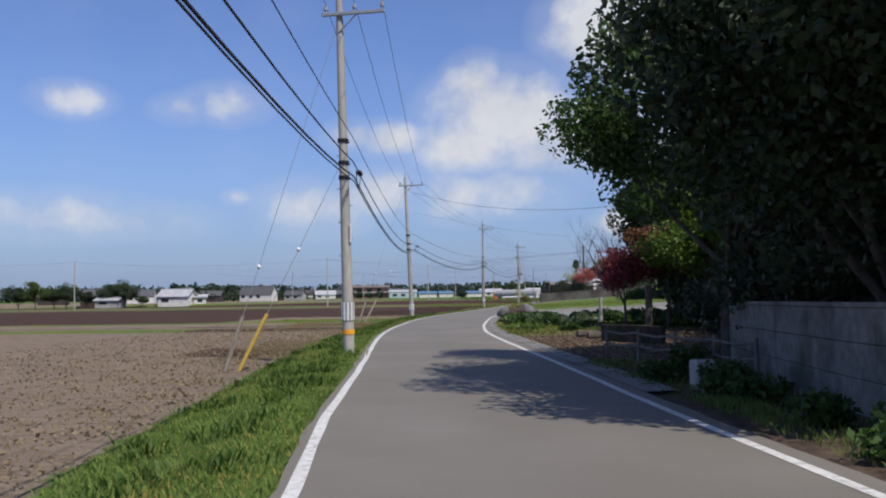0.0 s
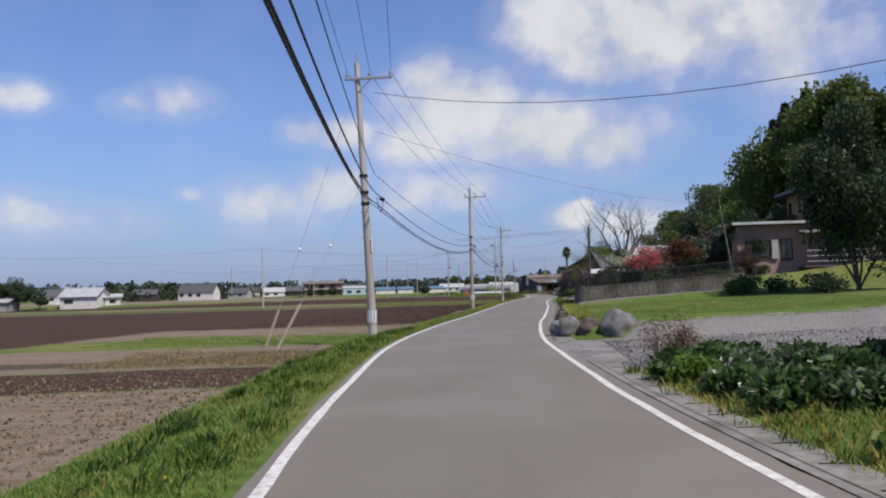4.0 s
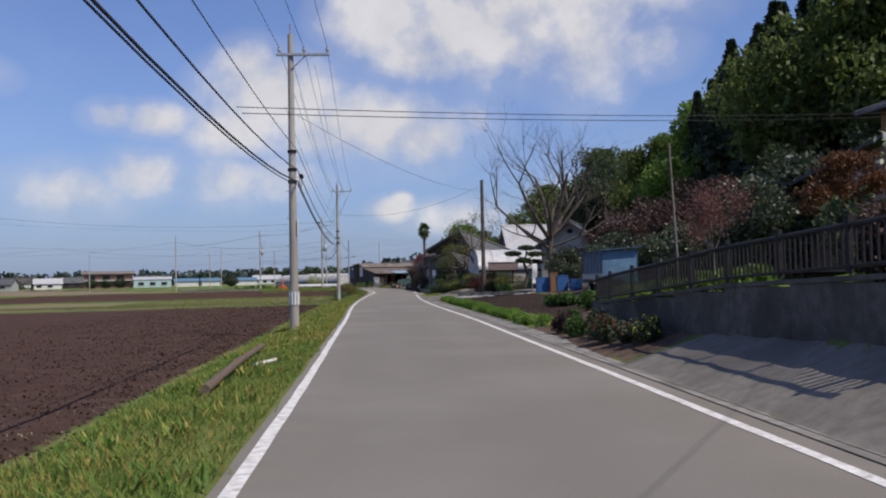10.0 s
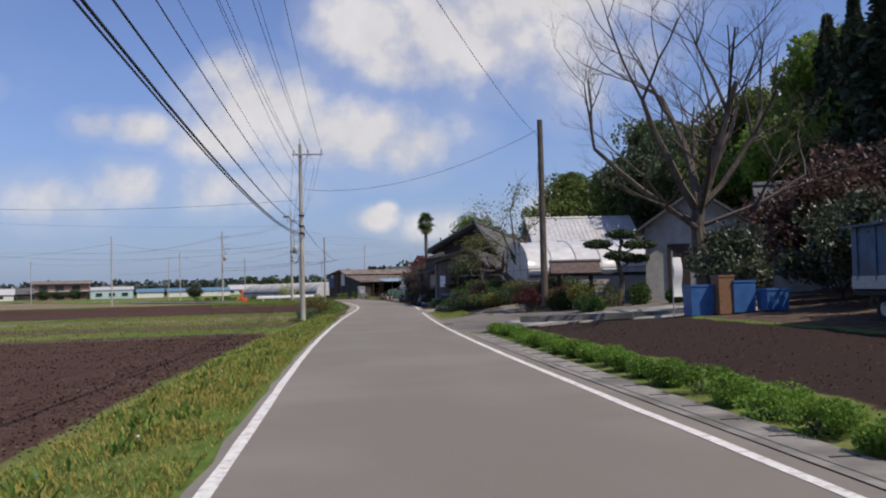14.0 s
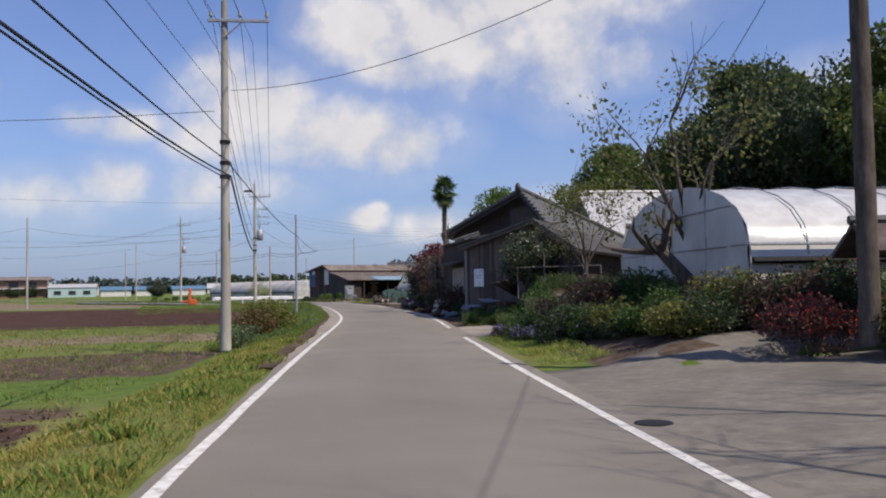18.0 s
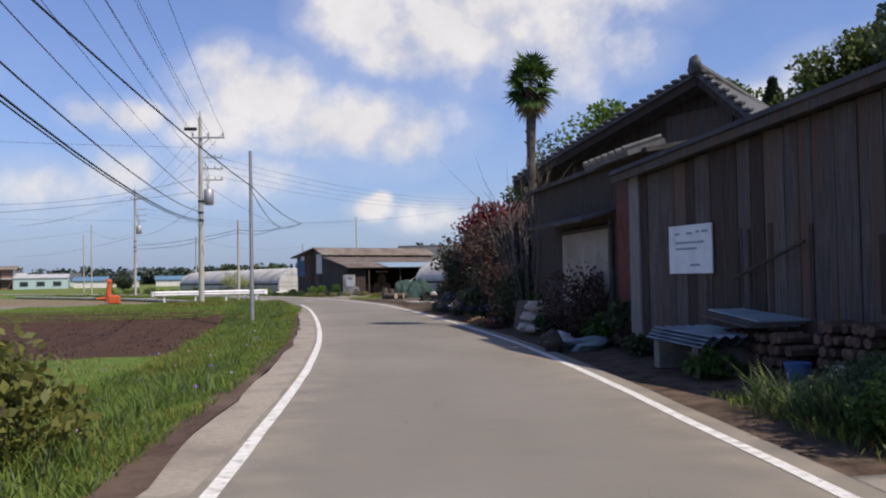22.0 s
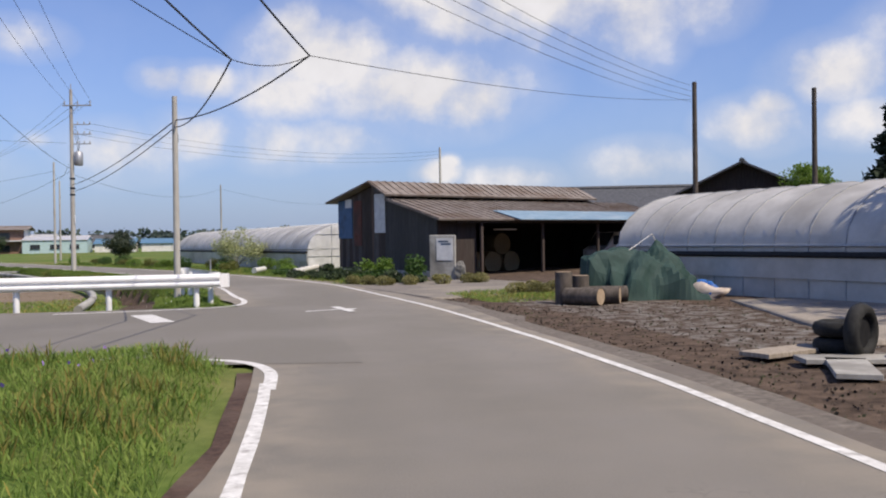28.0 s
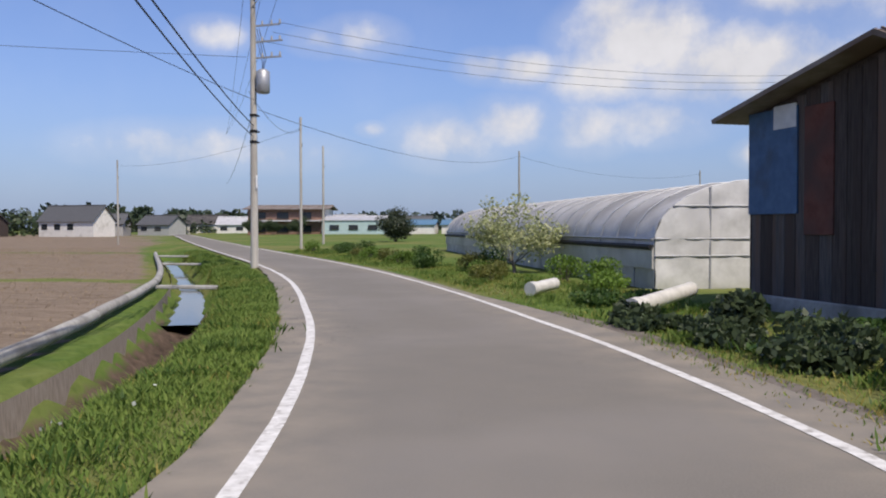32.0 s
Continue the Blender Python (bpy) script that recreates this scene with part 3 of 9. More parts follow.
def smooth_line(step=1.0):
    """The centre line as points, one about every metre."""
    out = []
    P = [Vector((x, y)) for x, y in LINE]
    for i in range(1, len(P) - 2):
        a, b, c, d = P[i - 1], P[i], P[i + 1], P[i + 2]
        k = max(2, int((c - b).length / step))
        for j in range(k):
            t = j / k
            out.append(0.5 * (2 * b + (c - a) * t + (2 * a - 5 * b + 4 * c - d) * t * t + (3 * b - a - 3 * c + d) * t ** 3))
    return np.array([(p.x, p.y) for p in out])


CL = smooth_line()
for _ in range(3):
    CL[1:-1] = 0.25 * CL[:-2] + 0.5 * CL[1:-1] + 0.25 * CL[2:]
TAN = np.gradient(CL, axis=0)
TAN /= np.linalg.norm(TAN, axis=1)[:, None]
NOR = np.stack([TAN[:, 1], -TAN[:, 0]], 1)        # to the right
HALF = np.interp(CL[:, 1], [0, 172, 182, 206, 216, 232, 300], [2.15, 2.12, 2.02, 2.0, 1.85, 1.65, 1.65])
HALF_L = np.interp(CL[:, 1], [7, 20, 40, 47, 53, 60, 67, 80, 94, 107, 126, 150, 160, 185, 192, 206, 213, 219, 225, 232], [2.18, 2.06, 2.04, 2.07, 2.06, 2.1, 2.13, 2.11, 2.13, 2.09, 2.06, 2.02, 2.1, 2.08, 2.04, 1.82, 1.78, 1.86, 1.84, 1.68])
HALF_R = np.interp(CL[:, 1], [7, 20, 30, 40, 47, 55, 60, 67, 80, 94, 107, 126, 150, 160, 185, 196, 203, 214, 218, 222, 240], [2.18, 2.15, 2.06, 2.2, 2.36, 2.37, 2.32, 2.27, 2.29, 2.3, 2.22, 2.1, 2.14, 2.17, 2.1, 2.1, 2.22, 2.15, 1.92, 1.7, 1.65])


def road_d(x, y):
    """How far points lie to the right of the centre line, and the line's y beside them."""
    x, y = np.atleast_1d(np.asarray(x, float)), np.atleast_1d(np.asarray(y, float))
    best, side, along = np.full(x.shape, 1e9), np.zeros(x.shape), np.zeros(x.shape)
    for i in range(0, len(CL)):
        dx, dy = x - CL[i, 0], y - CL[i, 1]
        d = dx * dx + dy * dy
        near = d < best
        best = np.where(near, d, best)
        s = dx * NOR[i, 0] + dy * NOR[i, 1]
        side = np.where(near, s, side)
        along = np.where(near, CL[i, 1], along)
    best = np.sqrt(best)
    return np.where(np.abs(side) > 0.3, np.sign(side) * best, side), along


def beside(y, d):
    """The place d metres to the right of the line at the line's y."""
    i = int(np.argmin(np.abs(CL[:, 1] - y)))
    return Vector((CL[i, 0] + NOR[i, 0] * d, CL[i, 1] + NOR[i, 1] * d))


def step01(x, a, b):
    t = np.clip((x - a) / (b - a), 0, 1)
    return t * t * (3 - 2 * t)


def side_road(x, y):
    """1 on the road that branches off to the left."""
    mid = 199.3 - 0.18 * (x - 22)
    return np.where((x < 24) & (np.abs(y - mid) < 3.3 + 1.9 * np.exp(-np.clip(22.5 - x, 0, 60) / 5)), 1.0, 0.0)


def height(x, y, dd=None):
    """The ground's height."""
    x, y = np.atleast_1d(np.asarray(x, float)), np.atleast_1d(np.asarray(y, float))
    d, s = dd if dd is not None else road_d(x, y)
    e = -d
    left = -0.03 - 0.37 * step01(e, 2.75, 5.0)
    ditch = step01(y, 211, 216) * (1 - step01(y, 262, 275)) * (step01(e, 3.5, 3.9) * (1 - step01(e, 4.75, 5.1)))
    island = step01(s, 176, 184) * (1 - step01(s, 193.6, 195.2))
    left = left * (1 - island) + island * (-0.03 + 0.2 * step01(e, 2.6, 3.6))
    left = left - 0.75 * ditch
    slope = np.interp(s, [0, 40, 48, 72, 90, 98, 125, 150, 165, 185, 200], [0.02, 0.02, 0.03, 0.035, 0.14, 0.08, 0.07, 0.06, 0.05, 0.015, 0.012])
    right = -0.03 + slope * np.clip(d - 3.0, 0, 22)
    over = np.clip(d - 4.3, 0, 30)
    lawn = step01(s - np.maximum(51.6, 53.6 - 0.84 * (x - 4.2)), 0, 0.6) * (1 - step01(s - 69.0 - 0.56 * over, 0, 0.7))
    right = right + lawn * 0.55 * step01(d, 2.95, 3.5)
    drive = step01(s - 69.0 - 0.56 * over, 0, 0.7) * (1 - step01(s, 88, 93))
    rise = np.interp(s, [69.5, 70.5, 74, 80, 86, 90], [0.55, 0.68, 0.72, 0.5, 0.15, 0.05])
    ramp_z = -0.03 + rise * np.clip((d - 2.75) / 1.5, 0, 1) + 0.06 * over
    behind = step01(s - 74.1 - 0.74 * over, 0, 0.4) * step01(d, 4.35, 4.6)
    ramp_z = ramp_z + behind * (np.interp(s, [74, 78.5, 85, 90], [1.3, 1.12, 0.72, 0.5]) - rise + 0.04 * over)
    right = right * (1 - drive) + ramp_z * drive
    mound = step01(s, 130.5, 133) * (1 - step01(s, 144, 147))
    right = right + mound * 0.35 * step01(d, 3.2, 5.5)
    right = right + 1.2 * step01(x - 0.42 * (y - 144.4), 22.95, 23.7) * step01(y, 144.45, 144.9) * (1 - step01(y, 149.6, 151.2)) * (1 - step01(x, 26.0, 26.4))
    hill = step01(s, 20, 85) * (1 - step01(s, 165, 230))
    right = right + hill * 9.0 * step01(d, 24, 62)
    z = np.where(d > 0, right, left)
    z = np.where(np.abs(d) < 2.7, -0.05, z)
    sr = side_road(x, y) * (d < -2.0)
    z = np.where(sr > 0, -0.05, z)
    far = step01(np.abs(d), 150, 900)
    return z * (1 - far) + far * np.where(d > 0, 0.0, -0.4)


def ground_z(x, y):
    return float(height(x, y)[0])


# ---- the ground, one sheet ----
def lines_of(lo, hi, step, reach):
    core = list(np.arange(lo, hi + 1e-6, step))
    a, b, k = lo, hi, step
    out_a, out_b = [], []
    while b < reach:
        k *= 1.22
        a, b = a - k, b + k
        out_a.append(a)
        out_b.append(b)
    return np.array(out_a[::-1] + core + out_b)


GX, GY = lines_of(-16, 46, 0.45, 2600), lines_of(-12, 268, 0.7, 2600)
xx, yy = np.meshgrid(GX, GY)
flat_x, flat_y = xx.ravel(), yy.ravel()
near = (np.abs(flat_x - 10) < 420) & (flat_y > -300) & (flat_y < 600)
dd, ss = np.where(flat_x > 15, 300.0, -300.0), flat_y.copy()
dd[near], ss[near] = road_d(flat_x[near], flat_y[near])
zz = height(flat_x, flat_y, (dd, ss))
bumps = np.array([noise.noise(Vector((a * 0.9, b * 0.9, 0))) for a, b in zip(flat_x, flat_y)])
rough_here = np.where(np.abs(dd) > 3.4, 0.045, 0.0) * np.where(side_road(flat_x, flat_y) > 0, 0, 1)
zz = zz + bumps * rough_here
# what covers the ground: dark soil, dry stubble, bare dirt
e = -dd
wob = 1.2 * np.array([noise.noise(Vector((a * 0.15, b * 0.15, 5))) for a, b in zip(flat_x, flat_y)])
ye = flat_y + wob
fieldside = step01(e, 4.6, 5.4)


def band(lo, hi, soft=0.8):
    return step01(ye, lo - soft, lo + soft) * (1 - step01(ye, hi - soft, hi + soft))


dry = fieldside * np.maximum.reduce([band(-80, 44.4, 0.4), band(50.2, 59), band(66, 76), band(151.5, 157.5) * 0.9, band(206, 236) * (e > 6.0), band(238, 268) * (e > 6.0), band(270, 330) * (e > 6.0), band(333, 420) * (e > 6.0)])
soil = fieldside * np.maximum.reduce([band(24.5, 28.5) * (e < 8.5) * 0.9, band(44.5, 50.0, 0.4) * (e < 15), band(76, 131), band(166, 186.5)])
soil = np.maximum(soil, step01(e, 16, 22) * band(62, 92))
ridge = fieldside * np.maximum.reduce([band(51.5, 53.5, 0.4), band(131, 133.5, 0.4)])
right_plot = step01(dd, 4.2, 4.8) * step01(ye, 89, 91) * (1 - step01(ye, 122, 124)) * (1 - step01(dd, 8.3, 9.0))
soil = np.maximum(soil, right_plot)
yard = step01(dd, 2.2, 2.6) * step01(flat_y, 186, 188) * (1 - step01(flat_y - 12 * step01(dd, 5.5, 7.5), 212.5, 214.5)) * (1 - step01(dd, 26, 30))
gravel = step01(dd, 2.5, 3.0) * step01(ye, 41.5, 42.5) * (1 - step01(flat_y, 50.8, 51.3)) * (1 - step01(dd, 14, 17))
shade_dirt = step01(dd, 2.0, 2.3) * (1 - step01(dd, 16, 20)) * np.maximum(step01(flat_y, -30, -20) * (1 - step01(ye, 26.5, 29)), step01(ye, 147, 149) * (1 - step01(ye, 188, 190)))
forest_floor = step01(dd, 26, 32) * step01(flat_y, 40, 60) * (1 - step01(flat_y, 230, 250))
verge_dirt = np.where(dd < 0, step01(flat_y, 140, 146) * (1 - step01(flat_y, 176, 184)) * step01(e, 2.2, 2.4) * (1 - step01(e, 2.8, 3.2)), 0)
ditch_side = np.where(dd < 0, step01(flat_y, 204, 207) * (1 - step01(flat_y, 228, 232)) * step01(e, 3.3, 3.6) * (1 - step01(e, 4.8, 5.1)), 0)
farm_dirt = step01(dd, 8.6, 9.4) * (1 - step01(dd, 20, 24)) * step01(ye, 99, 102) * (1 - step01(ye, 131, 134))
mound_dirt = step01(dd, 3.3, 3.8) * (1 - step01(dd, 9, 10)) * step01(ye, 130, 131.2) * (1 - step01(ye, 145, 147))
strip_dirt = step01(dd, 2.7, 3.0) * (1 - step01(dd, 5.0, 5.4)) * step01(ye, 79.0, 80.5) * (1 - step01(ye, 89, 91))
dirt = np.maximum.reduce([strip_dirt, mound_dirt, farm_dirt, ditch_side, shade_dirt, forest_floor, fieldside * band(138.5, 145.5), ridge * 0.7, verge_dirt, yard * 0.8])
stones = np.maximum(gravel, yard * 0.45 * step01(dd, 3.6, 4.4) * (1 - step01(dd, 7.5, 9.0)))
verts = np.stack([flat_x, flat_y, zz], 1)
nx, ny = len(GX), len(GY)
idx = np.arange(nx * ny).reshape(ny, nx)
fq = np.stack([idx[:-1, :-1], idx[:-1, 1:], idx[1:, 1:], idx[1:, :-1]], -1).reshape(-1, 4)
me = bpy.data.meshes.new("ground")
me.vertices.add(len(verts))
me.vertices.foreach_set("co", verts.astype(np.float32).ravel())
me.loops.add(fq.size)
me.loops.foreach_set("vertex_index", fq.astype(np.int32).ravel())
me.polygons.add(len(fq))
me.polygons.foreach_set("loop_start", np.arange(0, fq.size, 4, dtype=np.int32))
me.polygons.foreach_set("use_smooth", np.ones(len(fq), bool))
me.update(calc_edges=True)
for nm, arr in (("soil", soil), ("dry", dry), ("dirt", dirt), ("stones", stones), ("dark_plot", right_plot)):
    at = me.attributes.new(nm, "FLOAT", "POINT")
    at.data.foreach_set("value", arr.astype(np.float32))


def ground_material():
    m = bpy.data.materials.new("farmland")
    m.use_nodes = True
    nt = m.node_tree
    b = nt.nodes["Principled BSDF"]
    geo = nt.nodes.new("ShaderNodeNewGeometry")

    def noise_at(scale, detail=5.0, stretch=None):
        n = nt.nodes.new("ShaderNodeTexNoise")
        n.inputs["Scale"].default_value, n.inputs["Detail"].default_value, n.inputs["Roughness"].default_value = scale, detail, 0.65
        if stretch:
            mp = nt.nodes.new("ShaderNodeMapping")
            mp.inputs["Scale"].default_value = stretch
            nt.links.new(geo.outputs["Position"], mp.inputs["Vector"])
            nt.links.new(mp.outputs[0], n.inputs["Vector"])
        else:
            nt.links.new(geo.outputs["Position"], n.inputs["Vector"])
        return n.outputs[0]

    def ramp(src, lo, hi, c1, c2):
        r = nt.nodes.new("ShaderNodeValToRGB")
        r.color_ramp.elements[0].position, r.color_ramp.elements[1].position = lo, hi
        r.color_ramp.elements[0].color, r.color_ramp.elements[1].color = (*c1, 1), (*c2, 1)
        nt.links.new(src, r.inputs[0])
        return r.outputs[0]

    def mix(f, a, c):
        x = nt.nodes.new("ShaderNodeMix")
        x.data_type = "RGBA"
        nt.links.new(f, x.inputs[0])
        nt.links.new(a, x.inputs[6])
        nt.links.new(c, x.inputs[7])
        return x.outputs[2]

    def mask(name, edge):
        at = nt.nodes.new("ShaderNodeAttribute")
        at.attribute_name = name
        a = nt.nodes.new("ShaderNodeMath")
        a.operation = "MULTIPLY_ADD"
        nt.links.new(edge, a.inputs[0])
        a.inputs[1].default_value = 0.9
        nt.links.new(at.outputs["Fac"], a.inputs[2])
        r = nt.nodes.new("ShaderNodeMapRange")
        r.inputs[1].default_value, r.inputs[2].default_value = 0.85, 1.05
        nt.links.new(a.outputs[0], r.inputs[0])
        return r.outputs[0]

    n_fine, n_mid, n_big = noise_at(22, 6), noise_at(3.2, 6), noise_at(0.09, 4)
    n_row = noise_at(1.0, 5, (0.6, 5.0, 1.0))
    grass = ramp(n_mid, 0.3, 0.7, (0.055, 0.1, 0.02), (0.13, 0.185, 0.045))
    grass = mix(ramp(n_big, 0.45, 0.62, (0, 0, 0), (0.75, 0.75, 0.75)), grass, ramp(n_mid, 0.3, 0.7, (0.15, 0.15, 0.05), (0.22, 0.2, 0.08)))
    stubble = mix(ramp(n_mid, 0.35, 0.65, (0, 0, 0), (1, 1, 1)), ramp(n_row, 0.35, 0.62, (0.1, 0.072, 0.05), (0.25, 0.195, 0.145)), ramp(n_fine, 0.35, 0.7, (0.13, 0.096, 0.07), (0.33, 0.265, 0.2)))
    soil_c = mix(ramp(n_row, 0.35, 0.7, (0, 0, 0), (1, 1, 1)), ramp(n_fine, 0.35, 0.7, (0.036, 0.02, 0.016), (0.08, 0.046, 0.035)), ramp(n_mid, 0.35, 0.7, (0.055, 0.031, 0.025), (0.11, 0.068, 0.053)))
    dirt_c = ramp(n_mid, 0.32, 0.7, (0.045, 0.033, 0.026), (0.15, 0.108, 0.082))
    stone_c = ramp(n_fine, 0.35, 0.7, (0.14, 0.135, 0.13), (0.3, 0.29, 0.275))
    col = mix(mask("dry", n_mid), grass, stubble)
    col = mix(mask("soil", n_mid), col, soil_c)
    # darker soil colour on the plot right of the road
    col = mix(mask("dark_plot", n_mid), col, ramp(n_fine, 0.35, 0.7, (0.022, 0.014, 0.012), (0.055, 0.036, 0.03)))
    col = mix(mask("dirt", n_mid), col, dirt_c)
    col = mix(mask("stones", n_mid), col, stone_c)
    nt.links.new(col, b.inputs["Base Color"])
    b.inputs["Roughness"].default_value, b.inputs["Specular IOR Level"].default_value = 1.0, 0.1
    hsum = nt.nodes.new("ShaderNodeMath")
    hsum.operation = "ADD"
    nt.links.new(n_fine, hsum.inputs[0])
    nt.links.new(n_mid, hsum.inputs[1])
    bn = nt.nodes.new("ShaderNodeBump")
    bn.inputs["Strength"].default_value, bn.inputs["Distance"].default_value = 0.6, 0.04
    nt.links.new(hsum.outputs[0], bn.inputs["Height"])
    nt.links.new(bn.outputs[0], b.inputs["Normal"])
    return m


me.materials.append(ground_material())
ground = tagged(new("ground", me), "flat farmland with ploughed soil, stubble and spring grass", "ground", kind="structure")


# ---- road, lines, gutter ----
def ribbon(y0, y1, d0, d1, z, extra=None, thick=0.0):
    """A strip beside the centre line between two offsets (numbers or functions of y)."""
    g = Geo()
    sel = [i for i in range(len(CL)) if y0 <= CL[i, 1] <= y1]
    for i in sel:
        y = CL[i, 1]
        a = d0(y, i) if callable(d0) else d0
        b = d1(y, i) if callable(d1) else d1
        for d in (a, b):
            g.v.append((CL[i, 0] + NOR[i, 0] * d, CL[i, 1] + NOR[i, 1] * d, z))
    for k in range(len(sel) - 1):
        g.f.append((2 * k, 2 * k + 1, 2 * k + 3, 2 * k + 2))
    return g


def edge_l(y, i):
    return -HALF_L[i] - 0.16 - 0.08 * noise.noise(Vector((y * 0.8, 2.0, 0))) - (0.12 * float(step01(y, 128, 140)) + 0.3 * float(step01(y, 143, 152))) * float(1 - step01(y, 182, 190)) - 0.34 * float(step01(y, 205, 208) * (1 - step01(y, 232, 246)))


def edge_r(y, i):
    return HALF_R[i] + 0.3 + 0.35 * float(step01(y, 196, 202) * (1 - step01(y, 222, 228))) + 0.06 * noise.noise(Vector((y * 0.8, 9.0, 0)))


road = Geo()
sel = list(range(len(CL)))
track, dust = [], []
for i in sel:
    y = CL[i, 1]
    for k in range(13):
        d = edge_l(y, i) + (edge_r(y, i) - edge_l(y, i)) * k / 12
        road.v.append((CL[i, 0] + NOR[i, 0] * d, CL[i, 1] + NOR[i, 1] * d, 0.0))
        u = (d + HALF_L[i]) / (HALF_L[i] + HALF_R[i])
        track.append(math.exp(-((u - 0.3) / 0.11) ** 2) + math.exp(-((u - 0.72) / 0.11) ** 2))
        rim = max(0.0, 1 - 5.0 * min(u, 1 - u))
        dust.append((0.25 + 0.75 * float(step01(y, 125, 150))) * min(1.0, rim) + 0.14 * float(step01(y, 126, 142)))
for i in range(len(sel) - 1):
    for k in range(12):
        a = i * 13 + k
        road.f.append((a, a + 1, a + 14, a + 13))
lane = Geo()
for k in range(72):
    for s_ in (0, 1):
        x = 24.3 - k * 0.6
        mid = 199.3 - 0.18 * (x - 22)
        hw = 2.9 + 1.9 * math.exp(-max(0.0, 22.5 - x) / 5) + (0.25 if s_ and x < 22.4 else 0.0)
        lane.v.append((x, mid + (-hw - 0.7 if s_ == 0 else hw), 0.004))
for k in range(71):
    a = 2 * k
    lane.f.append((a, a + 1, a + 3, a + 2))
road_ob = solid("road", road, asphalt_worn, "worn grey asphalt country road with white edge lines", "road", kind="structure")
for nm, arr in (("track", track), ("dust", dust)):
    road_ob.data.attributes.new(nm, "FLOAT", "POINT").data.foreach_set("value", np.array(arr, np.float32))
solid("side_road", lane, asphalt, "grey asphalt side road branching off beside a guard rail", "road", kind="structure")


def edge_line(name, y0, y1, side, gaps=()):
    g = Geo()
    sel = [i for i in range(len(CL)) if y0 <= CL[i, 1] <= y1 and not any(a < CL[i, 1] < b for a, b in gaps)]
    rows, last = [], None
    for i in sel:
        d = HALF_R[i] if side > 0 else -HALF_L[i]
        w = 0.062 + 0.012 * noise.noise(Vector((CL[i, 1] * 0.9, side, 0)))
        off = 0.02 * noise.noise(Vector((CL[i, 1] * 0.5, side * 3, 1)))
        if last is not None and i != last + 1:
            rows.append(None)
        rows.append([(CL[i, 0] + NOR[i, 0] * (d + off + q), CL[i, 1] + NOR[i, 1] * (d + off + q), 0.005) for q in (-w, w)])
        last = i
    prev = None
    for r in rows:
        if r is None:
            prev = None
            continue
        n = len(g.v)
        g.v.extend(r)
        if prev is not None:
            g.f.append((prev, prev + 1, n + 1, n))
        prev = n
    return part(name, g, paint_white, road_ob, "worn white painted edge line")


edge_line("edge_line", -60, 192.6, -1)
edge_line("edge_line", -60, 480, 1, gaps=((143.4, 147.4),))
edge_line("edge_line", 209.4, 480, -1)


def painted(name, pts, w, z=0.006, mat=paint_white):
    g = Geo()
    pts = [Vector((x, y, z)) for x, y in pts]
    for i, p in enumerate(pts):
        t = (pts[min(i + 1, len(pts) - 1)] - pts[max(i - 1, 0)]).normalized()
        n = Vector((t.y, -t.x, 0)) * w / 2
        g.v += [tuple(p - n), tuple(p + n)]
    for i in range(len(pts) - 1):
        g.f.append((2 * i, 2 * i + 1, 2 * i + 3, 2 * i + 2))
    return part(name, g, mat, road_ob, "")


def curve_pts(ctrl, n=8):
    out = []
    P = [Vector(p) for p in ctrl]
    P = [P[0] * 2 - P[1]] + P + [P[-1] * 2 - P[-2]]
    for i in range(1, len(P) - 2):
        a, b, c, d = P[i - 1:i + 3]
        for j in range(n):
            t = j / n
            out.append(tuple(0.5 * (2 * b + (c - a) * t + (2 * a - 5 * b + 4 * c - d) * t * t + (3 * b - a - 3 * c + d) * t ** 3)))
    out.append(tuple(P[-2]))
    return out


JOIN = tuple(beside(209.6, -HALF_L[int(np.argmin(np.abs(CL[:, 1] - 209.6)))]).xy)
painted("corner_line", curve_pts([(23.13, 191.6), (23.15, 192.9), (22.86, 193.8), (22.2, 194.3), (20.7, 194.75), (18.5, 195.2)]), 0.15)
painted("corner_line", curve_pts([(18.5, 203.2), (20.9, 203.6), (22.0, 204.1), (22.52, 204.75), (22.58, 206.3), (22.3, 208.2), JOIN]), 0.15)
painted("stop_mark", [(21.16, 200.25), (20.49, 202.3)], 0.46)
painted("cross_mark", [(23.99, 201.93), (24.75, 202.32)], 0.14)
painted("cross_mark", [(24.72, 202.3), (25.1, 202.15)], 0.34, 0.01)
painted("cross_mark", [(24.72, 203.04), (24.98, 201.44)], 0.2, 0.014)
for pts in ([(15.55, 122.7), (15.95, 122.45)],):
    painted("survey_mark", pts, 0.07, 0.009, paint_orange)
cover = Geo().tube([(17.03, 126.07, -0.02), (17.03, 126.07, 0.014)], 0.2, 20)
solid("utility_cover", cover, dark_metal, "small round iron cover set in the road edge", "cover", kind="structure")


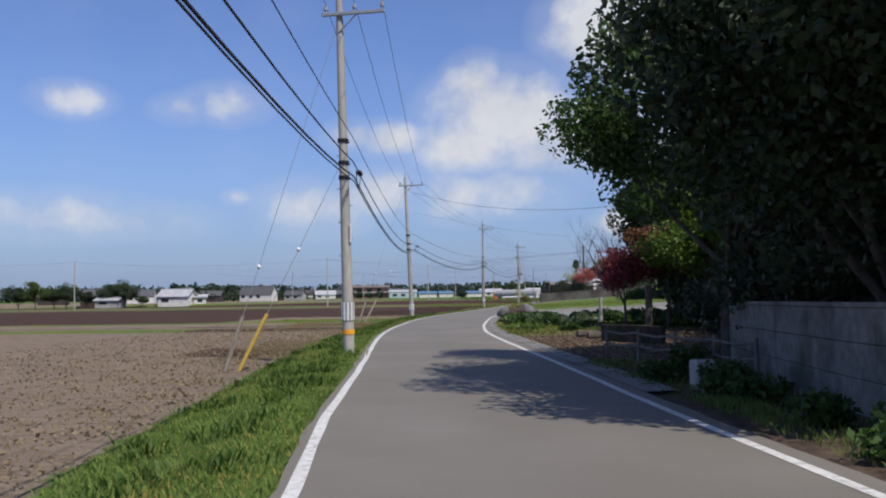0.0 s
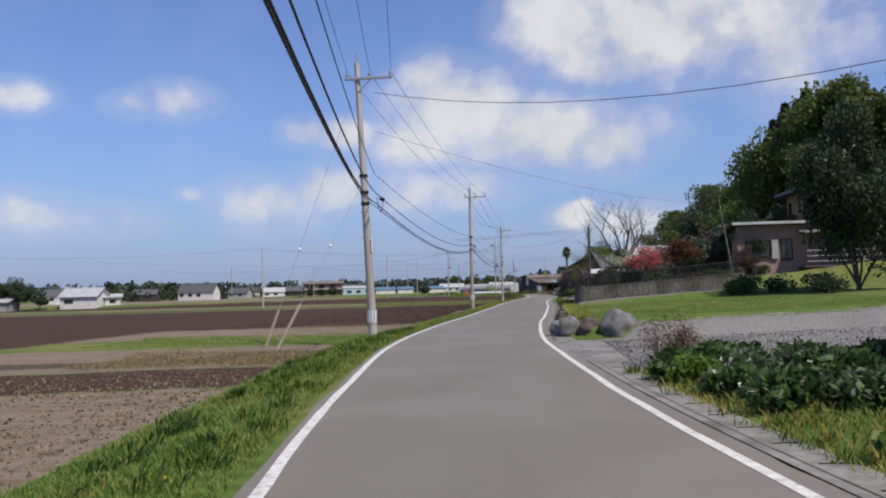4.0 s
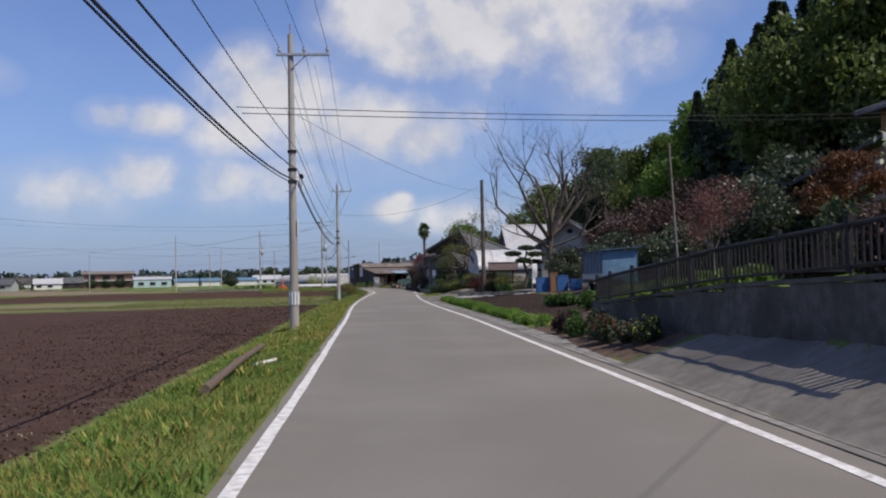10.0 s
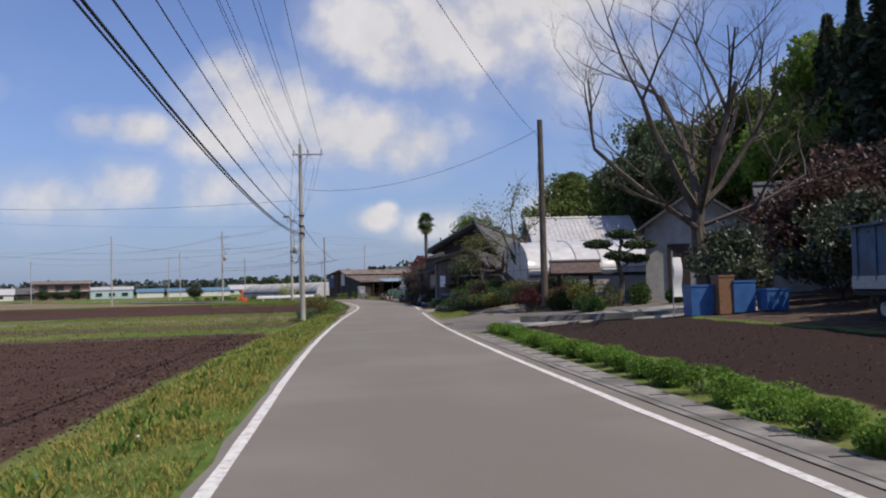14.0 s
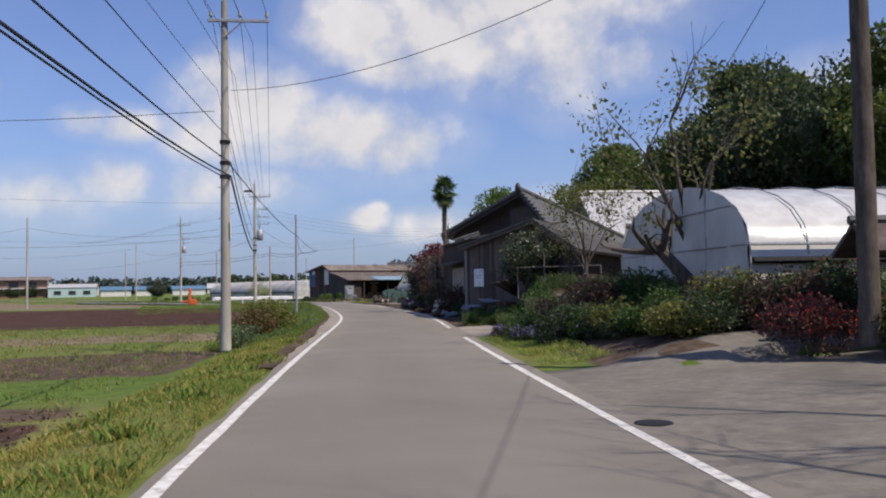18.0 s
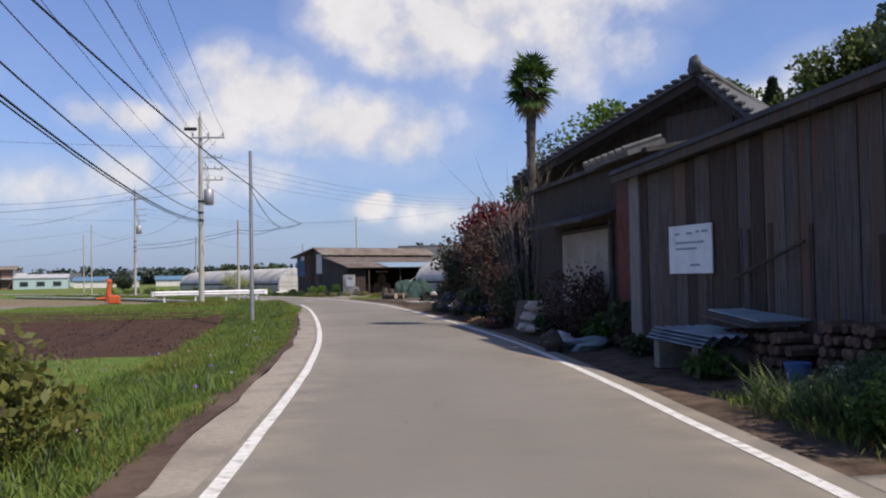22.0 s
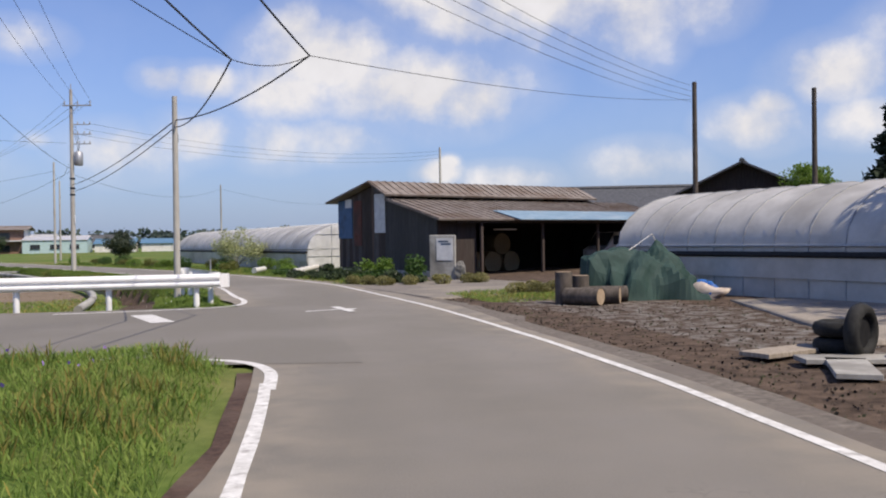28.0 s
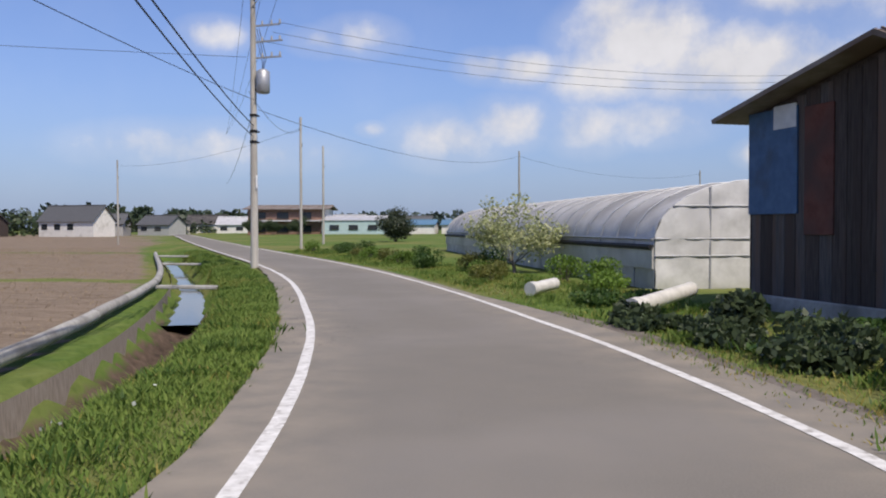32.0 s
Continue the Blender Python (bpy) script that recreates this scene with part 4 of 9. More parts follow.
def sheet(name, quad, mat, label, z=0.025, kind="structure", cat="paving", n=28):
    """A paved patch that follows the ground, between four plan points."""
    g = Geo()
    q = [Vector((*p, 0)) for p in quad]
    for i in range(n + 1):
        for j in range(n + 1):
            u, w = i / n, j / n
            p = (q[0] * (1 - u) + q[1] * u) * (1 - w) + (q[3] * (1 - u) + q[2] * u) * w
            g.v.append((p.x, p.y, 0))
    zs = height([p[0] for p in g.v], [p[1] for p in g.v])
    off = np.clip((np.abs(road_d([p[0] for p in g.v], [p[1] for p in g.v])[0]) - 2.35) / 0.5, 0, 1)
    g.v = [(p[0], p[1], -0.01 * (1 - w) + w * (max(float(zv), -0.02) + z)) for p, zv, w in zip(g.v, zs, off)]
    for i in range(n):
        for j in range(n):
            a = i * (n + 1) + j
            g.f.append((a, a + n + 1, a + n + 2, a + 1))
    up = Geo()
    up.v, up.f = g.v, g.f
    a, b, c = (Vector(up.v[k]) for k in up.f[0][:3])
    if (b - a).cross(c - a).z < 0:
        up.f = [f[::-1] for f in up.f]
    rim = [i * (n + 1) for i in range(n + 1)] + [n * (n + 1) + j for j in range(1, n + 1)] + [i * (n + 1) + n for i in range(n - 1, -1, -1)] + list(range(n - 1, 0, -1))
    low = len(up.v)
    up.v = up.v + [(up.v[k][0], up.v[k][1], up.v[k][2] - 0.2) for k in rim]
    up.f = up.f + [(rim[k], rim[(k + 1) % len(rim)], low + (k + 1) % len(rim), low + k) for k in range(len(rim))]
    return solid(name, up, mat, label, cat, kind=kind, smooth=True)


sheet("forecourt", [(15.0, 119.6), (17.3, 131.6), (30, 132.0), (29, 119.5)], driveway_grey, "cracked grey concrete forecourt beside the road", 0.04)
sheet("driveway", [(7.35, 69.75), (9.2, 72.1), (20.2, 77.6), (20.5, 74.2)], driveway_grey, "grey concrete driveway climbing beside a block wall", 0.04)
sheet("apron", [(7.0, 69.6), (8.75, 79.6), (10.45, 79.2), (9.0, 71.2)], driveway_grey, "worn concrete apron between road and wall", 0.03)
sheet("gutter_cover", [(3.3, 44.2), (3.85, 50.6), (5.2, 50.4), (4.3, 44.0)], concrete_worn, "pale concrete slabs over the gutter at the drive", 0.035)
sheet("driveway", [(20.4, 142.6), (21.7, 148.2), (22.75, 147.8), (22.6, 142.0)], dusty, "pale dusty concrete drive entrance", 0.04)
sheet("driveway", [(22.6, 142.0), (22.75, 144.2), (27, 143.0), (27, 141.6)], dusty, "pale concrete drive below the stone wall", 0.045)
sheet("yard_slab", [(31.2, 193.0), (33.6, 200.8), (39.0, 200.4), (38.5, 191.0)], dusty, "pale concrete slab in the farm yard", 0.04)
sheet("shed_apron", [(27.5, 205.2), (25.9, 213.2), (31.0, 215.2), (33.6, 206.8)], apron_dirt, "dusty grey concrete in front of the open shed", 0.03)
sheet("farm_path", [(17.9, 120.2), (18.6, 124.0), (24.5, 122.5), (24, 115.3)], concrete, "pale concrete farm path", 0.06)
for y0, y1 in ((8.0, 70.5), (72.0, 119.5)):
    g = ribbon(y0, y1, lambda y, i: HALF_R[i] + 0.3, lambda y, i: HALF_R[i] + 0.85, 0.012)
    solid("gutter", g, concrete_worn, "weathered concrete roadside gutter", "gutter", kind="structure")
    g = Geo()
    sel = [i for i in range(len(CL)) if y0 <= CL[i, 1] <= y1]
    for i in sel:
        for d, z in ((HALF_R[i] + 0.43, 0.018), (HALF_R[i] + 0.45, 0.018)):
            g.v.append((CL[i, 0] + NOR[i, 0] * d, CL[i, 1] + NOR[i, 1] * d, z))
    for k in range(len(sel) - 1):
        g.f.append((2 * k, 2 * k + 1, 2 * k + 3, 2 * k + 2))
    solid("gutter_joint", g, concrete_dark, "dark joint along the gutter", "gutter", kind="structure")
    slots = Geo()
    for i in sel:
        c = CL[i] + NOR[i] * (HALF_R[i] + 0.66)
        slots.box((0, 0, 0), (0.26, 0.03, 0.008), Matrix.Translation((c[0], c[1], 0.014)) @ pose(0, 0, 0, 0, 0, math.degrees(math.atan2(NOR[i, 1], NOR[i, 0]))))
    solid("gutter_slot", slots, shade_black, "dark drain slots between the gutter covers", "gutter", kind="structure")

g = ribbon(136, 182, lambda y, i: edge_l(y, i) - 0.03 - 0.1 * noise.noise(Vector((y * 1.4, 1, 0))), lambda y, i: -HALF_L[i] - 0.13 - 0.05 * noise.noise(Vector((y * 1.1, 7, 0))), 0.004)
solid("shoulder", g, dusty, "dusty pale shoulder beside the white line", "shoulder", kind="structure")
g = ribbon(133, 182, lambda y, i: edge_l(y, i) - 0.36 - 0.1 * noise.noise(Vector((y * 0.55, 1, 0))), lambda y, i: edge_l(y, i) - 0.04 + 0.22 * noise.noise(Vector((y * 1.3, 7, 0))), 0.009)
solid("soil_strip", g, soil_dark, "strip of crumbly dark soil beside the road", "soil", kind="structure")
g = ribbon(184, 193.5, lambda y, i: edge_l(y, i) - 0.16 - 0.12 * noise.noise(Vector((y * 0.9, 1, 0))), lambda y, i: edge_l(y, i) + 0.04, -0.012)
solid("soil_strip", g, soil_dark, "strip of crumbly dark soil beside the road", "soil", kind="structure")
for y0, y1 in ((186.5, 207.0), (213, 224)):
    g = ribbon(y0, y1, lambda y, i: edge_r(y, i) - 0.08, lambda y, i: edge_r(y, i) + (0.45 if y < 205 else 0.3) + 0.3 * noise.noise(Vector((y * 0.6, 3, 0))), -0.008)
    solid("shoulder", g, yard_dirt, "pale gravelly road shoulder", "shoulder", kind="structure")


# ---- power poles and lines ----
def local(x, y, z=0.0, rz=-11.0):
    return pose(x, y, z, 0, 0, rz)


def utility_pole(x, y, h, arm=9.1, lean=(0.0, 0.0), bands=(0.63, 1.1), orange=False, z0=-0.25, label="tall grey concrete utility pole with a steel cross-arm"):
    t = thing("utility_pole", label, "utility pole", local(x, y, z0), "power poles along the road")
    up = Matrix.Shear("XY", 4, (math.tan(radians(lean[0])), math.tan(radians(lean[1])))) if lean != (0.0, 0.0) else Matrix()
    g = Geo()
    g.tube([(0, 0, 0), (0, 0, h * 0.5), (0, 0, h - z0)], [0.155, 0.125, 0.09], 14)
    g.v = [tuple(up @ Vector(p)) for p in g.v]
    part("shaft", g, concrete_pole, t, smooth=True)

    def place(p):
        return up @ Vector(p)
    a = arm - z0
    g = Geo().box(place((0.42, -0.12, a)), (1.75, 0.08, 0.09), cut=0.01)
    g.tube([place((0, -0.1, a - 0.5)), place((0.55, -0.12, a))], 0.02, 6)
    part("cross_arm", g, steel, t, "galvanised steel cross-arm")
    for px in (-0.36, 0.45, 1.22):
        g = Geo()
        p = place((px, -0.12, a))
        g.tube([p + Vector((0, 0, 0.03)), p + Vector((0, 0, 0.12)), p + Vector((0, 0, 0.13)), p + Vector((0, 0, 0.26))], [0.025, 0.03, 0.06, 0.04], 8)
        part("insulator", g, porcelain, t, "grey porcelain insulator")
    p = place((0, 0, h - z0))
    part("lightning_rod", Geo().tube([p, p + Vector((0, 0, 0.35))], 0.03, 6), steel, t)
    for zz_ in (4.7, 5.1, 5.7):
        p = place((0, 0, zz_ - z0))
        g = Geo().tube([p - Vector((0, 0, 0.05)), p + Vector((0, 0, 0.05))], 0.15, 12)
        g.box(p + Vector((0.05, 0.18, 0)), (0.08, 0.2, 0.05))
        part("clamp", g, dark_metal, t, "dark steel cable clamp")
    if bands:
        g = Geo()
        g.tube([place((0, 0, bands[0] - z0)), place((0, 0, bands[1] - z0))], 0.162, 14, caps=False)
        sl = part("guard_sleeve", g, steel, t, "grey guard sleeve with white stripes", smooth=True)
        for k in range(10):
            an = 2 * math.pi * k / 10
            c = place((0.166 * math.cos(an), 0.166 * math.sin(an), (bands[0] + bands[1]) / 2 - z0))
            g = Geo().box((0, 0, 0), (0.012, 0.045, bands[1] - bands[0] - 0.05), Matrix.Translation(c) @ pose(0, 0, 0, 0, 0, math.degrees(an)))
            part("stripe", g, rail_white, sl)
    if orange:
        g = Geo().tube([place((0, 0, 0.5 - z0)), place((0, 0, 0.63 - z0))], 0.165, 14, caps=False)
        part("orange_band", g, orange_band, t, "orange marking band")
    # steps and small fittings
    for k in range(7):
        p = place((0, 0, 2.6 + 0.45 * k - z0))
        part("step_bolt", Geo().tube([p, p + Vector((0.2 if k % 2 else -0.2, 0, 0))], 0.012, 5), steel, t)
    p = place((0.13, -0.08, 3.2 - z0))
    part("name_plate", Geo().box(p + Vector((0.03, 0, 0)), (0.02, 0.09, 0.5)), rail_white, t)
    return t


POLES = {"A": (-1.72, 19.1), "B": (-1.4, 57.1), "C": (5.38, 95.9), "D": (13.43, 143.6), "E": (17.76, 191.4), "G": (11.6, 240.2)}
utility_pole(*POLES["A"], 9.8, 9.15, lean=(-1.2, 0), bands=(0.85, 1.38), orange=True, label="grey concrete utility pole with white stripes and an orange band")
utility_pole(*POLES["B"], 9.8, 9.2, lean=(-2.3, 0), bands=(0.42, 0.92), label="leaning grey concrete utility pole with a striped guard sleeve")
utility_pole(*POLES["C"], 9.6, 8.9)
utility_pole(*POLES["D"], 9.8, 9.2, bands=None)
pole_e = utility_pole(*POLES["E"], 10.2, 9.1, bands=None, label="concrete utility pole carrying switchgear and many fittings")
pole_g = utility_pole(*POLES["G"], 11.2, 10.2, bands=None, label="concrete utility pole with a transformer beside the ditch")


def pole_gear(t, z):
    """A transformer can, a switch box and extra arms."""
    g = Geo().tube([(0.42, 0.0, z - 0.45), (0.42, 0, z - 0.4), (0.42, 0, z + 0.35), (0.42, 0, z + 0.45)], [0.2, 0.26, 0.26, 0.12], 12)
    part("transformer", g, steel, t, "grey transformer can", smooth=True)
    part("bracket", Geo().box((0.2, 0, z - 0.3), (0.5, 0.06, 0.08)), dark_metal, t)
    for k, (dx, dz) in enumerate(((0.55, 0.9), (0.6, 1.5), (0.5, 2.1))):
        part("side_arm", Geo().box((dx, 0.08, z + dz), (1.2, 0.06, 0.06)), steel, t)
        for q in (0.35, 0.75, 1.1):
            part("insulator", Geo().tube([(q, 0.08, z + dz + 0.02), (q, 0.08, z + dz + 0.18)], [0.045, 0.03], 6), porcelain, t)
    g = Geo()
    for k in range(3):
        g.tube([(0.1 * k, 0.1, z + 2.0), (0.25 + 0.1 * k, 0.2, z + 0.9), (0.35, 0.1, z + 0.4)], 0.012, 5)
    part("lead_wire", g, black_cable, t)


pole_gear(pole_e, 6.2)
pole_gear(pole_g, 7.2)
part("switch_box", Geo().tube([(-0.85, 0.1, 9.85), (-0.2, 0.1, 9.85)], 0.09, 8), dark_metal, pole_e, "dark line switch")


def thin_pole(x, y, h, r=0.07, mat=steel, z0=-0.2, lean=(0.0, 0.0), name="thin_pole", label="slim grey steel cable pole", cap=True):
    t = thing(name, label, "pole", local(x, y, z0), "slim poles")
    dx, dy = math.tan(radians(lean[0])) * h, math.tan(radians(lean[1])) * h
    part("shaft", Geo().tube([(0, 0, 0), (dx, dy, h - z0)], [r, r * 0.75], 10), mat, t, smooth=True)
    if cap:
        part("fitting", Geo().box((dx * 0.8, dy * 0.8 + 0.08, (h - z0) * 0.8), (0.12, 0.16, 0.3), cut=0.03), dark_metal, t, "dark cable fitting")
    return t


thin_pole(19.5, 177.8, 6.5, 0.085, z0=-0.4)
thin_pole(20.6, 209.4, 5.9, 0.1, concrete_pole, z0=-0.2)
wooden = thin_pole(22.1, 128.6, 8.6, 0.16, bark, z0=0.5, name="wooden_pole", label="dark brown wooden utility pole", cap=False)
thin_pole(22.6, 85.3, 7.4, 0.05, bark_grey, z0=2.0, lean=(-6, 0), name="mast", label="thin leaning wooden aerial mast", cap=False)
thin_pole(17.9, 93.2, 5.8, 0.045, bark_grey, z0=1.2, lean=(-2, 0), name="mast", label="thin pale wooden garden mast", cap=False)
thin_pole(43.0, 220.3, 8.8, 0.14, bark, z0=0.0, name="wooden_pole", label="dark wooden utility pole behind the greenhouse", cap=False)
thin_pole(48.3, 218.9, 8.4, 0.14, bark, z0=0.0, name="wooden_pole", label="dark wooden utility pole beside a tree", cap=False)
thin_pole(37.6, 253.8, 9.3, 0.12, concrete_pole, z0=0.0, name="far_pole", label="distant grey utility pole", cap=True)
for x, y, h in ((-19.7, 150.8, 8.2), (-62, 145, 8.0), (-3, 214, 9), (4.5, 268, 9.2), (2.0, 282, 8.5), (-27, 300, 9), (40, 330, 9), (18, 296, 9), (-45, 262, 9)):
    thin_pole(x, y, h, 0.11, concrete_pole, z0=-0.5, name="far_pole", label="distant grey concrete utility pole in the fields")


def wire(name, pts, sag, r=0.013, label="thin black overhead cable between poles", n=14, mat=black_cable):
    for a, b in zip(pts[:-1], pts[1:]):
        a, b = Vector(a), Vector(b)
        line = []
        for k in range(n + 1):
            t = k / n
            p = a.lerp(b, t)
            p.z -= sag * 4 * t * (1 - t)
            line.append(p)
        solid(name, Geo().tube(line, r * 0.75, 5, caps=False), mat, label, "cable", group="overhead cables")


def at_pole(k, side, z):
    x, y = POLES[k]
    c, s = math.cos(radians(-11)), math.sin(radians(-11))
    return (x + side * c, y + side * s, z)


BACK = (-1.0, -22.0)
order = "ABCDE"
for side in (-0.36, 0.45, 1.22):
    pts = [(BACK[0] + side, BACK[1], 9.4)] + [at_pole(k, side - (0.2 if k == "A" else 0.36 if k == "B" else 0), 9.4 if k != "C" else 9.15) for k in order] + [at_pole("G", side, 10.5), (-8, 285, 10)]
    wire("power_line", pts, 0.65, 0.011, "thin black power line between poles")
for z, r, sag in ((5.75, 0.014, 0.5), (5.1, 0.022, 0.75), (4.72, 0.028, 0.85), (4.6, 0.02, 0.8)):
    pts = [(BACK[0], BACK[1], z + 0.3)] + [at_pole(k, 0.17, z) for k in order] + ([at_pole("G", 0.1, z + 0.5), (-8, 285, 5.5)] if z > 5.5 else [])
    wire("cable", pts, sag, r, "thick black communication cable")
for side, z in ((0.05, 8.75), (0.8, 8.6), (0.3, 7.6), (-0.2, 7.2)):
    wire("power_line", [at_pole(k, side, z) for k in "CDE"], 0.75, 0.009, "thin black power line between poles")
wire("cable", [at_pole("D", 0.1, 5.1), (19.55, 177.8, 5.1), (24.0, 198.9, 5.0), (20.62, 209.4, 5.2), at_pole("G", 0, 5.3)], 0.25, 0.024, "black cable drawn sideways over the junction")
wire("cable", [(19.55, 177.8, 4.9), (22.6, 198.2, 4.75), (20.62, 209.4, 5.0), at_pole("G", 0, 4.9)], 0.3, 0.022, "black cable drawn sideways over the junction")
wire("cable", [at_pole("E", 0.1, 6.7), (22.6, 198.2, 4.75), (24.0, 198.9, 5.0)], 0.15, 0.012)
wire("cable", [(24.0, 198.9, 5.0), (43.0, 220.3, 8.0)], 0.3, 0.01)
for k in range(3):
    wire("power_line", [at_pole("G", 0.6 + 0.25 * k, 8.4 + 0.35 * k), (37.6, 253.8, 8.4 + 0.3 * k)], 0.9, 0.01, "thin black power line between poles")
for k in range(4):
    wire("power_line", [at_pole("E", 0.4, 8.2 - 0.35 * k), (43.0, 220.3, 8.6 - 0.25 * k)], 0.7, 0.009, "thin black power line between poles")
wire("cable", [(-130, 143, 8), (-62, 145, 7.8), (-19.7, 150.8, 8.0), at_pole("D", -0.3, 6.6)], 0.9, 0.012)
wire("cable", [at_pole("B", 0.2, 7.3), (22.9, 85.1, 6.9)], 0.7, 0.007)
wire("cable", [at_pole("B", 0.2, 8.7), (17.0, 36.0, 7.2)], 1.6, 0.014)
for k in range(2):
    wire("cable", [(3.3 + 0.1 * k, 84.2, 4.85 - 0.12 * k), (27.0, 93.2, 7.1 - 0.15 * k)], 0.15, 0.012)
wire("cable", [at_pole("C", 0.2, 6.9), (22.1, 128.6, 7.8)], 0.6, 0.01)
wire("cable", [at_pole("D", 0.2, 7.2), (22.1, 128.6, 8.2), (30, 150, 6)], 0.9, 0.012)
wire("cable", [at_pole("E", -0.3, 6.9), (-3, 214, 8), (-45, 262, 8)], 1.0, 0.014)
wire("cable", [at_pole("E", -0.3, 6.2), (-20, 210, 7), (-60, 230, 8)], 1.2, 0.014)
wire("cable", [at_pole("G", -0.2, 6.6), (4.5, 268, 8.4), (-27, 300, 8.4)], 0.8, 0.014)
wire("cable", [(-70, 190, 9), at_pole("G", -0.3, 7.9)], 1.0, 0.012)
wire("power_line", [at_pole("E", -0.4, 8.6), (-30, 180, 9.5)], 0.7, 0.01)
wire("cable", [at_pole("G", 0.2, 5.9), (18, 296, 8.5), (40, 330, 8.5)], 1.2, 0.014)


for k, z in (("A", 4.95), ("B", 4.95), ("C", 5.0)):
    base = Vector(at_pole(k, 0.22, z))
    run = (Vector(at_pole(order[order.index(k) + 1], 0.22, z)) - base).normalized()
    sp = thing("cable_splice", "black splice case hanging on the cables by a pole", "splice case", None, "splice cases")
    part("case", Geo().tube([base + run * 0.8, base + run * 0.88, base + run * 1.22, base + run * 1.3], [0.03, 0.075, 0.075, 0.03], 10), black_cable, sp, smooth=True)
    part("loop", Geo().tube([base + run * 0.1 + Vector((0, 0, -0.05)), base + run * 0.35 + Vector((0, 0, -0.42)), base + run * 0.8 + Vector((0, 0, -0.5)), base + run * 1.3 + Vector((0, 0, -0.05))], 0.012, 5), black_cable, sp)


def guy(top, foot, ball, guard=None, pale=False):
    t = thing("guy_wire", "steel guy wire with a white ball marker and a painted guard", "guy wire", None, "guy wires")
    part("wire", Geo().tube([top, foot], 0.008, 5), steel, t)
    b = Vector(top).lerp(Vector(foot), ball)
    part("ball_marker", Geo().lump(b, (0.055, 0.055, 0.06), 1, 0.0, 10, 8), rail_white, t, smooth=True)
    if guard:
        a, f = Vector(top).lerp(Vector(foot), guard), Vector(foot)
        part("guard", Geo().tube([a, f], 0.05, 8), wood_pale if pale else yellow_paint, t, "pale guard tube" if pale else "yellow guard tube")


guy((-1.85, 19.1, 5.2), (-4.57, 18.6, -0.45), 0.43, 0.73)
guy((-2.0, 19.1, 8.8), (-4.95, 18.7, -0.45), 0.7, 0.84, True)
guy((-1.7, 57.1, 5.4), (-4.6, 55.0, -0.45), 0.38, 0.72, True)
guy((-1.9, 57.1, 8.8), (-5.05, 55.6, -0.45), 0.62, 0.84, True)


# ---- guard rail ----
def rail_beam(g, pts):
    """A W-shaped beam, 0.33 high, along plan points; its face lies to the right of the way."""
    prof = [(0.0, 0.0), (0.05, 0.03), (0.085, 0.07), (0.085, 0.11), (0.03, 0.145), (0.03, 0.185), (0.085, 0.22), (0.085, 0.26), (0.05, 0.3), (0.0, 0.33)]
    n = len(prof)
    pts = [Vector((*p, 0)) for p in pts]
    base = len(g.v)
    for i, p in enumerate(pts):
        t = (pts[min(i + 1, len(pts) - 1)] - pts[max(i - 1, 0)]).normalized()
        r = Vector((t.y, -t.x, 0))
        for a, z in prof:
            g.v.append(tuple(p + r * a + Vector((0, 0, 0.47 + z))))
        for a, z in prof[::-1]:
            g.v.append(tuple(p + r * (a - 0.012) + Vector((0, 0, 0.47 + z))))
    m = 2 * n
    for i in range(len(pts) - 1):
        for j in range(m):
            a, b = base + i * m + j, base + i * m + (j + 1) % m
            g.f.append((a, a + m, b + m, b))
    return g


def guard_rail(name, pts, posts, label):
    t = thing(name, label, "guard rail", None, "guard rails")
    part("beam", rail_beam(Geo(), pts), rail_white, t)
    a, b = Vector((*pts[0], 0)), Vector((*pts[-1], 0))
    for e_, o in ((a, pts[1]), (b, pts[-2])):
        d = (e_ - Vector((*o, 0))).normalized()
        r = Vector((d.y, -d.x, 0))
        g = Geo()
        c = e_ + d * 0.02
        line = [c + d * 0.22 * math.sin(k * math.pi / 6) - (r if e_ is b else -r) * (0.18 * (1 - math.cos(k * math.pi / 6)) - 0.05) for k in range(7)]
        for p in line:
            g.v += [(p.x, p.y, 0.47), (p.x, p.y, 0.8)]
        for k in range(6):
            g.f.append((2 * k, 2 * k + 2, 2 * k + 3, 2 * k + 1))
        part("end_cap", g, rail_white, t, "rounded white end piece", smooth=True)
    for x, y in posts:
        g = Geo().tube([(x, y, -0.3), (x, y, 0.72)], 0.07, 12)
        part("post", g, rail_white, t, smooth=True)
    return t


guard_rail("guard_rail", [(22.05, 204.35), (20, 204.25), (17.5, 204.1), (14.9, 203.9)][::-1], [(21.5, 204.42), (19.5, 204.33), (17.5, 204.2), (15.5, 204.05)], "white steel guard rail along the side road")
guard_rail("guard_rail", [(21.95, 205.8), (21.55, 207.4), (21.15, 209.0), (20.8, 210.5)], [(21.75, 205.9), (21.0, 208.9), (20.65, 210.4)], "short white steel guard rail at the bend")
g = Geo().box((21.75, 206.0, 0.95), (0.02, 0.3, 0.32), cut=0.004)
solid("marker_board", g, steel, "small grey marker board on a rail post", "sign")

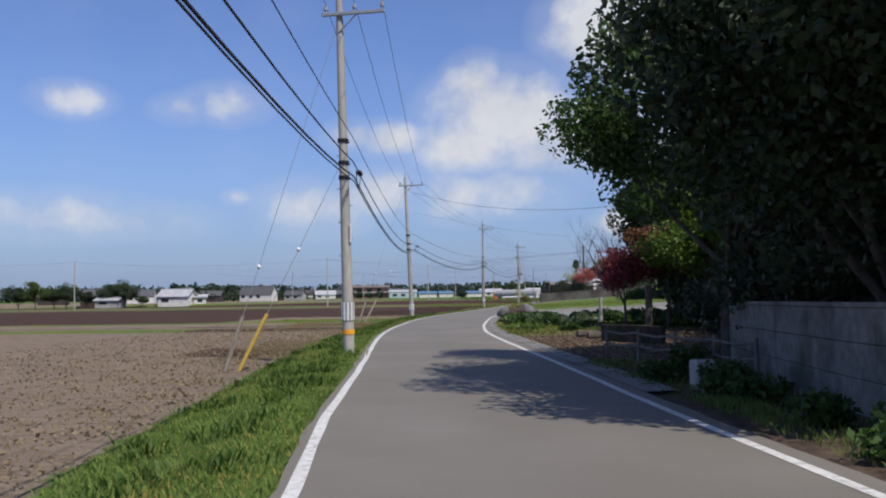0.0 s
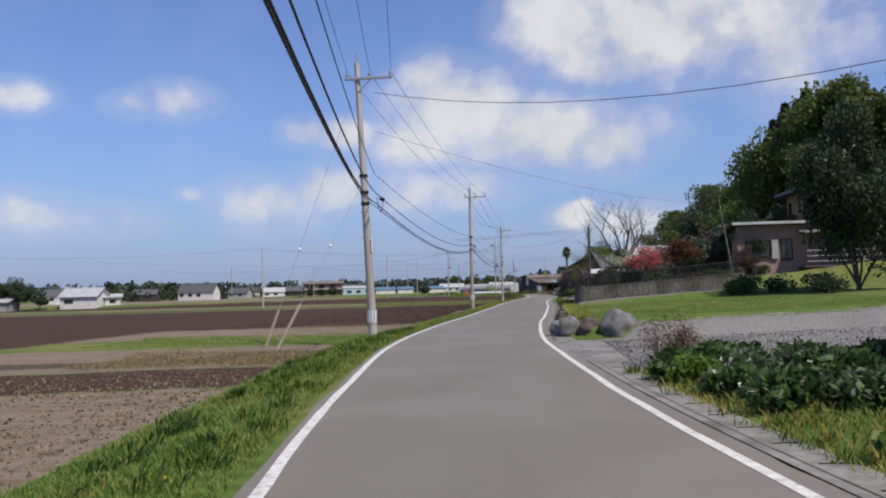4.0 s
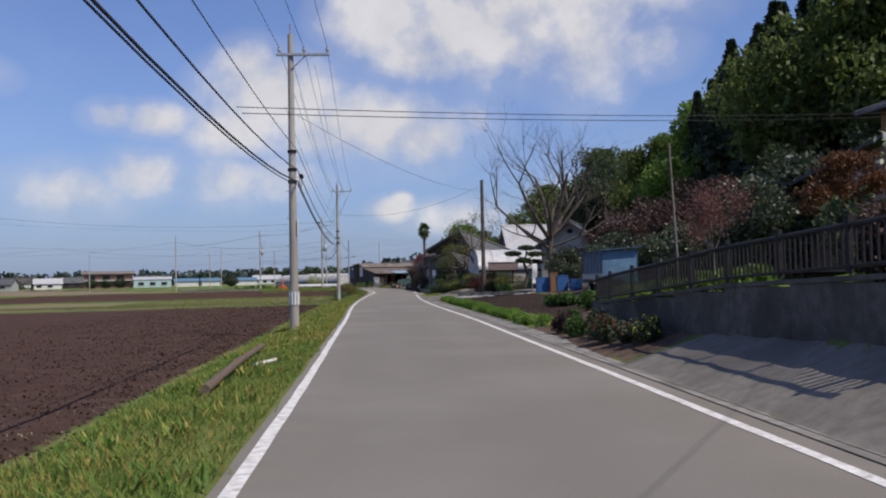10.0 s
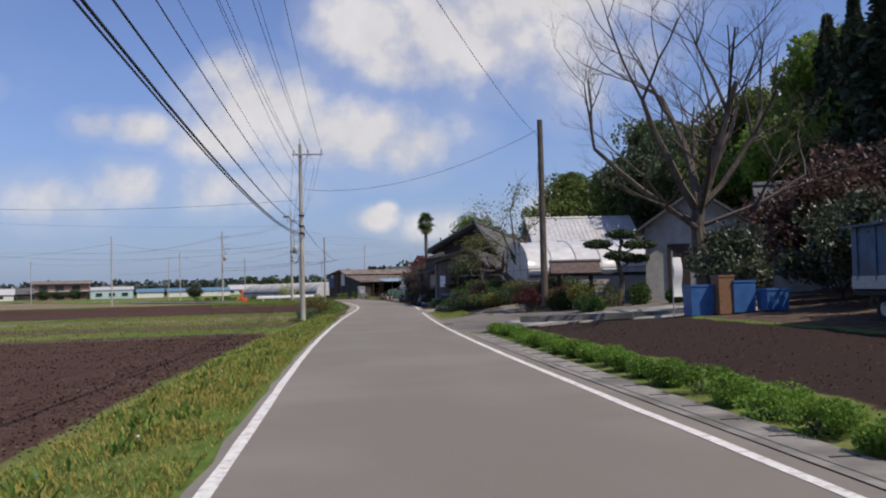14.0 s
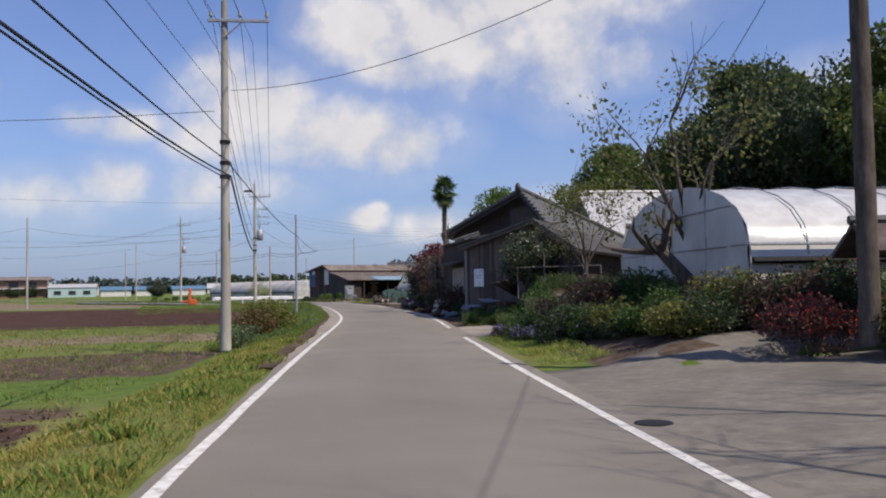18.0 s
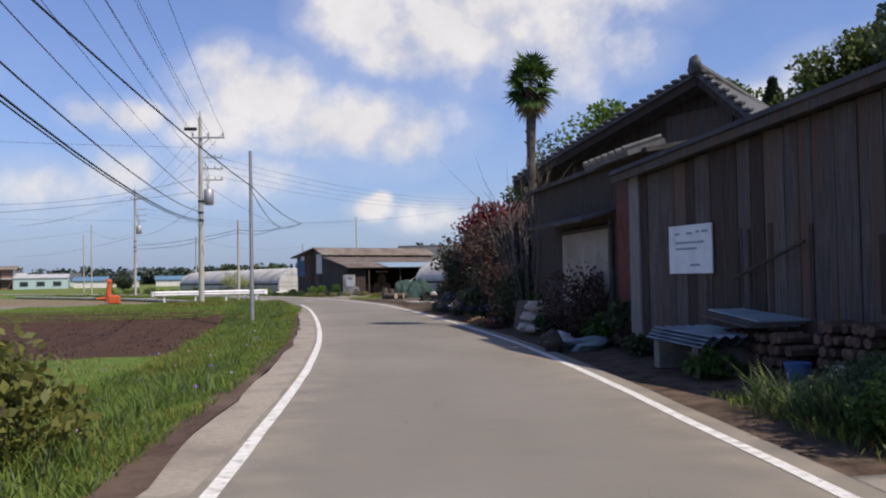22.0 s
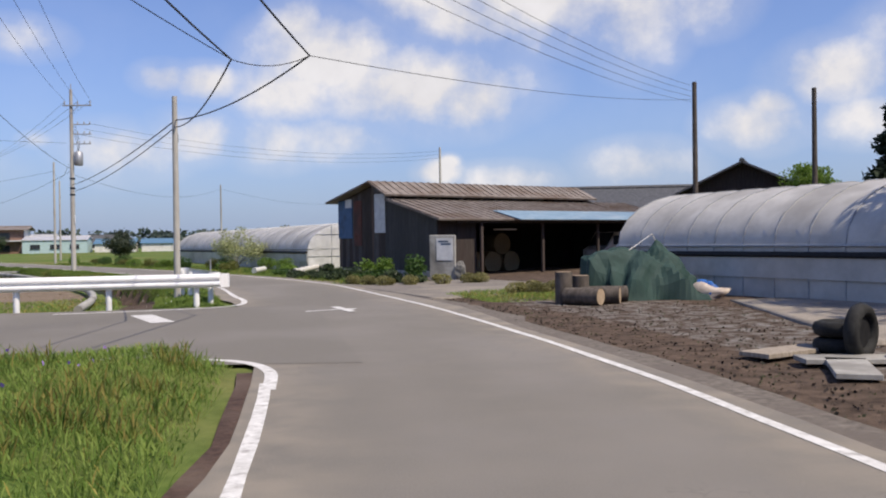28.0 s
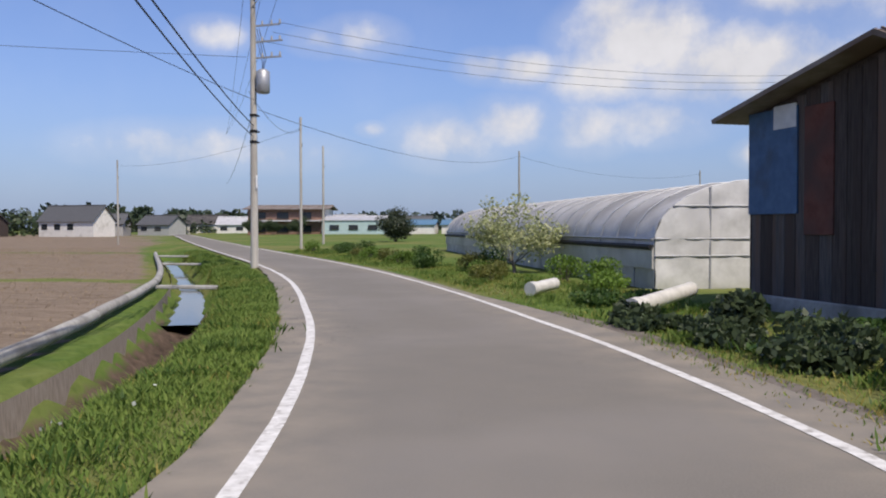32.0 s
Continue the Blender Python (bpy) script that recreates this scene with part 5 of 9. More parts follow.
# ---- ditch and its edge ----
wet = Geo()
edge = Geo()
wall_l = Geo()
sel = [i for i in range(len(CL)) if 207 <= CL[i, 1] <= 266]
rows = []
for i in sel:
    rows.append((CL[i], NOR[i]))
for c, n_ in rows:
    if c[1] < 229:
        continue
    for d in (-4.95, -3.75):
        p = c + n_ * d
        wet.v.append((p[0], p[1], -0.78))
wet.f += [(2 * k, 2 * k + 1, 2 * k + 3, 2 * k + 2) for k in range(len(wet.v) // 2 - 1)]
solid("ditch_water", wet, water, "still dark water in a farm ditch", "water", kind="structure")
for k in range(0, len(rows) - 2, 2):
    seg = [(rows[q][0] + rows[q][1] * (-float(np.interp(rows[q][0][1], [205, 228, 236, 254, 268], [5.95, 5.75, 5.45, 5.3, 5.2])) - 0.05 * noise.noise(Vector((q, 0, 0))))) for q in (k, k + 1, k + 2)]
    part_line = [(p[0], p[1], -0.2 + 0.03 * noise.noise(Vector((k * 0.7, 3, 0)))) for p in seg]
    edge.tube(part_line, 0.12, 8)
solid("ditch_edge", edge, concrete, "pale concrete edging along the ditch", "edging", kind="structure", smooth=True)
for k in range(len(rows)):
    c, n_ = rows[k]
    for d, z in ((-5.02, -0.36), (-4.98, -0.95)):
        p = c + n_ * d
        wall_l.v.append((p[0], p[1], z))
for k in range(len(rows) - 1):
    wall_l.f.append((2 * k, 2 * k + 1, 2 * k + 3, 2 * k + 2))
solid("ditch_wall", wall_l, wood_pale, "brown board lining of the ditch", "edging", kind="structure")
for y in (233, 248, 258):
    p = beside(y, -4.35)
    g = Geo().box((p.x, p.y, -0.16), (1.9, 0.3, 0.1), cut=0.02)
    solid("ditch_crossing", g, concrete, "concrete beam across the ditch", "beam")


# ---- buildings ----
def window(parent, m, w_, h_, sill=True, shutters=False, frame_mat=None):
    """A window in a wall's face: frame, panes, sill; m maps x along the wall, y outwards, z up, from its lower left corner."""
    fm = frame_mat or dark_metal
    g = Geo()
    for c, s in (((w_ / 2, 0.02, 0.03), (w_, 0.09, 0.06)), ((w_ / 2, 0.02, h_ - 0.03), (w_, 0.09, 0.06)), ((0.03, 0.02, h_ / 2), (0.06, 0.09, h_)), ((w_ - 0.03, 0.02, h_ / 2), (0.06, 0.09, h_)), ((w_ / 2, 0.02, h_ / 2), (0.05, 0.08, h_))):
        g.box(c, s, cut=0.008)
    g.v = [tuple(m @ Vector(p)) for p in g.v]
    win = part("window", g, fm, parent, "dark framed sliding window")
    for k in (0, 1):
        g = Geo().box((w_ * (0.27 + 0.46 * k), 0.004, h_ / 2), (w_ / 2 - 0.06, 0.012, h_ - 0.1))
        g.v = [tuple(m @ Vector(p)) for p in g.v]
        part("pane", g, glass, win)
    if sill:
        g = Geo().box((w_ / 2, 0.08, -0.03), (w_ + 0.12, 0.2, 0.05), cut=0.01)
        g.v = [tuple(m @ Vector(p)) for p in g.v]
        part("sill", g, fm, win)
    return win


def gable_house(name, label, m, wd, dp, z0, eave, ridge, wall_mat, roof_mat, axis="x", over=0.5, ribs=0.0, category="house"):
    """A house of width wd along its x and depth dp along y; its ridge runs along the given axis. m places its near left corner."""
    t = thing(name, label, category, m)
    th = 0.16
    out = [(0, z0), (wd, z0), (wd, eave), (wd / 2, ridge), (0, eave)] if axis == "y" else None
    if axis == "y":
        for k, y in enumerate((0, dp - th)):
            part("gable_wall", Geo().prism(out, Matrix.Translation((0, y, 0)), th), wall_mat, t)
        for x in (th / 2, wd - th / 2):
            part("side_wall", Geo().box((x, dp / 2, (z0 + eave) / 2), (th, dp - 2 * th, eave - z0)), wall_mat, t)
        r = (ridge - eave) / (wd / 2)
        for s in (-1, 1):
            x0, x1 = wd / 2, wd / 2 + s * (wd / 2 + over)
            z1 = ridge - r * (wd / 2 + over)
            q = [(x0, -over, ridge + 0.1), (x1, -over, z1 + 0.1), (x1, dp + over, z1 + 0.1), (x0, dp + over, ridge + 0.1)]
            rf = part("roof", Geo().slab(q, 0.1), roof_mat, t)
            if ribs:
                g = Geo()
                k = -over + ribs / 2
                while k < dp + over:
                    g.tube([(x0, k, ridge + 0.11), (x1, k, z1 + 0.11)], 0.035, 5)
                    k += ribs
                part("roof_rib", g, roof_mat, rf)
        part("ridge_cap", Geo().tube([(wd / 2, -over, ridge + 0.12), (wd / 2, dp + over, ridge + 0.12)], 0.14, 8), roof_mat, t)
    else:
        out = [(0, z0), (dp, z0), (dp, eave), (dp / 2, ridge), (0, eave)]
        for x in (0, wd - th):
            mm = Matrix.Translation((x, 0, 0)) @ Matrix(((0, 1, 0, 0), (1, 0, 0, 0), (0, 0, 1, 0), (0, 0, 0, 1)))
            part("gable_wall", Geo().prism(out, mm, th), wall_mat, t)
        for y in (th / 2, dp - th / 2):
            part("side_wall", Geo().box((wd / 2, y, (z0 + eave) / 2), (wd - 2 * th, th, eave - z0)), wall_mat, t)
        r = (ridge - eave) / (dp / 2)
        for s in (-1, 1):
            y0, y1 = dp / 2, dp / 2 + s * (dp / 2 + over)
            z1 = ridge - r * (dp / 2 + over)
            q = [(-over, y0, ridge + 0.1), (wd + over, y0, ridge + 0.1), (wd + over, y1, z1 + 0.1), (-over, y1, z1 + 0.1)]
            rf = part("roof", Geo().slab(q, 0.1), roof_mat, t)
            if ribs:
                g = Geo()
                k = -over + ribs / 2
                while k < wd + over:
                    g.tube([(k, y0, ridge + 0.11), (k, y1, z1 + 0.11)], 0.035, 5)
                    k += ribs
                part("roof_rib", g, roof_mat, rf)
        part("ridge_cap", Geo().tube([(-over, dp / 2, ridge + 0.12), (wd + over, dp / 2, ridge + 0.12)], 0.14, 8), roof_mat, t)
    return t


FACE = Matrix(((1, 0, 0, 0), (0, -1, 0, 0), (0, 0, 1, 0), (0, 0, 0, 1)))   # out of a front wall
LEFT = Matrix(((0, -1, 0, 0), (1, 0, 0, 0), (0, 0, 1, 0), (0, 0, 0, 1)))   # out of a left wall

# hillside house: an ochre upper storey behind a pinkish wing whose roof falls to the back
wing_m = local(25.95, 92.75, 0, -9)
hs = thing("house", "pinkish plastered house wing with a single-pitch roof on a hillside", "house", wing_m)
WW, WD = 10.5, 5.4
part("front_wall", Geo().box((WW / 2, 0.08, 3.6), (WW, 0.16, 4.5)), plaster_pink, hs)
part("back_wall", Geo().box((WW / 2, WD - 0.08, 3.2), (WW, 0.16, 3.5)), plaster_pink, hs)
for x in (0.0, WW - 0.16):
    mm = Matrix.Translation((x, 0.16, 0)) @ Matrix(((0, 1, 0, 0), (1, 0, 0, 0), (0, 0, 1, 0), (0, 0, 0, 1)))
    part("side_wall", Geo().prism([(0, 1.35), (WD - 0.32, 1.35), (WD - 0.32, 5.0), (0, 5.85)], mm, 0.16), plaster_pink, hs)
wing_roof = part("roof", Geo().slab([(-0.55, -0.7, 6.12), (WW + 0.5, -0.7, 6.12), (WW + 0.5, WD + 0.6, 5.1), (-0.55, WD + 0.6, 5.1)], 0.14), roof_dark, hs)
part("fascia", Geo().box((WW / 2, -0.73, 6.02), (WW + 1.1, 0.04, 0.2), cut=0.01), roof_silver, wing_roof, "pale metal roof edge")
for x, z, w_, h_ in ((0.55, 3.45, 1.9, 1.25), (3.2, 3.2, 0.9, 1.6), (6.0, 3.4, 2.2, 1.4)):
    window(hs, Matrix.Translation((x, 0, z)) @ FACE, w_, h_)
window(hs, Matrix.Translation((0, 2.2, 3.7)) @ LEFT, 0.75, 0.95)
part("shutter_case", Geo().box((2.75, -0.1, 4.0), (0.5, 0.16, 1.5), cut=0.02), plaster_grey, hs)
part("canopy", Geo().slab([(4.4, -1.9, 5.15), (10.4, -1.9, 5.15), (10.4, 0.0, 5.5), (4.4, 0.0, 5.5)], 0.07), roof_grey, hs, "grey veranda canopy")
for x in (4.6, 7.4, 10.2):
    part("veranda_post", Geo().box((x, -1.8, 3.5), (0.09, 0.09, 3.3), cut=0.01), wood_dark, hs)
part("veranda", Geo().box((7.4, -1.0, 2.55), (6.0, 1.9, 0.14), cut=0.02), wood_grey, hs)
for z in (2.95, 3.35, 3.75):
    part("veranda_rail", Geo().tube([(4.6, -1.85, z), (10.2, -1.85, z)], 0.03, 6), steel, hs, "grey pipe rail")
up_m = local(33.0, 93.6, 0, -9)
h2 = thing("house", "ochre plastered two-storey house with a grey hipped roof on a hillside", "house", up_m)
UW, UD = 9.5, 9.0
for x, y, sx, sy in ((UW / 2, 0.09, UW, 0.18), (UW / 2, UD - 0.09, UW, 0.18), (0.09, UD / 2, 0.18, UD - 0.36), (UW - 0.09, UD / 2, 0.18, UD - 0.36)):
    part("wall", Geo().box((x, y, 5.3), (sx, sy, 7.8)), plaster_ochre, h2)
part("storey_band", Geo().box((UW / 2, -0.02, 6.35), (UW + 0.1, 0.06, 0.22), cut=0.01), wood_dark, h2)
o_, ze, zr_ = 0.85, 9.15, 10.7
g = Geo()
g.v = [(-o_, -o_, ze), (UW + o_, -o_, ze), (UW + o_, UD + o_, ze), (-o_, UD + o_, ze), (UW / 2 - 1.0, UD / 2, zr_), (UW / 2 + 1.0, UD / 2, zr_), (-o_, -o_, ze - 0.16), (UW + o_, -o_, ze - 0.16), (UW + o_, UD + o_, ze - 0.16), (-o_, UD + o_, ze - 0.16)]
g.f = [(0, 1, 5, 4), (1, 2, 5), (2, 3, 4, 5), (3, 0, 4), (0, 6, 7, 1), (1, 7, 8, 2), (2, 8, 9, 3), (3, 9, 6, 0), (9, 8, 7, 6)]
hip = part("roof", g, roof_grey, h2, "grey hipped roof")
for a, b in (((-o_, -o_, ze), (UW / 2 - 1, UD / 2, zr_)), ((UW + o_, -o_, ze), (UW / 2 + 1, UD / 2, zr_)), ((-o_, UD + o_, ze), (UW / 2 - 1, UD / 2, zr_)), ((UW / 2 - 1, UD / 2, zr_), (UW / 2 + 1, UD / 2, zr_))):
    part("ridge_tile", Geo().tube([a, b], 0.11, 6), roof_tile, hip)
for x, z, w_, h_ in ((1.3, 7.2, 1.9, 1.3), (5.4, 7.2, 2.2, 1.3)):
    window(h2, Matrix.Translation((x, 0, z)) @ FACE, w_, h_)
window(h2, Matrix.Translation((0, 3.4, 7.3)) @ LEFT, 1.5, 1.3)
window(h2, Matrix.Translation((0, 7.6, 7.4)) @ LEFT, 0.7, 1.0)

# white gate house with a gable
gh = gable_house("house", "small pale plastered house with a grey tiled gable roof", local(25.9, 126.6, 0, -30), 4.2, 4.6, 0.6, 3.75, 5.2, plaster_grey, roof_tile, "y", 0.6)
part("door", Geo().box((1.35, -0.03, 2.0), (0.9, 0.08, 2.0), cut=0.01), wood_dark, gh, "dark wooden door")
part("door", Geo().box((2.9, -0.03, 2.2), (1.5, 0.08, 2.3), cut=0.01), wood_dark, gh, "dark sliding door")
part("attic_vent", Geo().box((2.1, -0.03, 4.6), (0.4, 0.06, 0.3), cut=0.02), dark_metal, gh)
wing = gable_house("house", "long low wing with a brown tiled roof", local(30.4, 124.2, 0, -30), 8.0, 4.0, 0.6, 3.6, 5.4, plaster_grey, roof_tile, "x", 0.5)
window(wing, Matrix.Translation((1.2, 0, 1.8)) @ FACE, 1.8, 1.4)

# main farmhouse with the bright sheet roof
fh = gable_house("farmhouse", "farmhouse with a large bright sheet-metal roof", local(38.4, 169.0, 0), 9.4, 10.0, 0.5, 4.4, 7.8, plaster_grey, roof_silver, "x", 0.6, ribs=0.45)
for x in (1.5, 5.0):
    window(fh, Matrix.Translation((x, 0, 2.0)) @ FACE, 2.4, 1.7)
sw = gable_house("storehouse", "low store building with a grey corrugated roof", local(30.0, 150.0, 0, -30), 7.0, 5.5, 0.3, 3.15, 3.85, plaster_grey, roof_grey, "x", 0.5, ribs=0.5)
for x in (0.8, 3.2):
    window(sw, Matrix.Translation((x, 0, 1.6)) @ FACE, 1.6, 1.2)

# tall dark barn: a gable towards the road, with a long slope on one side and a short steep one on the other
bm_ = Matrix.Translation((28.35, 171.4, 0)) @ pose(0, 0, 0, 0, 0, math.degrees(math.atan2(-8.2, 2.4)))
barn = thing("barn", "tall weathered dark timber barn with a tiled gable towards the road", "barn", bm_)
BA, BR, BD = 8.5, 12.4, 7.0
BZ = ((0.0, 4.6), (BA, 6.62), (BR, 3.2))
part("gable_wall", Geo().prism([(0.9, 0), (BR, 0), (BR, BZ[2][1]), (BA, BZ[1][1]), (0.9, 4.8)], Matrix(), 0.16), wood_dark, barn)
part("gable_wall", Geo().prism([(0.9, 0), (BR, 0), (BR, 2.1), (BA, 3.9), (0.9, 2.9)], Matrix.Translation((0, BD, 0)), 0.16), wood_dark, barn)
QUARTER = Matrix(((0, 1, 0, 0), (1, 0, 0, 0), (0, 0, 1, 0), (0, 0, 0, 1)))
for x, za, zb in ((0.9, 4.65, 2.85), (BR - 0.16, 3.05, 2.05)):
    part("side_wall", Geo().prism([(0.17, 0), (BD, 0), (BD, zb), (0.17, za)], Matrix.Translation((x, 0, 0)) @ QUARTER, 0.16), wood_dark, barn)
for (xa, za), (xb, zb) in ((BZ[1], (0.4, 4.58)), (BZ[1], (BR + 0.35, 2.9))):
    rf = part("roof", Geo().slab([(xa, -0.75, za + 0.14), (xb, -0.75, zb + 0.14), (xb, BD + 0.3, zb - (1.7 if xb < 1 else 0.95)), (xa, BD + 0.3, 4.1)], 0.14), roof_tile, barn, "dark tiled roof slope")
    n_t = int(math.hypot(xb - xa, zb - za) / 0.3)
    for k in range(n_t):
        u = (k + 0.5) / n_t
        part("verge_tile", Geo().box((xa + (xb - xa) * u, -0.72, za + (zb - za) * u + 0.17), (0.24, 0.2, 0.09), cut=0.02), roof_tile, rf)
    part("barge_board", Geo().slab([(xa, -0.7, za - 0.02), (xb, -0.7, zb - 0.02), (xb, -0.64, zb - 0.02), (xa, -0.64, za - 0.02)], 0.2), wood_dark, rf)
part("ridge_cap", Geo().tube([(BA, -0.85, 6.84), (BA, BD + 0.3, 4.18)], 0.16, 8), roof_tile, barn)
part("ridge_end", Geo().lump((BA, -0.85, 6.86), (0.22, 0.12, 0.24), 3, 0.2, 10, 8), roof_tile, barn, "rounded ridge-end tile", smooth=True)
for k in range(39):
    x = 1.05 + k * 0.29
    top = float(np.interp(x, [0, BA, BR], [4.5, 6.5, 3.1]))
    part("board", Geo().box((x, -0.02, (top + 0.1) / 2), (0.27, 0.04, top - 0.1), cut=0.008), wood_dark, barn)
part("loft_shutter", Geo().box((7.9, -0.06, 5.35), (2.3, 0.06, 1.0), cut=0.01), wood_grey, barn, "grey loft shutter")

# low store in front: long board wall along the road under a two-sided roofline
sm = Matrix.Translation((25.15, 157.5, 0)) @ pose(0, 0, 0, 0, 0, math.degrees(math.atan2(-1.0, 0.03)))
store = thing("store_shed", "long low shed of weathered grey boards with a sheet roof", "shed", sm)
SW, SA, SD = 11.9, 8.4, 4.2
STZ = ([0, SA, SW], [3.28, 3.92, 2.7])
sprof = [(0, 0.1), (SW, 0.1), (SW, STZ[1][2]), (SA, STZ[1][1]), (0, STZ[1][0])]
part("front_wall", Geo().prism(sprof, Matrix(), 0.12), wood_dark, store)
part("back_wall", Geo().box((SW / 2, SD + 0.06, 1.05), (SW, 0.12, 1.9)), wood_dark, store)
for x, za in ((0.0, 3.2), (SW - 0.12, 2.55)):
    part("side_wall", Geo().prism([(0.13, 0.1), (SD, 0.1), (SD, 2.0), (0.13, za)], Matrix.Translation((x, 0, 0)) @ QUARTER, 0.12), wood_dark, store)
for (xa, za), (xb, zb) in (((SA, 3.92), (-0.35, 3.25)), ((SA, 3.92), (SW + 0.4, 2.56))):
    rf = part("roof", Geo().slab([(xa, -0.35, za + 0.12), (xb, -0.35, zb + 0.12), (xb, SD + 0.2, 2.1), (xa, SD + 0.2, 2.25)], 0.09), roof_dark, store)
    part("barge_board", Geo().slab([(xa, -0.33, za + 0.02), (xb, -0.33, zb + 0.02), (xb, -0.28, zb + 0.02), (xa, -0.28, za + 0.02)], 0.13), wood_grey, rf)
rngb = random.Random(5)
x = 0.1
while x < SW - 0.3:
    w_ = rngb.uniform(0.26, 0.46)
    low = rngb.uniform(0.1, 0.4)
    top = float(np.interp(x + w_ / 2, *STZ)) - 0.1
    mt = wood_grey if x < 8.6 else (rust_red if rngb.random() < 0.3 else wood_dark)
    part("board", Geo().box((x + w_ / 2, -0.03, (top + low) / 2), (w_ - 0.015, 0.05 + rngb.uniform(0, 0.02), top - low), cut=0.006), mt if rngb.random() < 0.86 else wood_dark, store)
    x += w_
for k in range(9):
    x0 = rngb.uniform(1.9, 6.0)
    part("rot_streak", Geo().box((x0, -0.064, 1.35 + rngb.uniform(-0.2, 0.2)), (rngb.uniform(0.05, 0.13), 0.012, rngb.uniform(0.7, 1.5)), cut=0.004), wood_dark, store, "dark rotted strip in the boards")
part("corner_post", Geo().box((0.08, -0.06, 1.7), (0.34, 0.1, 3.2), cut=0.01), plank_pale, store, "paler grey corner boards")
part("brace_pole", Geo().tube([(3.1, -0.2, 1.35), (4.6, -0.16, 1.85)], 0.025, 6), wood_dark, store)
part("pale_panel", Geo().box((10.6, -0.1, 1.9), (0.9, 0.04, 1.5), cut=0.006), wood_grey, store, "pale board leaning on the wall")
sign = thing("notice_board", "white notice board with faded blue lines on the shed wall", "sign", sm)
part("panel", Geo().box((1.85, -0.1, 1.84), (1.22, 0.03, 0.8), cut=0.006), notice_pale, sign)
for k, (xx_, zz_, l_) in enumerate(((1.5, 2.1, 0.14), (1.85, 2.1, 0.16), (2.08, 2.12, 0.1), (2.28, 2.12, 0.16), (1.85, 1.95, 0.8), (1.75, 1.85, 0.6), (2.0, 1.58, 0.26))):
    part("lettering", Geo().box((xx_, -0.118, zz_), (l_, 0.006, 0.035)), sheet_eave, sign)

# link between store and barn: red sheet, beige door under a thin awning
lm = Matrix.Translation((25.55, 157.75, 0)) @ pose(0, 0, 0, 0, 0, -6.5)
link = thing("lean_to", "tall dark lean-to with rusty red sheet and beige door", "shed", lm)
part("wall", Geo().box((0.1, 4.1, 1.95), (0.14, 8.2, 3.7)), wood_dark, link)
part("end_wall", Geo().box((2.2, 8.12, 1.95), (4.0, 0.14, 3.7)), wood_dark, link)
part("red_panel", Geo().box((0.0, 0.85, 1.85), (0.05, 1.55, 3.0), cut=0.006), rust_red, link, "rusty red sheet panel")
part("beige_panel", Geo().box((-0.02, 3.75, 1.6), (0.05, 3.2, 1.65), cut=0.006), door_beige, link, "beige door panel")
part("door_rail", Geo().box((-0.04, 3.75, 2.47), (0.08, 3.6, 0.09), cut=0.01), wood_dark, link)
part("door_post", Geo().box((-0.03, 2.0, 1.4), (0.08, 0.1, 2.4), cut=0.01), wood_grey, link)
part("awning", Geo().slab([(-0.75, 1.8, 2.6), (0.05, 1.8, 2.82), (0.05, 6.3, 2.86), (-0.75, 6.3, 2.64)], 0.05), roof_dark, link, "thin sheet awning")
part("roof", Geo().slab([(-0.15, -0.3, 3.8), (4.6, -0.3, 4.6), (4.6, 8.4, 4.6), (-0.15, 8.4, 3.8)], 0.09), roof_dark, link)
part("porch_roof", Geo().slab([(-0.45, -0.1, 3.76), (0.3, -0.1, 4.0), (0.3, 2.4, 4.0), (-0.45, 2.4, 3.76)], 0.1), roof_tile, link, "small tiled porch roof")
for k in range(7):
    part("porch_tile", Geo().tube([(-0.48, 0.05 + 0.38 * k, 3.8), (0.3, 0.05 + 0.38 * k, 4.05)], 0.06, 6), roof_tile, link)

# the shed at the second bend
gd = Vector((3.5, -8.0)).normalized()
sh_m = Matrix.Translation((26.75, 225.2, 0)) @ pose(0, 0, 0, 0, 0, math.degrees(math.atan2(gd.y, gd.x)))
shed = thing("farm_shed", "open-fronted farm shed of dark boards with patched sheet walls", "shed", sh_m)
W, L = 8.4, 12.0                                   # along the gable, along the ridge
zl, zp, xp, zr = 3.45, 4.15, 3.6, 2.45
prof = [(0, 0.0), (W, 0.0), (W, zr), (xp + 1.3, 3.45), (xp, zp), (0, zl)]
part("gable_wall", Geo().prism(prof, Matrix(), 0.12), wood_dark, shed)
part("far_wall", Geo().prism(prof, Matrix.Translation((0, L, 0)), 0.12), wood_dark, shed)
part("back_wall", Geo().box((0.06, L / 2, 1.7), (0.12, L, 3.3)), wood_dark, shed)
part("front_wall", Geo().box((W - 0.06, 1.0, 1.2), (0.12, 1.9, 2.4)), wood_dark, shed)
# two added walls, coloured near black to paint the shed's inner darkness
part("shade_wall", Geo().box((W / 2, L - 0.6, 1.3), (W, 0.1, 2.5)), shade_black, shed)
part("shade_wall", Geo().box((W - 4.2, L / 2 - 0.3, 1.35), (0.1, L - 0.8, 2.6)), shade_black, shed)
part("roof", Geo().slab([(-0.5, -0.5, zl + 0.02), (xp, -0.5, zp + 0.12), (xp, L + 0.4, zp + 0.12), (-0.5, L + 0.4, zl + 0.02)], 0.08), roof_rust, shed)
part("roof", Geo().slab([(xp, -0.5, zp + 0.12), (xp + 1.5, -0.5, 3.6), (xp + 1.5, L + 0.4, 3.6), (xp, L + 0.4, zp + 0.12)], 0.08), roof_rust, shed)
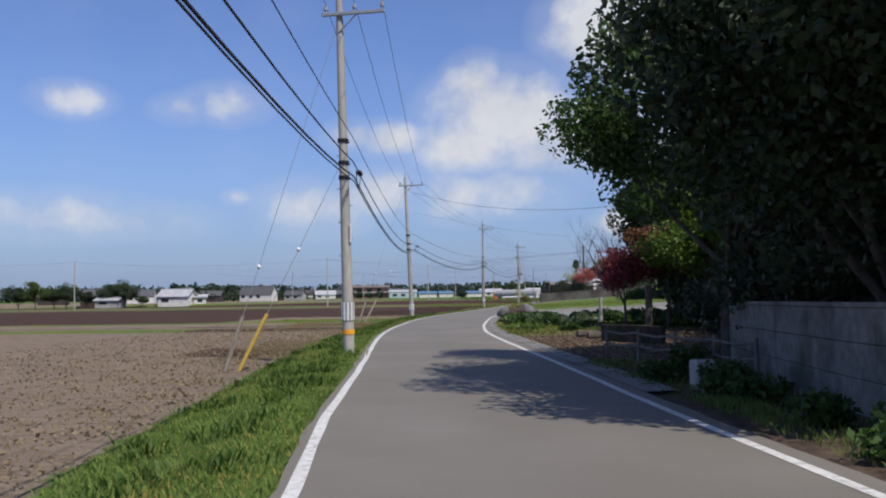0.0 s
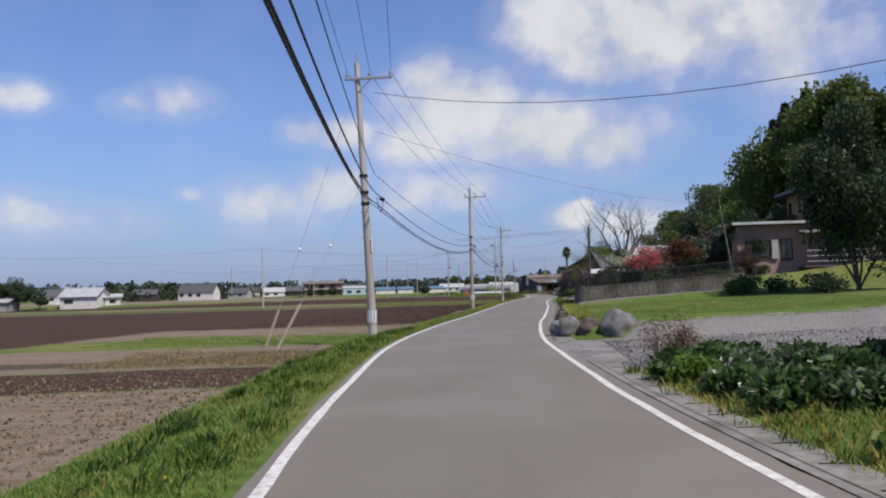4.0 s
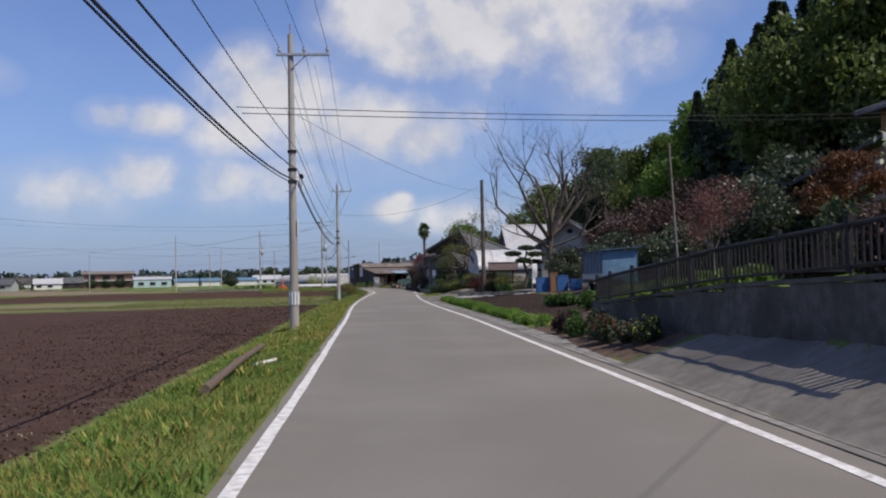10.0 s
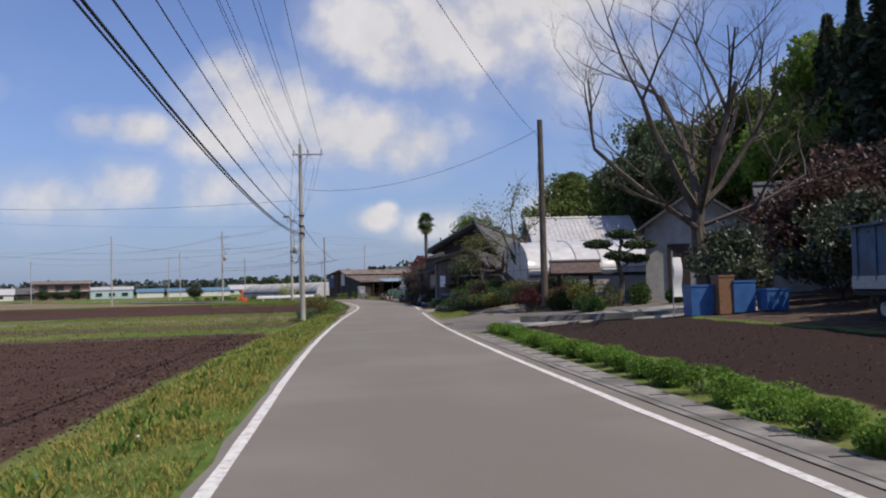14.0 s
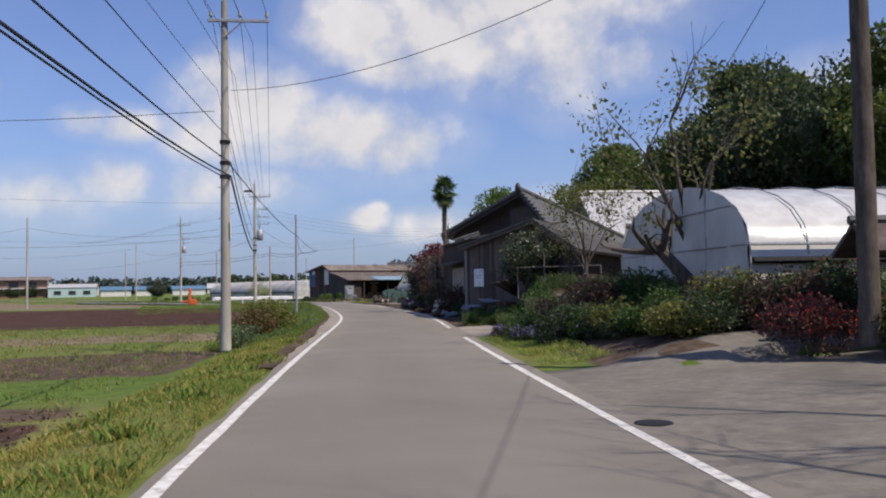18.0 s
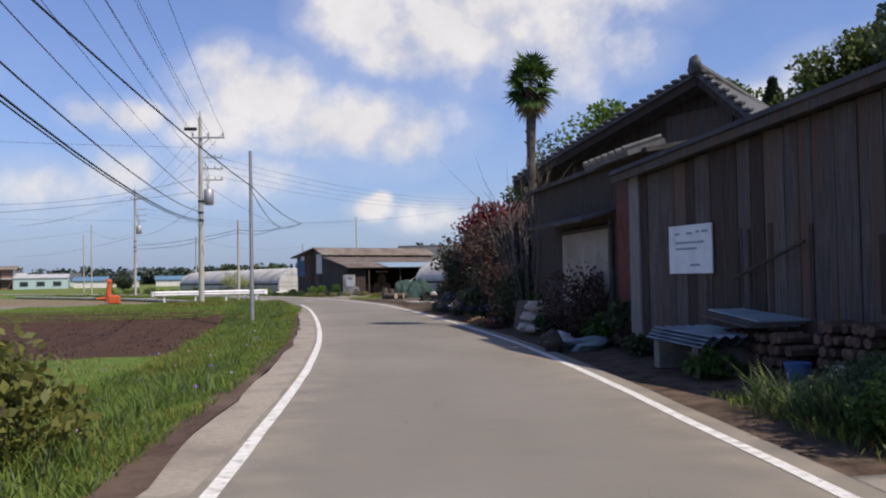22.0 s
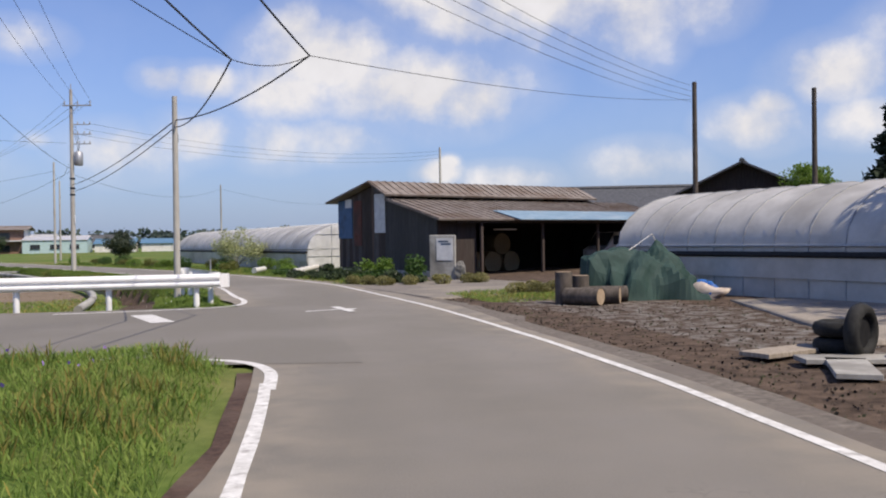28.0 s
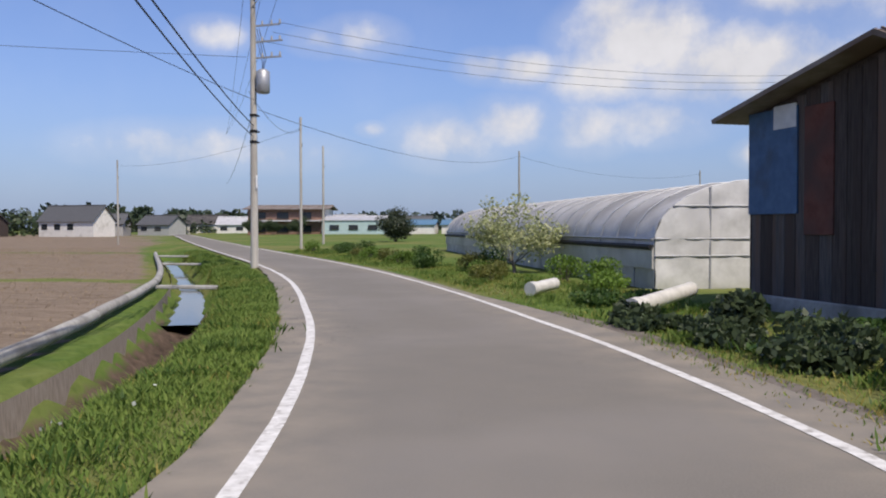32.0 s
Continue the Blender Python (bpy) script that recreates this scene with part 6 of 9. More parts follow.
low_roof = part("lower_roof", Geo().slab([(xp + 1.2, -0.35, 3.42), (W + 0.55, -0.35, 2.42), (W + 0.55, L + 2.6, 2.42), (xp + 1.2, L + 2.6, 3.42)], 0.07), roof_rust, shed)
g = Geo()
for k in range(38):
    yk = -0.3 + k * 0.4
    g.tube([(xp + 1.25, yk, 3.44), (W + 0.5, yk, 2.45)], 0.025, 4)
part("roof_rib", g, roof_rust, low_roof)
g = Geo()
for k in range(32):
    yk = -0.4 + k * 0.4
    g.tube([(xp + 0.05, yk, zp + 0.13), (xp + 1.45, yk, 3.63)], 0.025, 4)
    g.tube([(xp - 0.05, yk, zp + 0.13), (-0.48, yk, zl + 0.04)], 0.025, 4)
part("roof_rib", g, roof_rust, shed)
part("eave_strip", Geo().slab([(W - 0.9, 3.6, 2.84), (W + 0.95, 3.6, 2.4), (W + 0.95, L + 2.7, 2.4), (W - 0.9, L + 2.7, 2.84)], 0.03), sheet_eave, shed, "faded pale blue roof sheets")
x = 0.12
k = 0
while x < W - 0.1:
    w_ = rngb.uniform(0.24, 0.34)
    top = np.interp(x + w_ / 2, [0, xp, xp + 1.3, W], [zl, zp, 3.45, zr]) - 0.08
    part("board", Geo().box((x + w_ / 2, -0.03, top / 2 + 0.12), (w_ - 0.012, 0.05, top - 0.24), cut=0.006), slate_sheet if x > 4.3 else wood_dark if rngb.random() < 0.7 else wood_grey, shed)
    x += w_
part("blue_sheet", Geo().box((0.75, -0.075, 2.6), (1.35, 0.03, 1.8), cut=0.004), sheet_blue, shed, "blue painted metal sheet")
part("white_sheet", Geo().box((3.95, -0.08, 2.8), (0.9, 0.03, 1.75), cut=0.004), sheet_white, shed, "white patched sheet")
part("rusty_sheet", Geo().box((1.95, -0.07, 2.4), (0.7, 0.03, 2.1), cut=0.004), rust_red, shed, "rusty brown sheet")
part("white_patch", Geo().box((1.1, -0.085, 3.35), (0.6, 0.03, 0.4), cut=0.004), sheet_white, shed)
part("footing", Geo().box((W / 2, 0.0, 0.1), (W, 0.26, 0.36), cut=0.02), concrete, shed)
for yk in (2.0, 5.4, 8.8, L + 2.3):
    part("post", Geo().box((W + 0.3, yk, 1.2), (0.12, 0.12, 2.4), cut=0.01), wood_dark, shed)
part("beam", Geo().box((W + 0.3, L / 2 + 1.5, 2.32), (0.12, L + 1.6, 0.16)), wood_dark, shed)
part("lamp_bar", Geo().box((W - 1.2, 4.5, 2.0), (0.06, 1.3, 0.06)), rail_white, shed, "pale tube lamp under the roof")
slab_sign = thing("sign_slab", "grey upright slab with a pale notice beside the shed", "sign", Matrix.Translation((29.9, 215.6, 0)) @ pose(0, 0, 0, 0, 0, -30))
part("slab", Geo().box((0, 0, 0.85), (1.05, 0.12, 1.8), cut=0.02), concrete, slab_sign)
part("notice", Geo().box((0.1, -0.07, 1.2), (0.66, 0.02, 0.85), cut=0.004), sheet_white, slab_sign)
for k in range(2):
    part("lettering", Geo().box((0.05 + 0.1 * k, -0.084, 1.5 - 0.1 * k), (0.4, 0.004, 0.06)), sheet_blue, slab_sign)
part("leaning_stone", Geo().lump((0.75, -0.1, 0.3), (0.22, 0.14, 0.45), 4, 0.2), concrete_dark, slab_sign)

# second house roofs behind the yard
gable_house("house", "house with a dark roof behind the farm shed", local(39, 236, 0, -20), 12, 8, 0, 3.2, 4.8, plaster_grey, roof_tile, "x", 0.6)
gable_house("house", "house with a grey tiled gable behind the greenhouse", local(44.9, 228.2, 0, -35), 9, 9, 0, 3.4, 5.5, wood_dark, roof_tile, "y", 0.7)


# ---- greenhouses ----
def tunnel(name, label, m, width, length, h, skirt, film, end_frame=True, hoops=1.5, film_end=None, peak=2.0):
    """A film tunnel; m places the middle of its near end, its length runs along y."""
    t = thing(name, label, "greenhouse", m)
    film_end = film_end or film
    n = 12
    prof = [(-width / 2, 0.0), (-width / 2, skirt)]
    for k in range(1, n):
        a = math.pi * (1 - k / n)
        prof.append((width / 2 * math.cos(a), skirt + (h - skirt) * (1 - abs(math.cos(a)) ** peak) ** (1 / peak)))
    prof += [(width / 2, skirt), (width / 2, 0.0)]
    rows = int(length / 0.5)
    g = Geo()
    for i in range(rows + 1):
        y = length * i / rows
        dip = 0.035 * abs(math.sin(math.pi * y / hoops))
        for j, (x, z) in enumerate(prof):
            s = 1 - dip * (1 if 1 < j < len(prof) - 2 else 0)
            g.v.append((x * s, y, z if j < 2 or j > len(prof) - 3 else skirt + (z - skirt) * s))
    k = len(prof)
    for i in range(rows):
        for j in range(k - 1):
            a = i * k + j
            g.f.append((a, a + 1, a + k + 1, a + k))
    part("film", g, film, t, smooth=True)
    for y, out in ((0.0, -1), (length, 1)):
        g = Geo()
        nx_, nz_ = 30, 16
        for i in range(nx_ + 1):
            x = width * (i / nx_ - 0.5) * 0.998
            zt = skirt + (h - skirt) * max(0.0, 1 - abs(2 * x / width) ** peak) ** (1 / peak)
            for j in range(nz_ + 1):
                z = zt * j / nz_
                g.v.append((x, y + out * (0.02 + 0.1 * abs(noise.noise(Vector((x * 1.6, z * 1.9, y)))) * (0.2 < j < nz_ - 0.5)), z))
        for i in range(nx_):
            for j in range(nz_):
                a = i * (nz_ + 1) + j
                g.f.append((a, a + nz_ + 1, a + nz_ + 2, a + 1))
        part("end_film", g, film_end, t, smooth=True)
    for q in range(int(length / hoops) + 1):
        g = Geo().tube([(x * 1.003, q * hoops, z * 1.003) for x, z in prof], 0.016, 5)
        part("hoop", g, steel, t)
    for sx in (-1, 1):
        part("skirt_rail", Geo().tube([(sx * width / 2 * 1.02, 0, skirt), (sx * width / 2 * 1.02, length, skirt)], 0.035, 5), steel, t)
        part("side_curtain", Geo().box((sx * width / 2 * 1.015, length / 2, skirt * 0.62), (0.04, length, skirt * 0.42)), film_dusty, t)
        part("dark_band", Geo().tube([(sx * width / 2 * 1.03, k * length / 24, skirt * 0.84 + 0.04 * noise.noise(Vector((k, sx, 0)))) for k in range(25)], 0.07, 6), dark_metal, t, "rolled dark curtain")
    if end_frame:
        for x in (-width / 4, 0, width / 4):
            z = skirt + (h - skirt) * max(0.0, 1 - abs(2 * x / width) ** peak) ** (1 / peak)
            part("end_post", Geo().tube([(x, -0.03, 0), (x, -0.03, z)], 0.03, 6), steel, t)
        for z in (0.8, skirt, skirt + (h - skirt) * 0.55):
            hw = width / 2 * (1 if z <= skirt else (1 - ((z - skirt) / (h - skirt)) ** peak) ** (1 / peak))
            part("end_bar", Geo().tube([(-hw, -0.04, z), (hw, -0.04, z)], 0.025, 6), steel, t)
    return t


tunnel("greenhouse", "white film greenhouse with a rounded shiny roof", Matrix.Translation((23.75, 136.75, 0.2)) @ pose(0, 0, 0, 0, 0, -101), 8.4, 17, 3.5, 2.0, film_white, hoops=1.2, film_end=film_end_grey)
tunnel("greenhouse", "long grey film tunnel greenhouse beside the farm yard", Matrix.Translation((36.1, 207.6, 0)) @ pose(0, 0, 0, 0, 0, 180 + 14), 5.4, 23, 2.85, 1.3, film_dusty, hoops=1.0)
tunnel("greenhouse", "long dusty film tunnel greenhouse behind the shed", Matrix.Translation((28.0, 230.2, 0)) @ pose(0, 0, 0, 0, 0, 16.8), 5.4, 33, 2.6, 1.2, film_dusty, hoops=1.3, film_end=film_white)


# ---- walls, rocks and fences ----
def block_wall(name, label, pts, z0, h, mat, course=0.2, length=0.4, cap=True):
    """A wall of single blocks along plan points; z0 and h may vary from point to point."""
    t = thing(name, label, "wall", None, kind="structure")
    for (a, za, ha), (b, zb, hb) in zip(zip(pts, z0, h), list(zip(pts, z0, h))[1:]):
        a, b = Vector(a), Vector(b)
        run = (b - a).length
        ang = math.degrees(math.atan2((b - a).y, (b - a).x))
        n = max(1, round(run / length))
        for i in range(n):
            u = (i + 0.5) / n
            p = a.lerp(b, u)
            zb_, hh = za + (zb - za) * u, ha + (hb - ha) * u
            rows = max(1, round(hh / course))
            for r in range(rows):
                g = Geo().box((0, 0, 0), (run / n - 0.008, 0.15, hh / rows - 0.008), Matrix.Translation((p.x, p.y, zb_ + hh * (r + 0.5) / rows)) @ pose(0, 0, 0, 0, 0, ang), cut=0.006)
                part("block", g, mat, t)
        if cap:
            g = Geo()
            d = (b - a).normalized()
            n2 = Vector((d.y, -d.x)) * 0.1
            q = [(*(a - n2), za + ha + 0.06), (*(b - n2), zb + hb + 0.06), (*(b + n2), zb + hb + 0.06), (*(a + n2), za + ha + 0.06)]
            part("coping", g.slab(q, 0.06), mat, t)
    return t


# concrete darkened to paint the shade on both driveway walls; blotches are stains
concrete_shaded = surf("shade_darkened_concrete", (0.07, 0.067, 0.062), (0.13, 0.125, 0.115), 5, 0.95, 0.2, c3=(0.045, 0.043, 0.038), scale2=0.7)
block_wall("block_wall", "old grey concrete block wall under the trees", [(6.6, 13.2), (5.9, 6.5), (5.6, 0.5)], [0.0, 0.0, 0.0], [1.25, 1.3, 1.35], concrete_dark, 0.4, 0.8)
block_wall("block_wall", "grey block wall climbing beside the driveway", [(9.3, 72.35), (14.2, 74.9), (20.5, 78.2)], [0.6, 0.85, 1.2], [0.8, 0.8, 0.85], concrete_shaded, 0.2, 0.4)
block_wall("retaining_wall", "dark concrete retaining wall along the road under a railing", [(9.25, 72.3), (10.35, 78.5), (11.55, 85.0), (11.85, 86.6)], [0.5, 0.35, 0.0, 0.0], [0.9, 0.85, 0.8, 0.72], concrete_shaded, 0.95, 2.1)
block_wall("stone_wall", "low wall of old grey stone blocks", [(22.9, 144.5), (24.5, 144.4), (26.3, 144.2)], [0.05, 0.1, 0.15], [1.0, 1.08, 1.1], stone_old, 0.27, 0.62, cap=False)
block_wall("brick_wall", "low dark brick wall under the trees", [(5.75, 23.0), (6.35, 21.7), (7.0, 20.4)], [0.0, 0.0, 0.0], [0.46, 0.48, 0.48], stone_brown, 0.12, 0.3)
block_wall("kerb_wall", "low concrete edge of the farm path", [(17.6, 119.7), (21.5, 117.6), (24.5, 115.4)], [0.25, 0.35, 0.4], [0.2, 0.2, 0.2], concrete_dark, 0.2, 0.9, cap=False)

def litter(name, label, xa, xb, ya, yb, n, size, mats, seed):
    rng = np.random.default_rng(seed)
    x, y = rng.uniform(xa, xb, n), rng.uniform(ya, yb, n)
    ok = road_d(x, y)[0] > 2.75
    x, y = x[ok], y[ok]
    me = quads(name, leaf_quads(rng, np.stack([x, y, height(x, y) + 0.015], 1), size, 0.85, 1.5), mats)
    me.polygons.foreach_set("material_index", rng.integers(0, len(mats), len(x)).astype(np.int32))
    tagged(new(name, me), label, "litter", kind="stuff")


litter("leaf_litter", "brown leaf litter and straw under the trees", 3.0, 11.0, 12.0, 30.5, 24000, 0.045, [straw_mat, leaf_rust, straw_mat, leaf_maroon], 17)
rr = random.Random(11)
rocks = [(4.8, 52.8, 0.2, 0.36, 0.3, 0.66, stone), (5.38, 52.38, 0.2, 0.36, 0.32, 0.62, stone_red), (6.1, 51.85, 0.26, 0.55, 0.4, 0.86, stone), (6.75, 51.7, 0.1, 0.34, 0.3, 0.5, stone), (4.6, 53.6, 0.3, 0.3, 0.32, 0.55, stone), (5.3, 53.1, 0.36, 0.4, 0.3, 0.5, stone_red)]
for x, y, z, rx, ry, h, mt in rocks:
    solid("boulder", Geo().lump((x, y, h * 0.36), (rx, ry, h * 0.6), rr.random() * 9, 0.17, 26, 18), mt, "large blocky grey boulder at the lawn corner" if mt is stone else "reddish brown boulder at the lawn corner", "boulder", group="boulders", smooth=True)
y = 53.6
while y < 70.3:
    s = rr.uniform(0.18, 0.34)
    for z, q in ((0.1, 0.0), (0.28, 0.08), (0.44, 0.18)):
        p = beside(y + q * 1.5, HALF[0] + 0.98 + q + rr.uniform(-0.07, 0.07))
        k = s * rr.uniform(0.8, 1.15)
        if z < 0.5 or (y < 69.7 and rr.random() < 0.85):
            solid("wall_stone", Geo().lump((p.x, p.y, z), (k * 0.55, k, rr.uniform(0.14, 0.2)), rr.random() * 20, 0.42, 9, 6), stone_brown if rr.random() < 0.6 else stone_red, "dark mossy stone edging the raised lawn", "stone", group="stones edging the lawn")
    y += s * 1.12


def iron_fence(pts, zs, h, label):
    t = thing("iron_fence", label, "fence", None)
    for (a, za), (b, zb) in zip(zip(pts, zs), list(zip(pts, zs))[1:]):
        a, b = Vector((*a, za)), Vector((*b, zb))
        n = max(2, int((b - a).length / 0.14))
        part("rail", Geo().tube([a + Vector((0, 0, 0.08)), b + Vector((0, 0, 0.08))], 0.025, 6), dark_metal, t)
        part("rail", Geo().tube([a + Vector((0, 0, h)), b + Vector((0, 0, h))], 0.03, 6), dark_metal, t)
        for k in range(n):
            p = a.lerp(b, k / n)
            big = k % 12 == 0
            part("post" if big else "baluster", Geo().box(p + Vector((0, 0, h / 2 + (0.05 if big else 0.04))), (0.06 if big else 0.025, 0.06 if big else 0.025, h + (0.1 if big else -0.04))), dark_metal, t)
    return t


iron_fence([(11.82, 86.4), (11.5, 85.0), (10.35, 78.5), (9.35, 72.9)], [0.78, 0.86, 1.27, 1.48], 0.55, "black iron railing on top of the retaining wall")
iron_fence([(9.6, 72.75), (14.3, 75.2), (20.5, 78.5)], [1.42, 1.66, 2.1], 0.72, "black iron railing along the driveway wall")

fence = thing("rail_fence", "old grey wooden rail fence in the shade", "fence", None)
fp = [(4.6, 16.1), (5.0, 14.6), (5.4, 13.1), (5.75, 11.7), (6.05, 10.4)]
for k, (x, y) in enumerate(fp):
    part("post", Geo().tube([(x, y, -0.2), (x, y, 0.72)], [0.045, 0.038], 7), bark_grey, fence)
for z in (0.35, 0.62):
    for a, b in zip(fp[:-1], fp[1:]):
        part("rail", Geo().tube([(*a, z), ((a[0] + b[0]) / 2, (a[1] + b[1]) / 2, z - 0.04), (*b, z + 0.02)], 0.026, 6), bark_grey, fence)
solid("stone_block", Geo().box((4.95, 9.6, 0.2), (0.42, 0.4, 0.46), cut=0.03), concrete, "small grey concrete block by the road", "block")
for x, y, r, h in ((7.68, 34.2, 0.085, 1.3), (8.3, 27.8, 0.14, 1.75)):
    solid("garden_post", Geo().tube([(x, y, -0.2), (x + 0.03, y, h)], [r, r * 0.9], 10), concrete if r < 0.1 else bark, "upright concrete garden post" if r < 0.1 else "thick dark wooden post", "post")
for x, y, a in ((5.7, 25.6, 8), (5.85, 24.3, 4)):
    g = Geo().tube([(-0.36, 0, 0.11), (0.36, 0, 0.11)], [0.13, 0.12], 10)
    o = solid("log", g, bark, "dark log lying at the roadside", "log", group="roadside logs")
    o.matrix_world = pose(x, y, 0.0, 0, 0, a)


# ---- trees ----
def limb(g, rng, p, d, length, r, depth, bend=0.35, tips=None, split=(2, 3), keep=0.72, rise=0.1):
    """A limb and its side limbs."""
    pts, rad = [Vector(p)], [r]
    n = 4
    d = Vector(d).normalized()
    for k in range(n):
        d = (d + Vector((rng.uniform(-bend, bend), rng.uniform(-bend, bend), rng.uniform(-bend, bend) * 0.6 + rise)) * 0.45).normalized()
        pts.append(pts[-1] + d * length / n)
        rad.append(r * (1 - 0.55 * (k + 1) / n))
    g.tube(pts, rad, 6 if r > 0.03 else 4, caps=False)
    if tips is not None:
        tips.append(pts[-1])
        if depth <= 1:
            tips.append(pts[2])
    if depth > 0:
        for k in range(rng.randint(*split)):
            i = rng.choice((2, 3, 4, 4))
            a = d.orthogonal().normalized()
            a.rotate(Matrix.Rotation(rng.uniform(0, 6.28), 3, d))
            nd = (d + a * rng.uniform(0.5, 1.0)).normalized()
            limb(g, rng, pts[i], nd, length * keep * rng.uniform(0.75, 1.1), rad[i] * 0.72, depth - 1, bend, tips, split, keep, rise)


TREES = {}


def broad_tree(key, seed, h, spread, leaf, size, count, trunk_mat=bark, base=0.3, clump=0.3):
    rng = random.Random(seed)
    nr = np.random.default_rng(seed)
    g, tips = Geo(), []
    fork = h * base
    g.tube([(0, 0, -0.3), (0.02 * h * rng.uniform(-1, 1), 0, fork * 0.5), (0, 0, fork)], [0.034 * h ** 0.9, 0.026 * h ** 0.9, 0.022 * h ** 0.9], 9)
    for k in range(5):
        a = k * 1.257 + rng.uniform(-0.4, 0.4)
        limb(g, rng, (0, 0, fork * rng.uniform(0.75, 1.0)), (math.cos(a) * spread / h * 1.3, math.sin(a) * spread / h * 1.3, rng.uniform(0.5, 1.0)), h * 0.36, 0.012 * h ** 0.9, 2, 0.35, tips)
    limb(g, rng, (0, 0, fork), (0, 0, 1), h * 0.45, 0.015 * h ** 0.9, 2, 0.25, tips)
    cl = []
    for p in tips:
        r = clump * spread * rng.uniform(0.6, 1.15)
        cl.append((p.x, p.y, min(p.z, h - r * 0.5), r, r, r * 0.75))
    per = max(8, int(count / len(cl)))
    pts = clump_points(nr, cl, per)
    TREES[key] = (mesh_of("trunk", g, trunk_mat, True), quads("crown", leaf_quads(nr, pts, size), [leaf]))


def conifer(key, seed, h, r, leaf, count):
    nr = np.random.default_rng(seed)
    g = Geo().tube([(0, 0, -0.3), (0, 0, h * 0.5), (0, 0, h * 0.98)], [0.02 * h, 0.013 * h, 0.02], 8)
    u = nr.random(count) ** 0.75
    z = h * (0.06 + 0.94 * u)
    lobe = 1 + 0.25 * np.sin(u * 34 + seed) + 0.2 * nr.normal(size=count)
    ang = nr.random(count) * 6.283
    arm = 0.75 + 0.25 * np.cos(ang * 5 + np.floor(u * 14) * 2.1)
    rad = r * np.clip(1 - u, 0.02, 1) ** 0.72 * lobe * arm * (0.45 + 0.55 * nr.random(count) ** 0.5)
    pts = np.stack([np.cos(ang) * rad, np.sin(ang) * rad, z - rad * 0.22], 1)
    TREES[key] = (mesh_of("trunk", g, bark, True), quads("crown", leaf_quads(nr, pts, 0.021 * h, 0.45, 2.0), [leaf]))


def plant(key, name, label, x, y, s=1.0, turn=0.0, z=None, group="", sz=None):
    z = ground_z(x, y) - 0.05 if z is None else z
    t = thing(name, label, "tree", Matrix.Translation((x, y, z)) @ pose(0, 0, 0, 0, 0, turn) @ Matrix.Diagonal((s, s, sz or s, 1)), group)
    tr, cr = TREES[key]
    a = new("trunk", tr)
    b = new("crown", cr)
    a.parent = b.parent = t
    return t


broad_tree("spring", 1, 9.0, 3.6, leaf_spring, 0.17, 22000, base=0.2, clump=0.3)
broad_tree("spring2", 2, 10.0, 4.0, leaf_hill, 0.18, 24000, base=0.2, clump=0.3)
broad_tree("dark", 3, 10.0, 3.8, leaf_dark, 0.18, 24000, base=0.16, clump=0.32)
broad_tree("near_green", 4, 10.5, 4.6, leaf_green, 0.12, 60000, base=0.28, clump=0.26)
broad_tree("near_dark", 5, 11.0, 4.2, leaf_dark, 0.17, 55000, base=0.1, clump=0.36)
broad_tree("grove", 5, 11.0, 4.2, leaf_dark, 0.12, 120000, base=0.1, clump=0.4)
broad_tree("red", 6, 4.6, 1.9, leaf_red, 0.13, 6500, base=0.35, clump=0.32)
broad_tree("rust", 7, 5.0, 2.0, leaf_rust, 0.13, 6500, base=0.35, clump=0.3)
broad_tree("coral", 8, 3.6, 1.9, petal_pink, 0.13, 2300, base=0.22, clump=0.26)
broad_tree("dogwood", 9, 3.8, 1.2, petal_dogwood, 0.12, 420, base=0.3, clump=0.3)
broad_tree("weeping", 10, 5.0, 2.4, leaf_plum, 0.09, 4600, bark_grey, base=0.25, clump=0.3)
broad_tree("camellia", 11, 3.6, 1.7, leaf_glossy, 0.12, 9500, base=0.08, clump=0.42)
broad_tree("maroon", 12, 5.0, 2.2, leaf_maroon, 0.12, 13000, base=0.06, clump=0.42)
broad_tree("persimmon", 13, 4.6, 1.7, leaf_olive, 0.075, 2300, bark, base=0.34, clump=0.34)
broad_tree("blossom", 15, 2.6, 1.6, leaf_blossom, 0.08, 4200, bark_grey, base=0.12, clump=0.3)
conifer("cedar", 21, 14.0, 3.0, leaf_conifer, 20000)
conifer("cedar2", 22, 12.0, 2.7, leaf_conifer, 18000)
conifer("cedar3", 23, 15.0, 2.6, leaf_conifer, 20000)

# the dark grove at the start
plant("near_green", "tree", "leafy green roadside tree leaning over the road", 6.7, 13.6, 0.75, 20, 0.0)
for x, y, s, a in ((7.4, 8.0, 0.88, 0), (9.8, 12.6, 0.88, 80), (11.5, 3.0, 1.0, 200), (15.8, 13.2, 1.1, 140), (13.0, 9.0, 1.2, 250), (14.5, 20.5, 0.8, 310), (14.5, -4.0, 1.1, 20)):
    plant("grove" if x < 9 else "near_green" if x < 10 else "near_dark", "tree", "dense dark evergreen tree behind the block wall", x, y, s, a, 0.0, "evergreens of the dark grove")
for x, y, s in ((8.6, 15.4, 1.0), (9.9, 20.4, 0.8), (11.6, 26.0, 0.8), (7.4, 12.0, 0.8), (11.5, 17.5, 1.3), (11.0, 30.0, 0.95), (12.8, 31.5, 1.0), (14.8, 30.5, 1.1), (13.5, 23.5, 1.3), (13.5, 28.5, 1.1), (7.2, 14.6, 0.6)):
    plant("camellia", "shrub", "dense dark evergreen undergrowth below the trees", x, y, s, x * 50, 0.0, "undergrowth of the grove")
plant("dark", "tree", "dark leafy tree in the grove", 16.2, 24.5, 0.95, 30, 0.1)
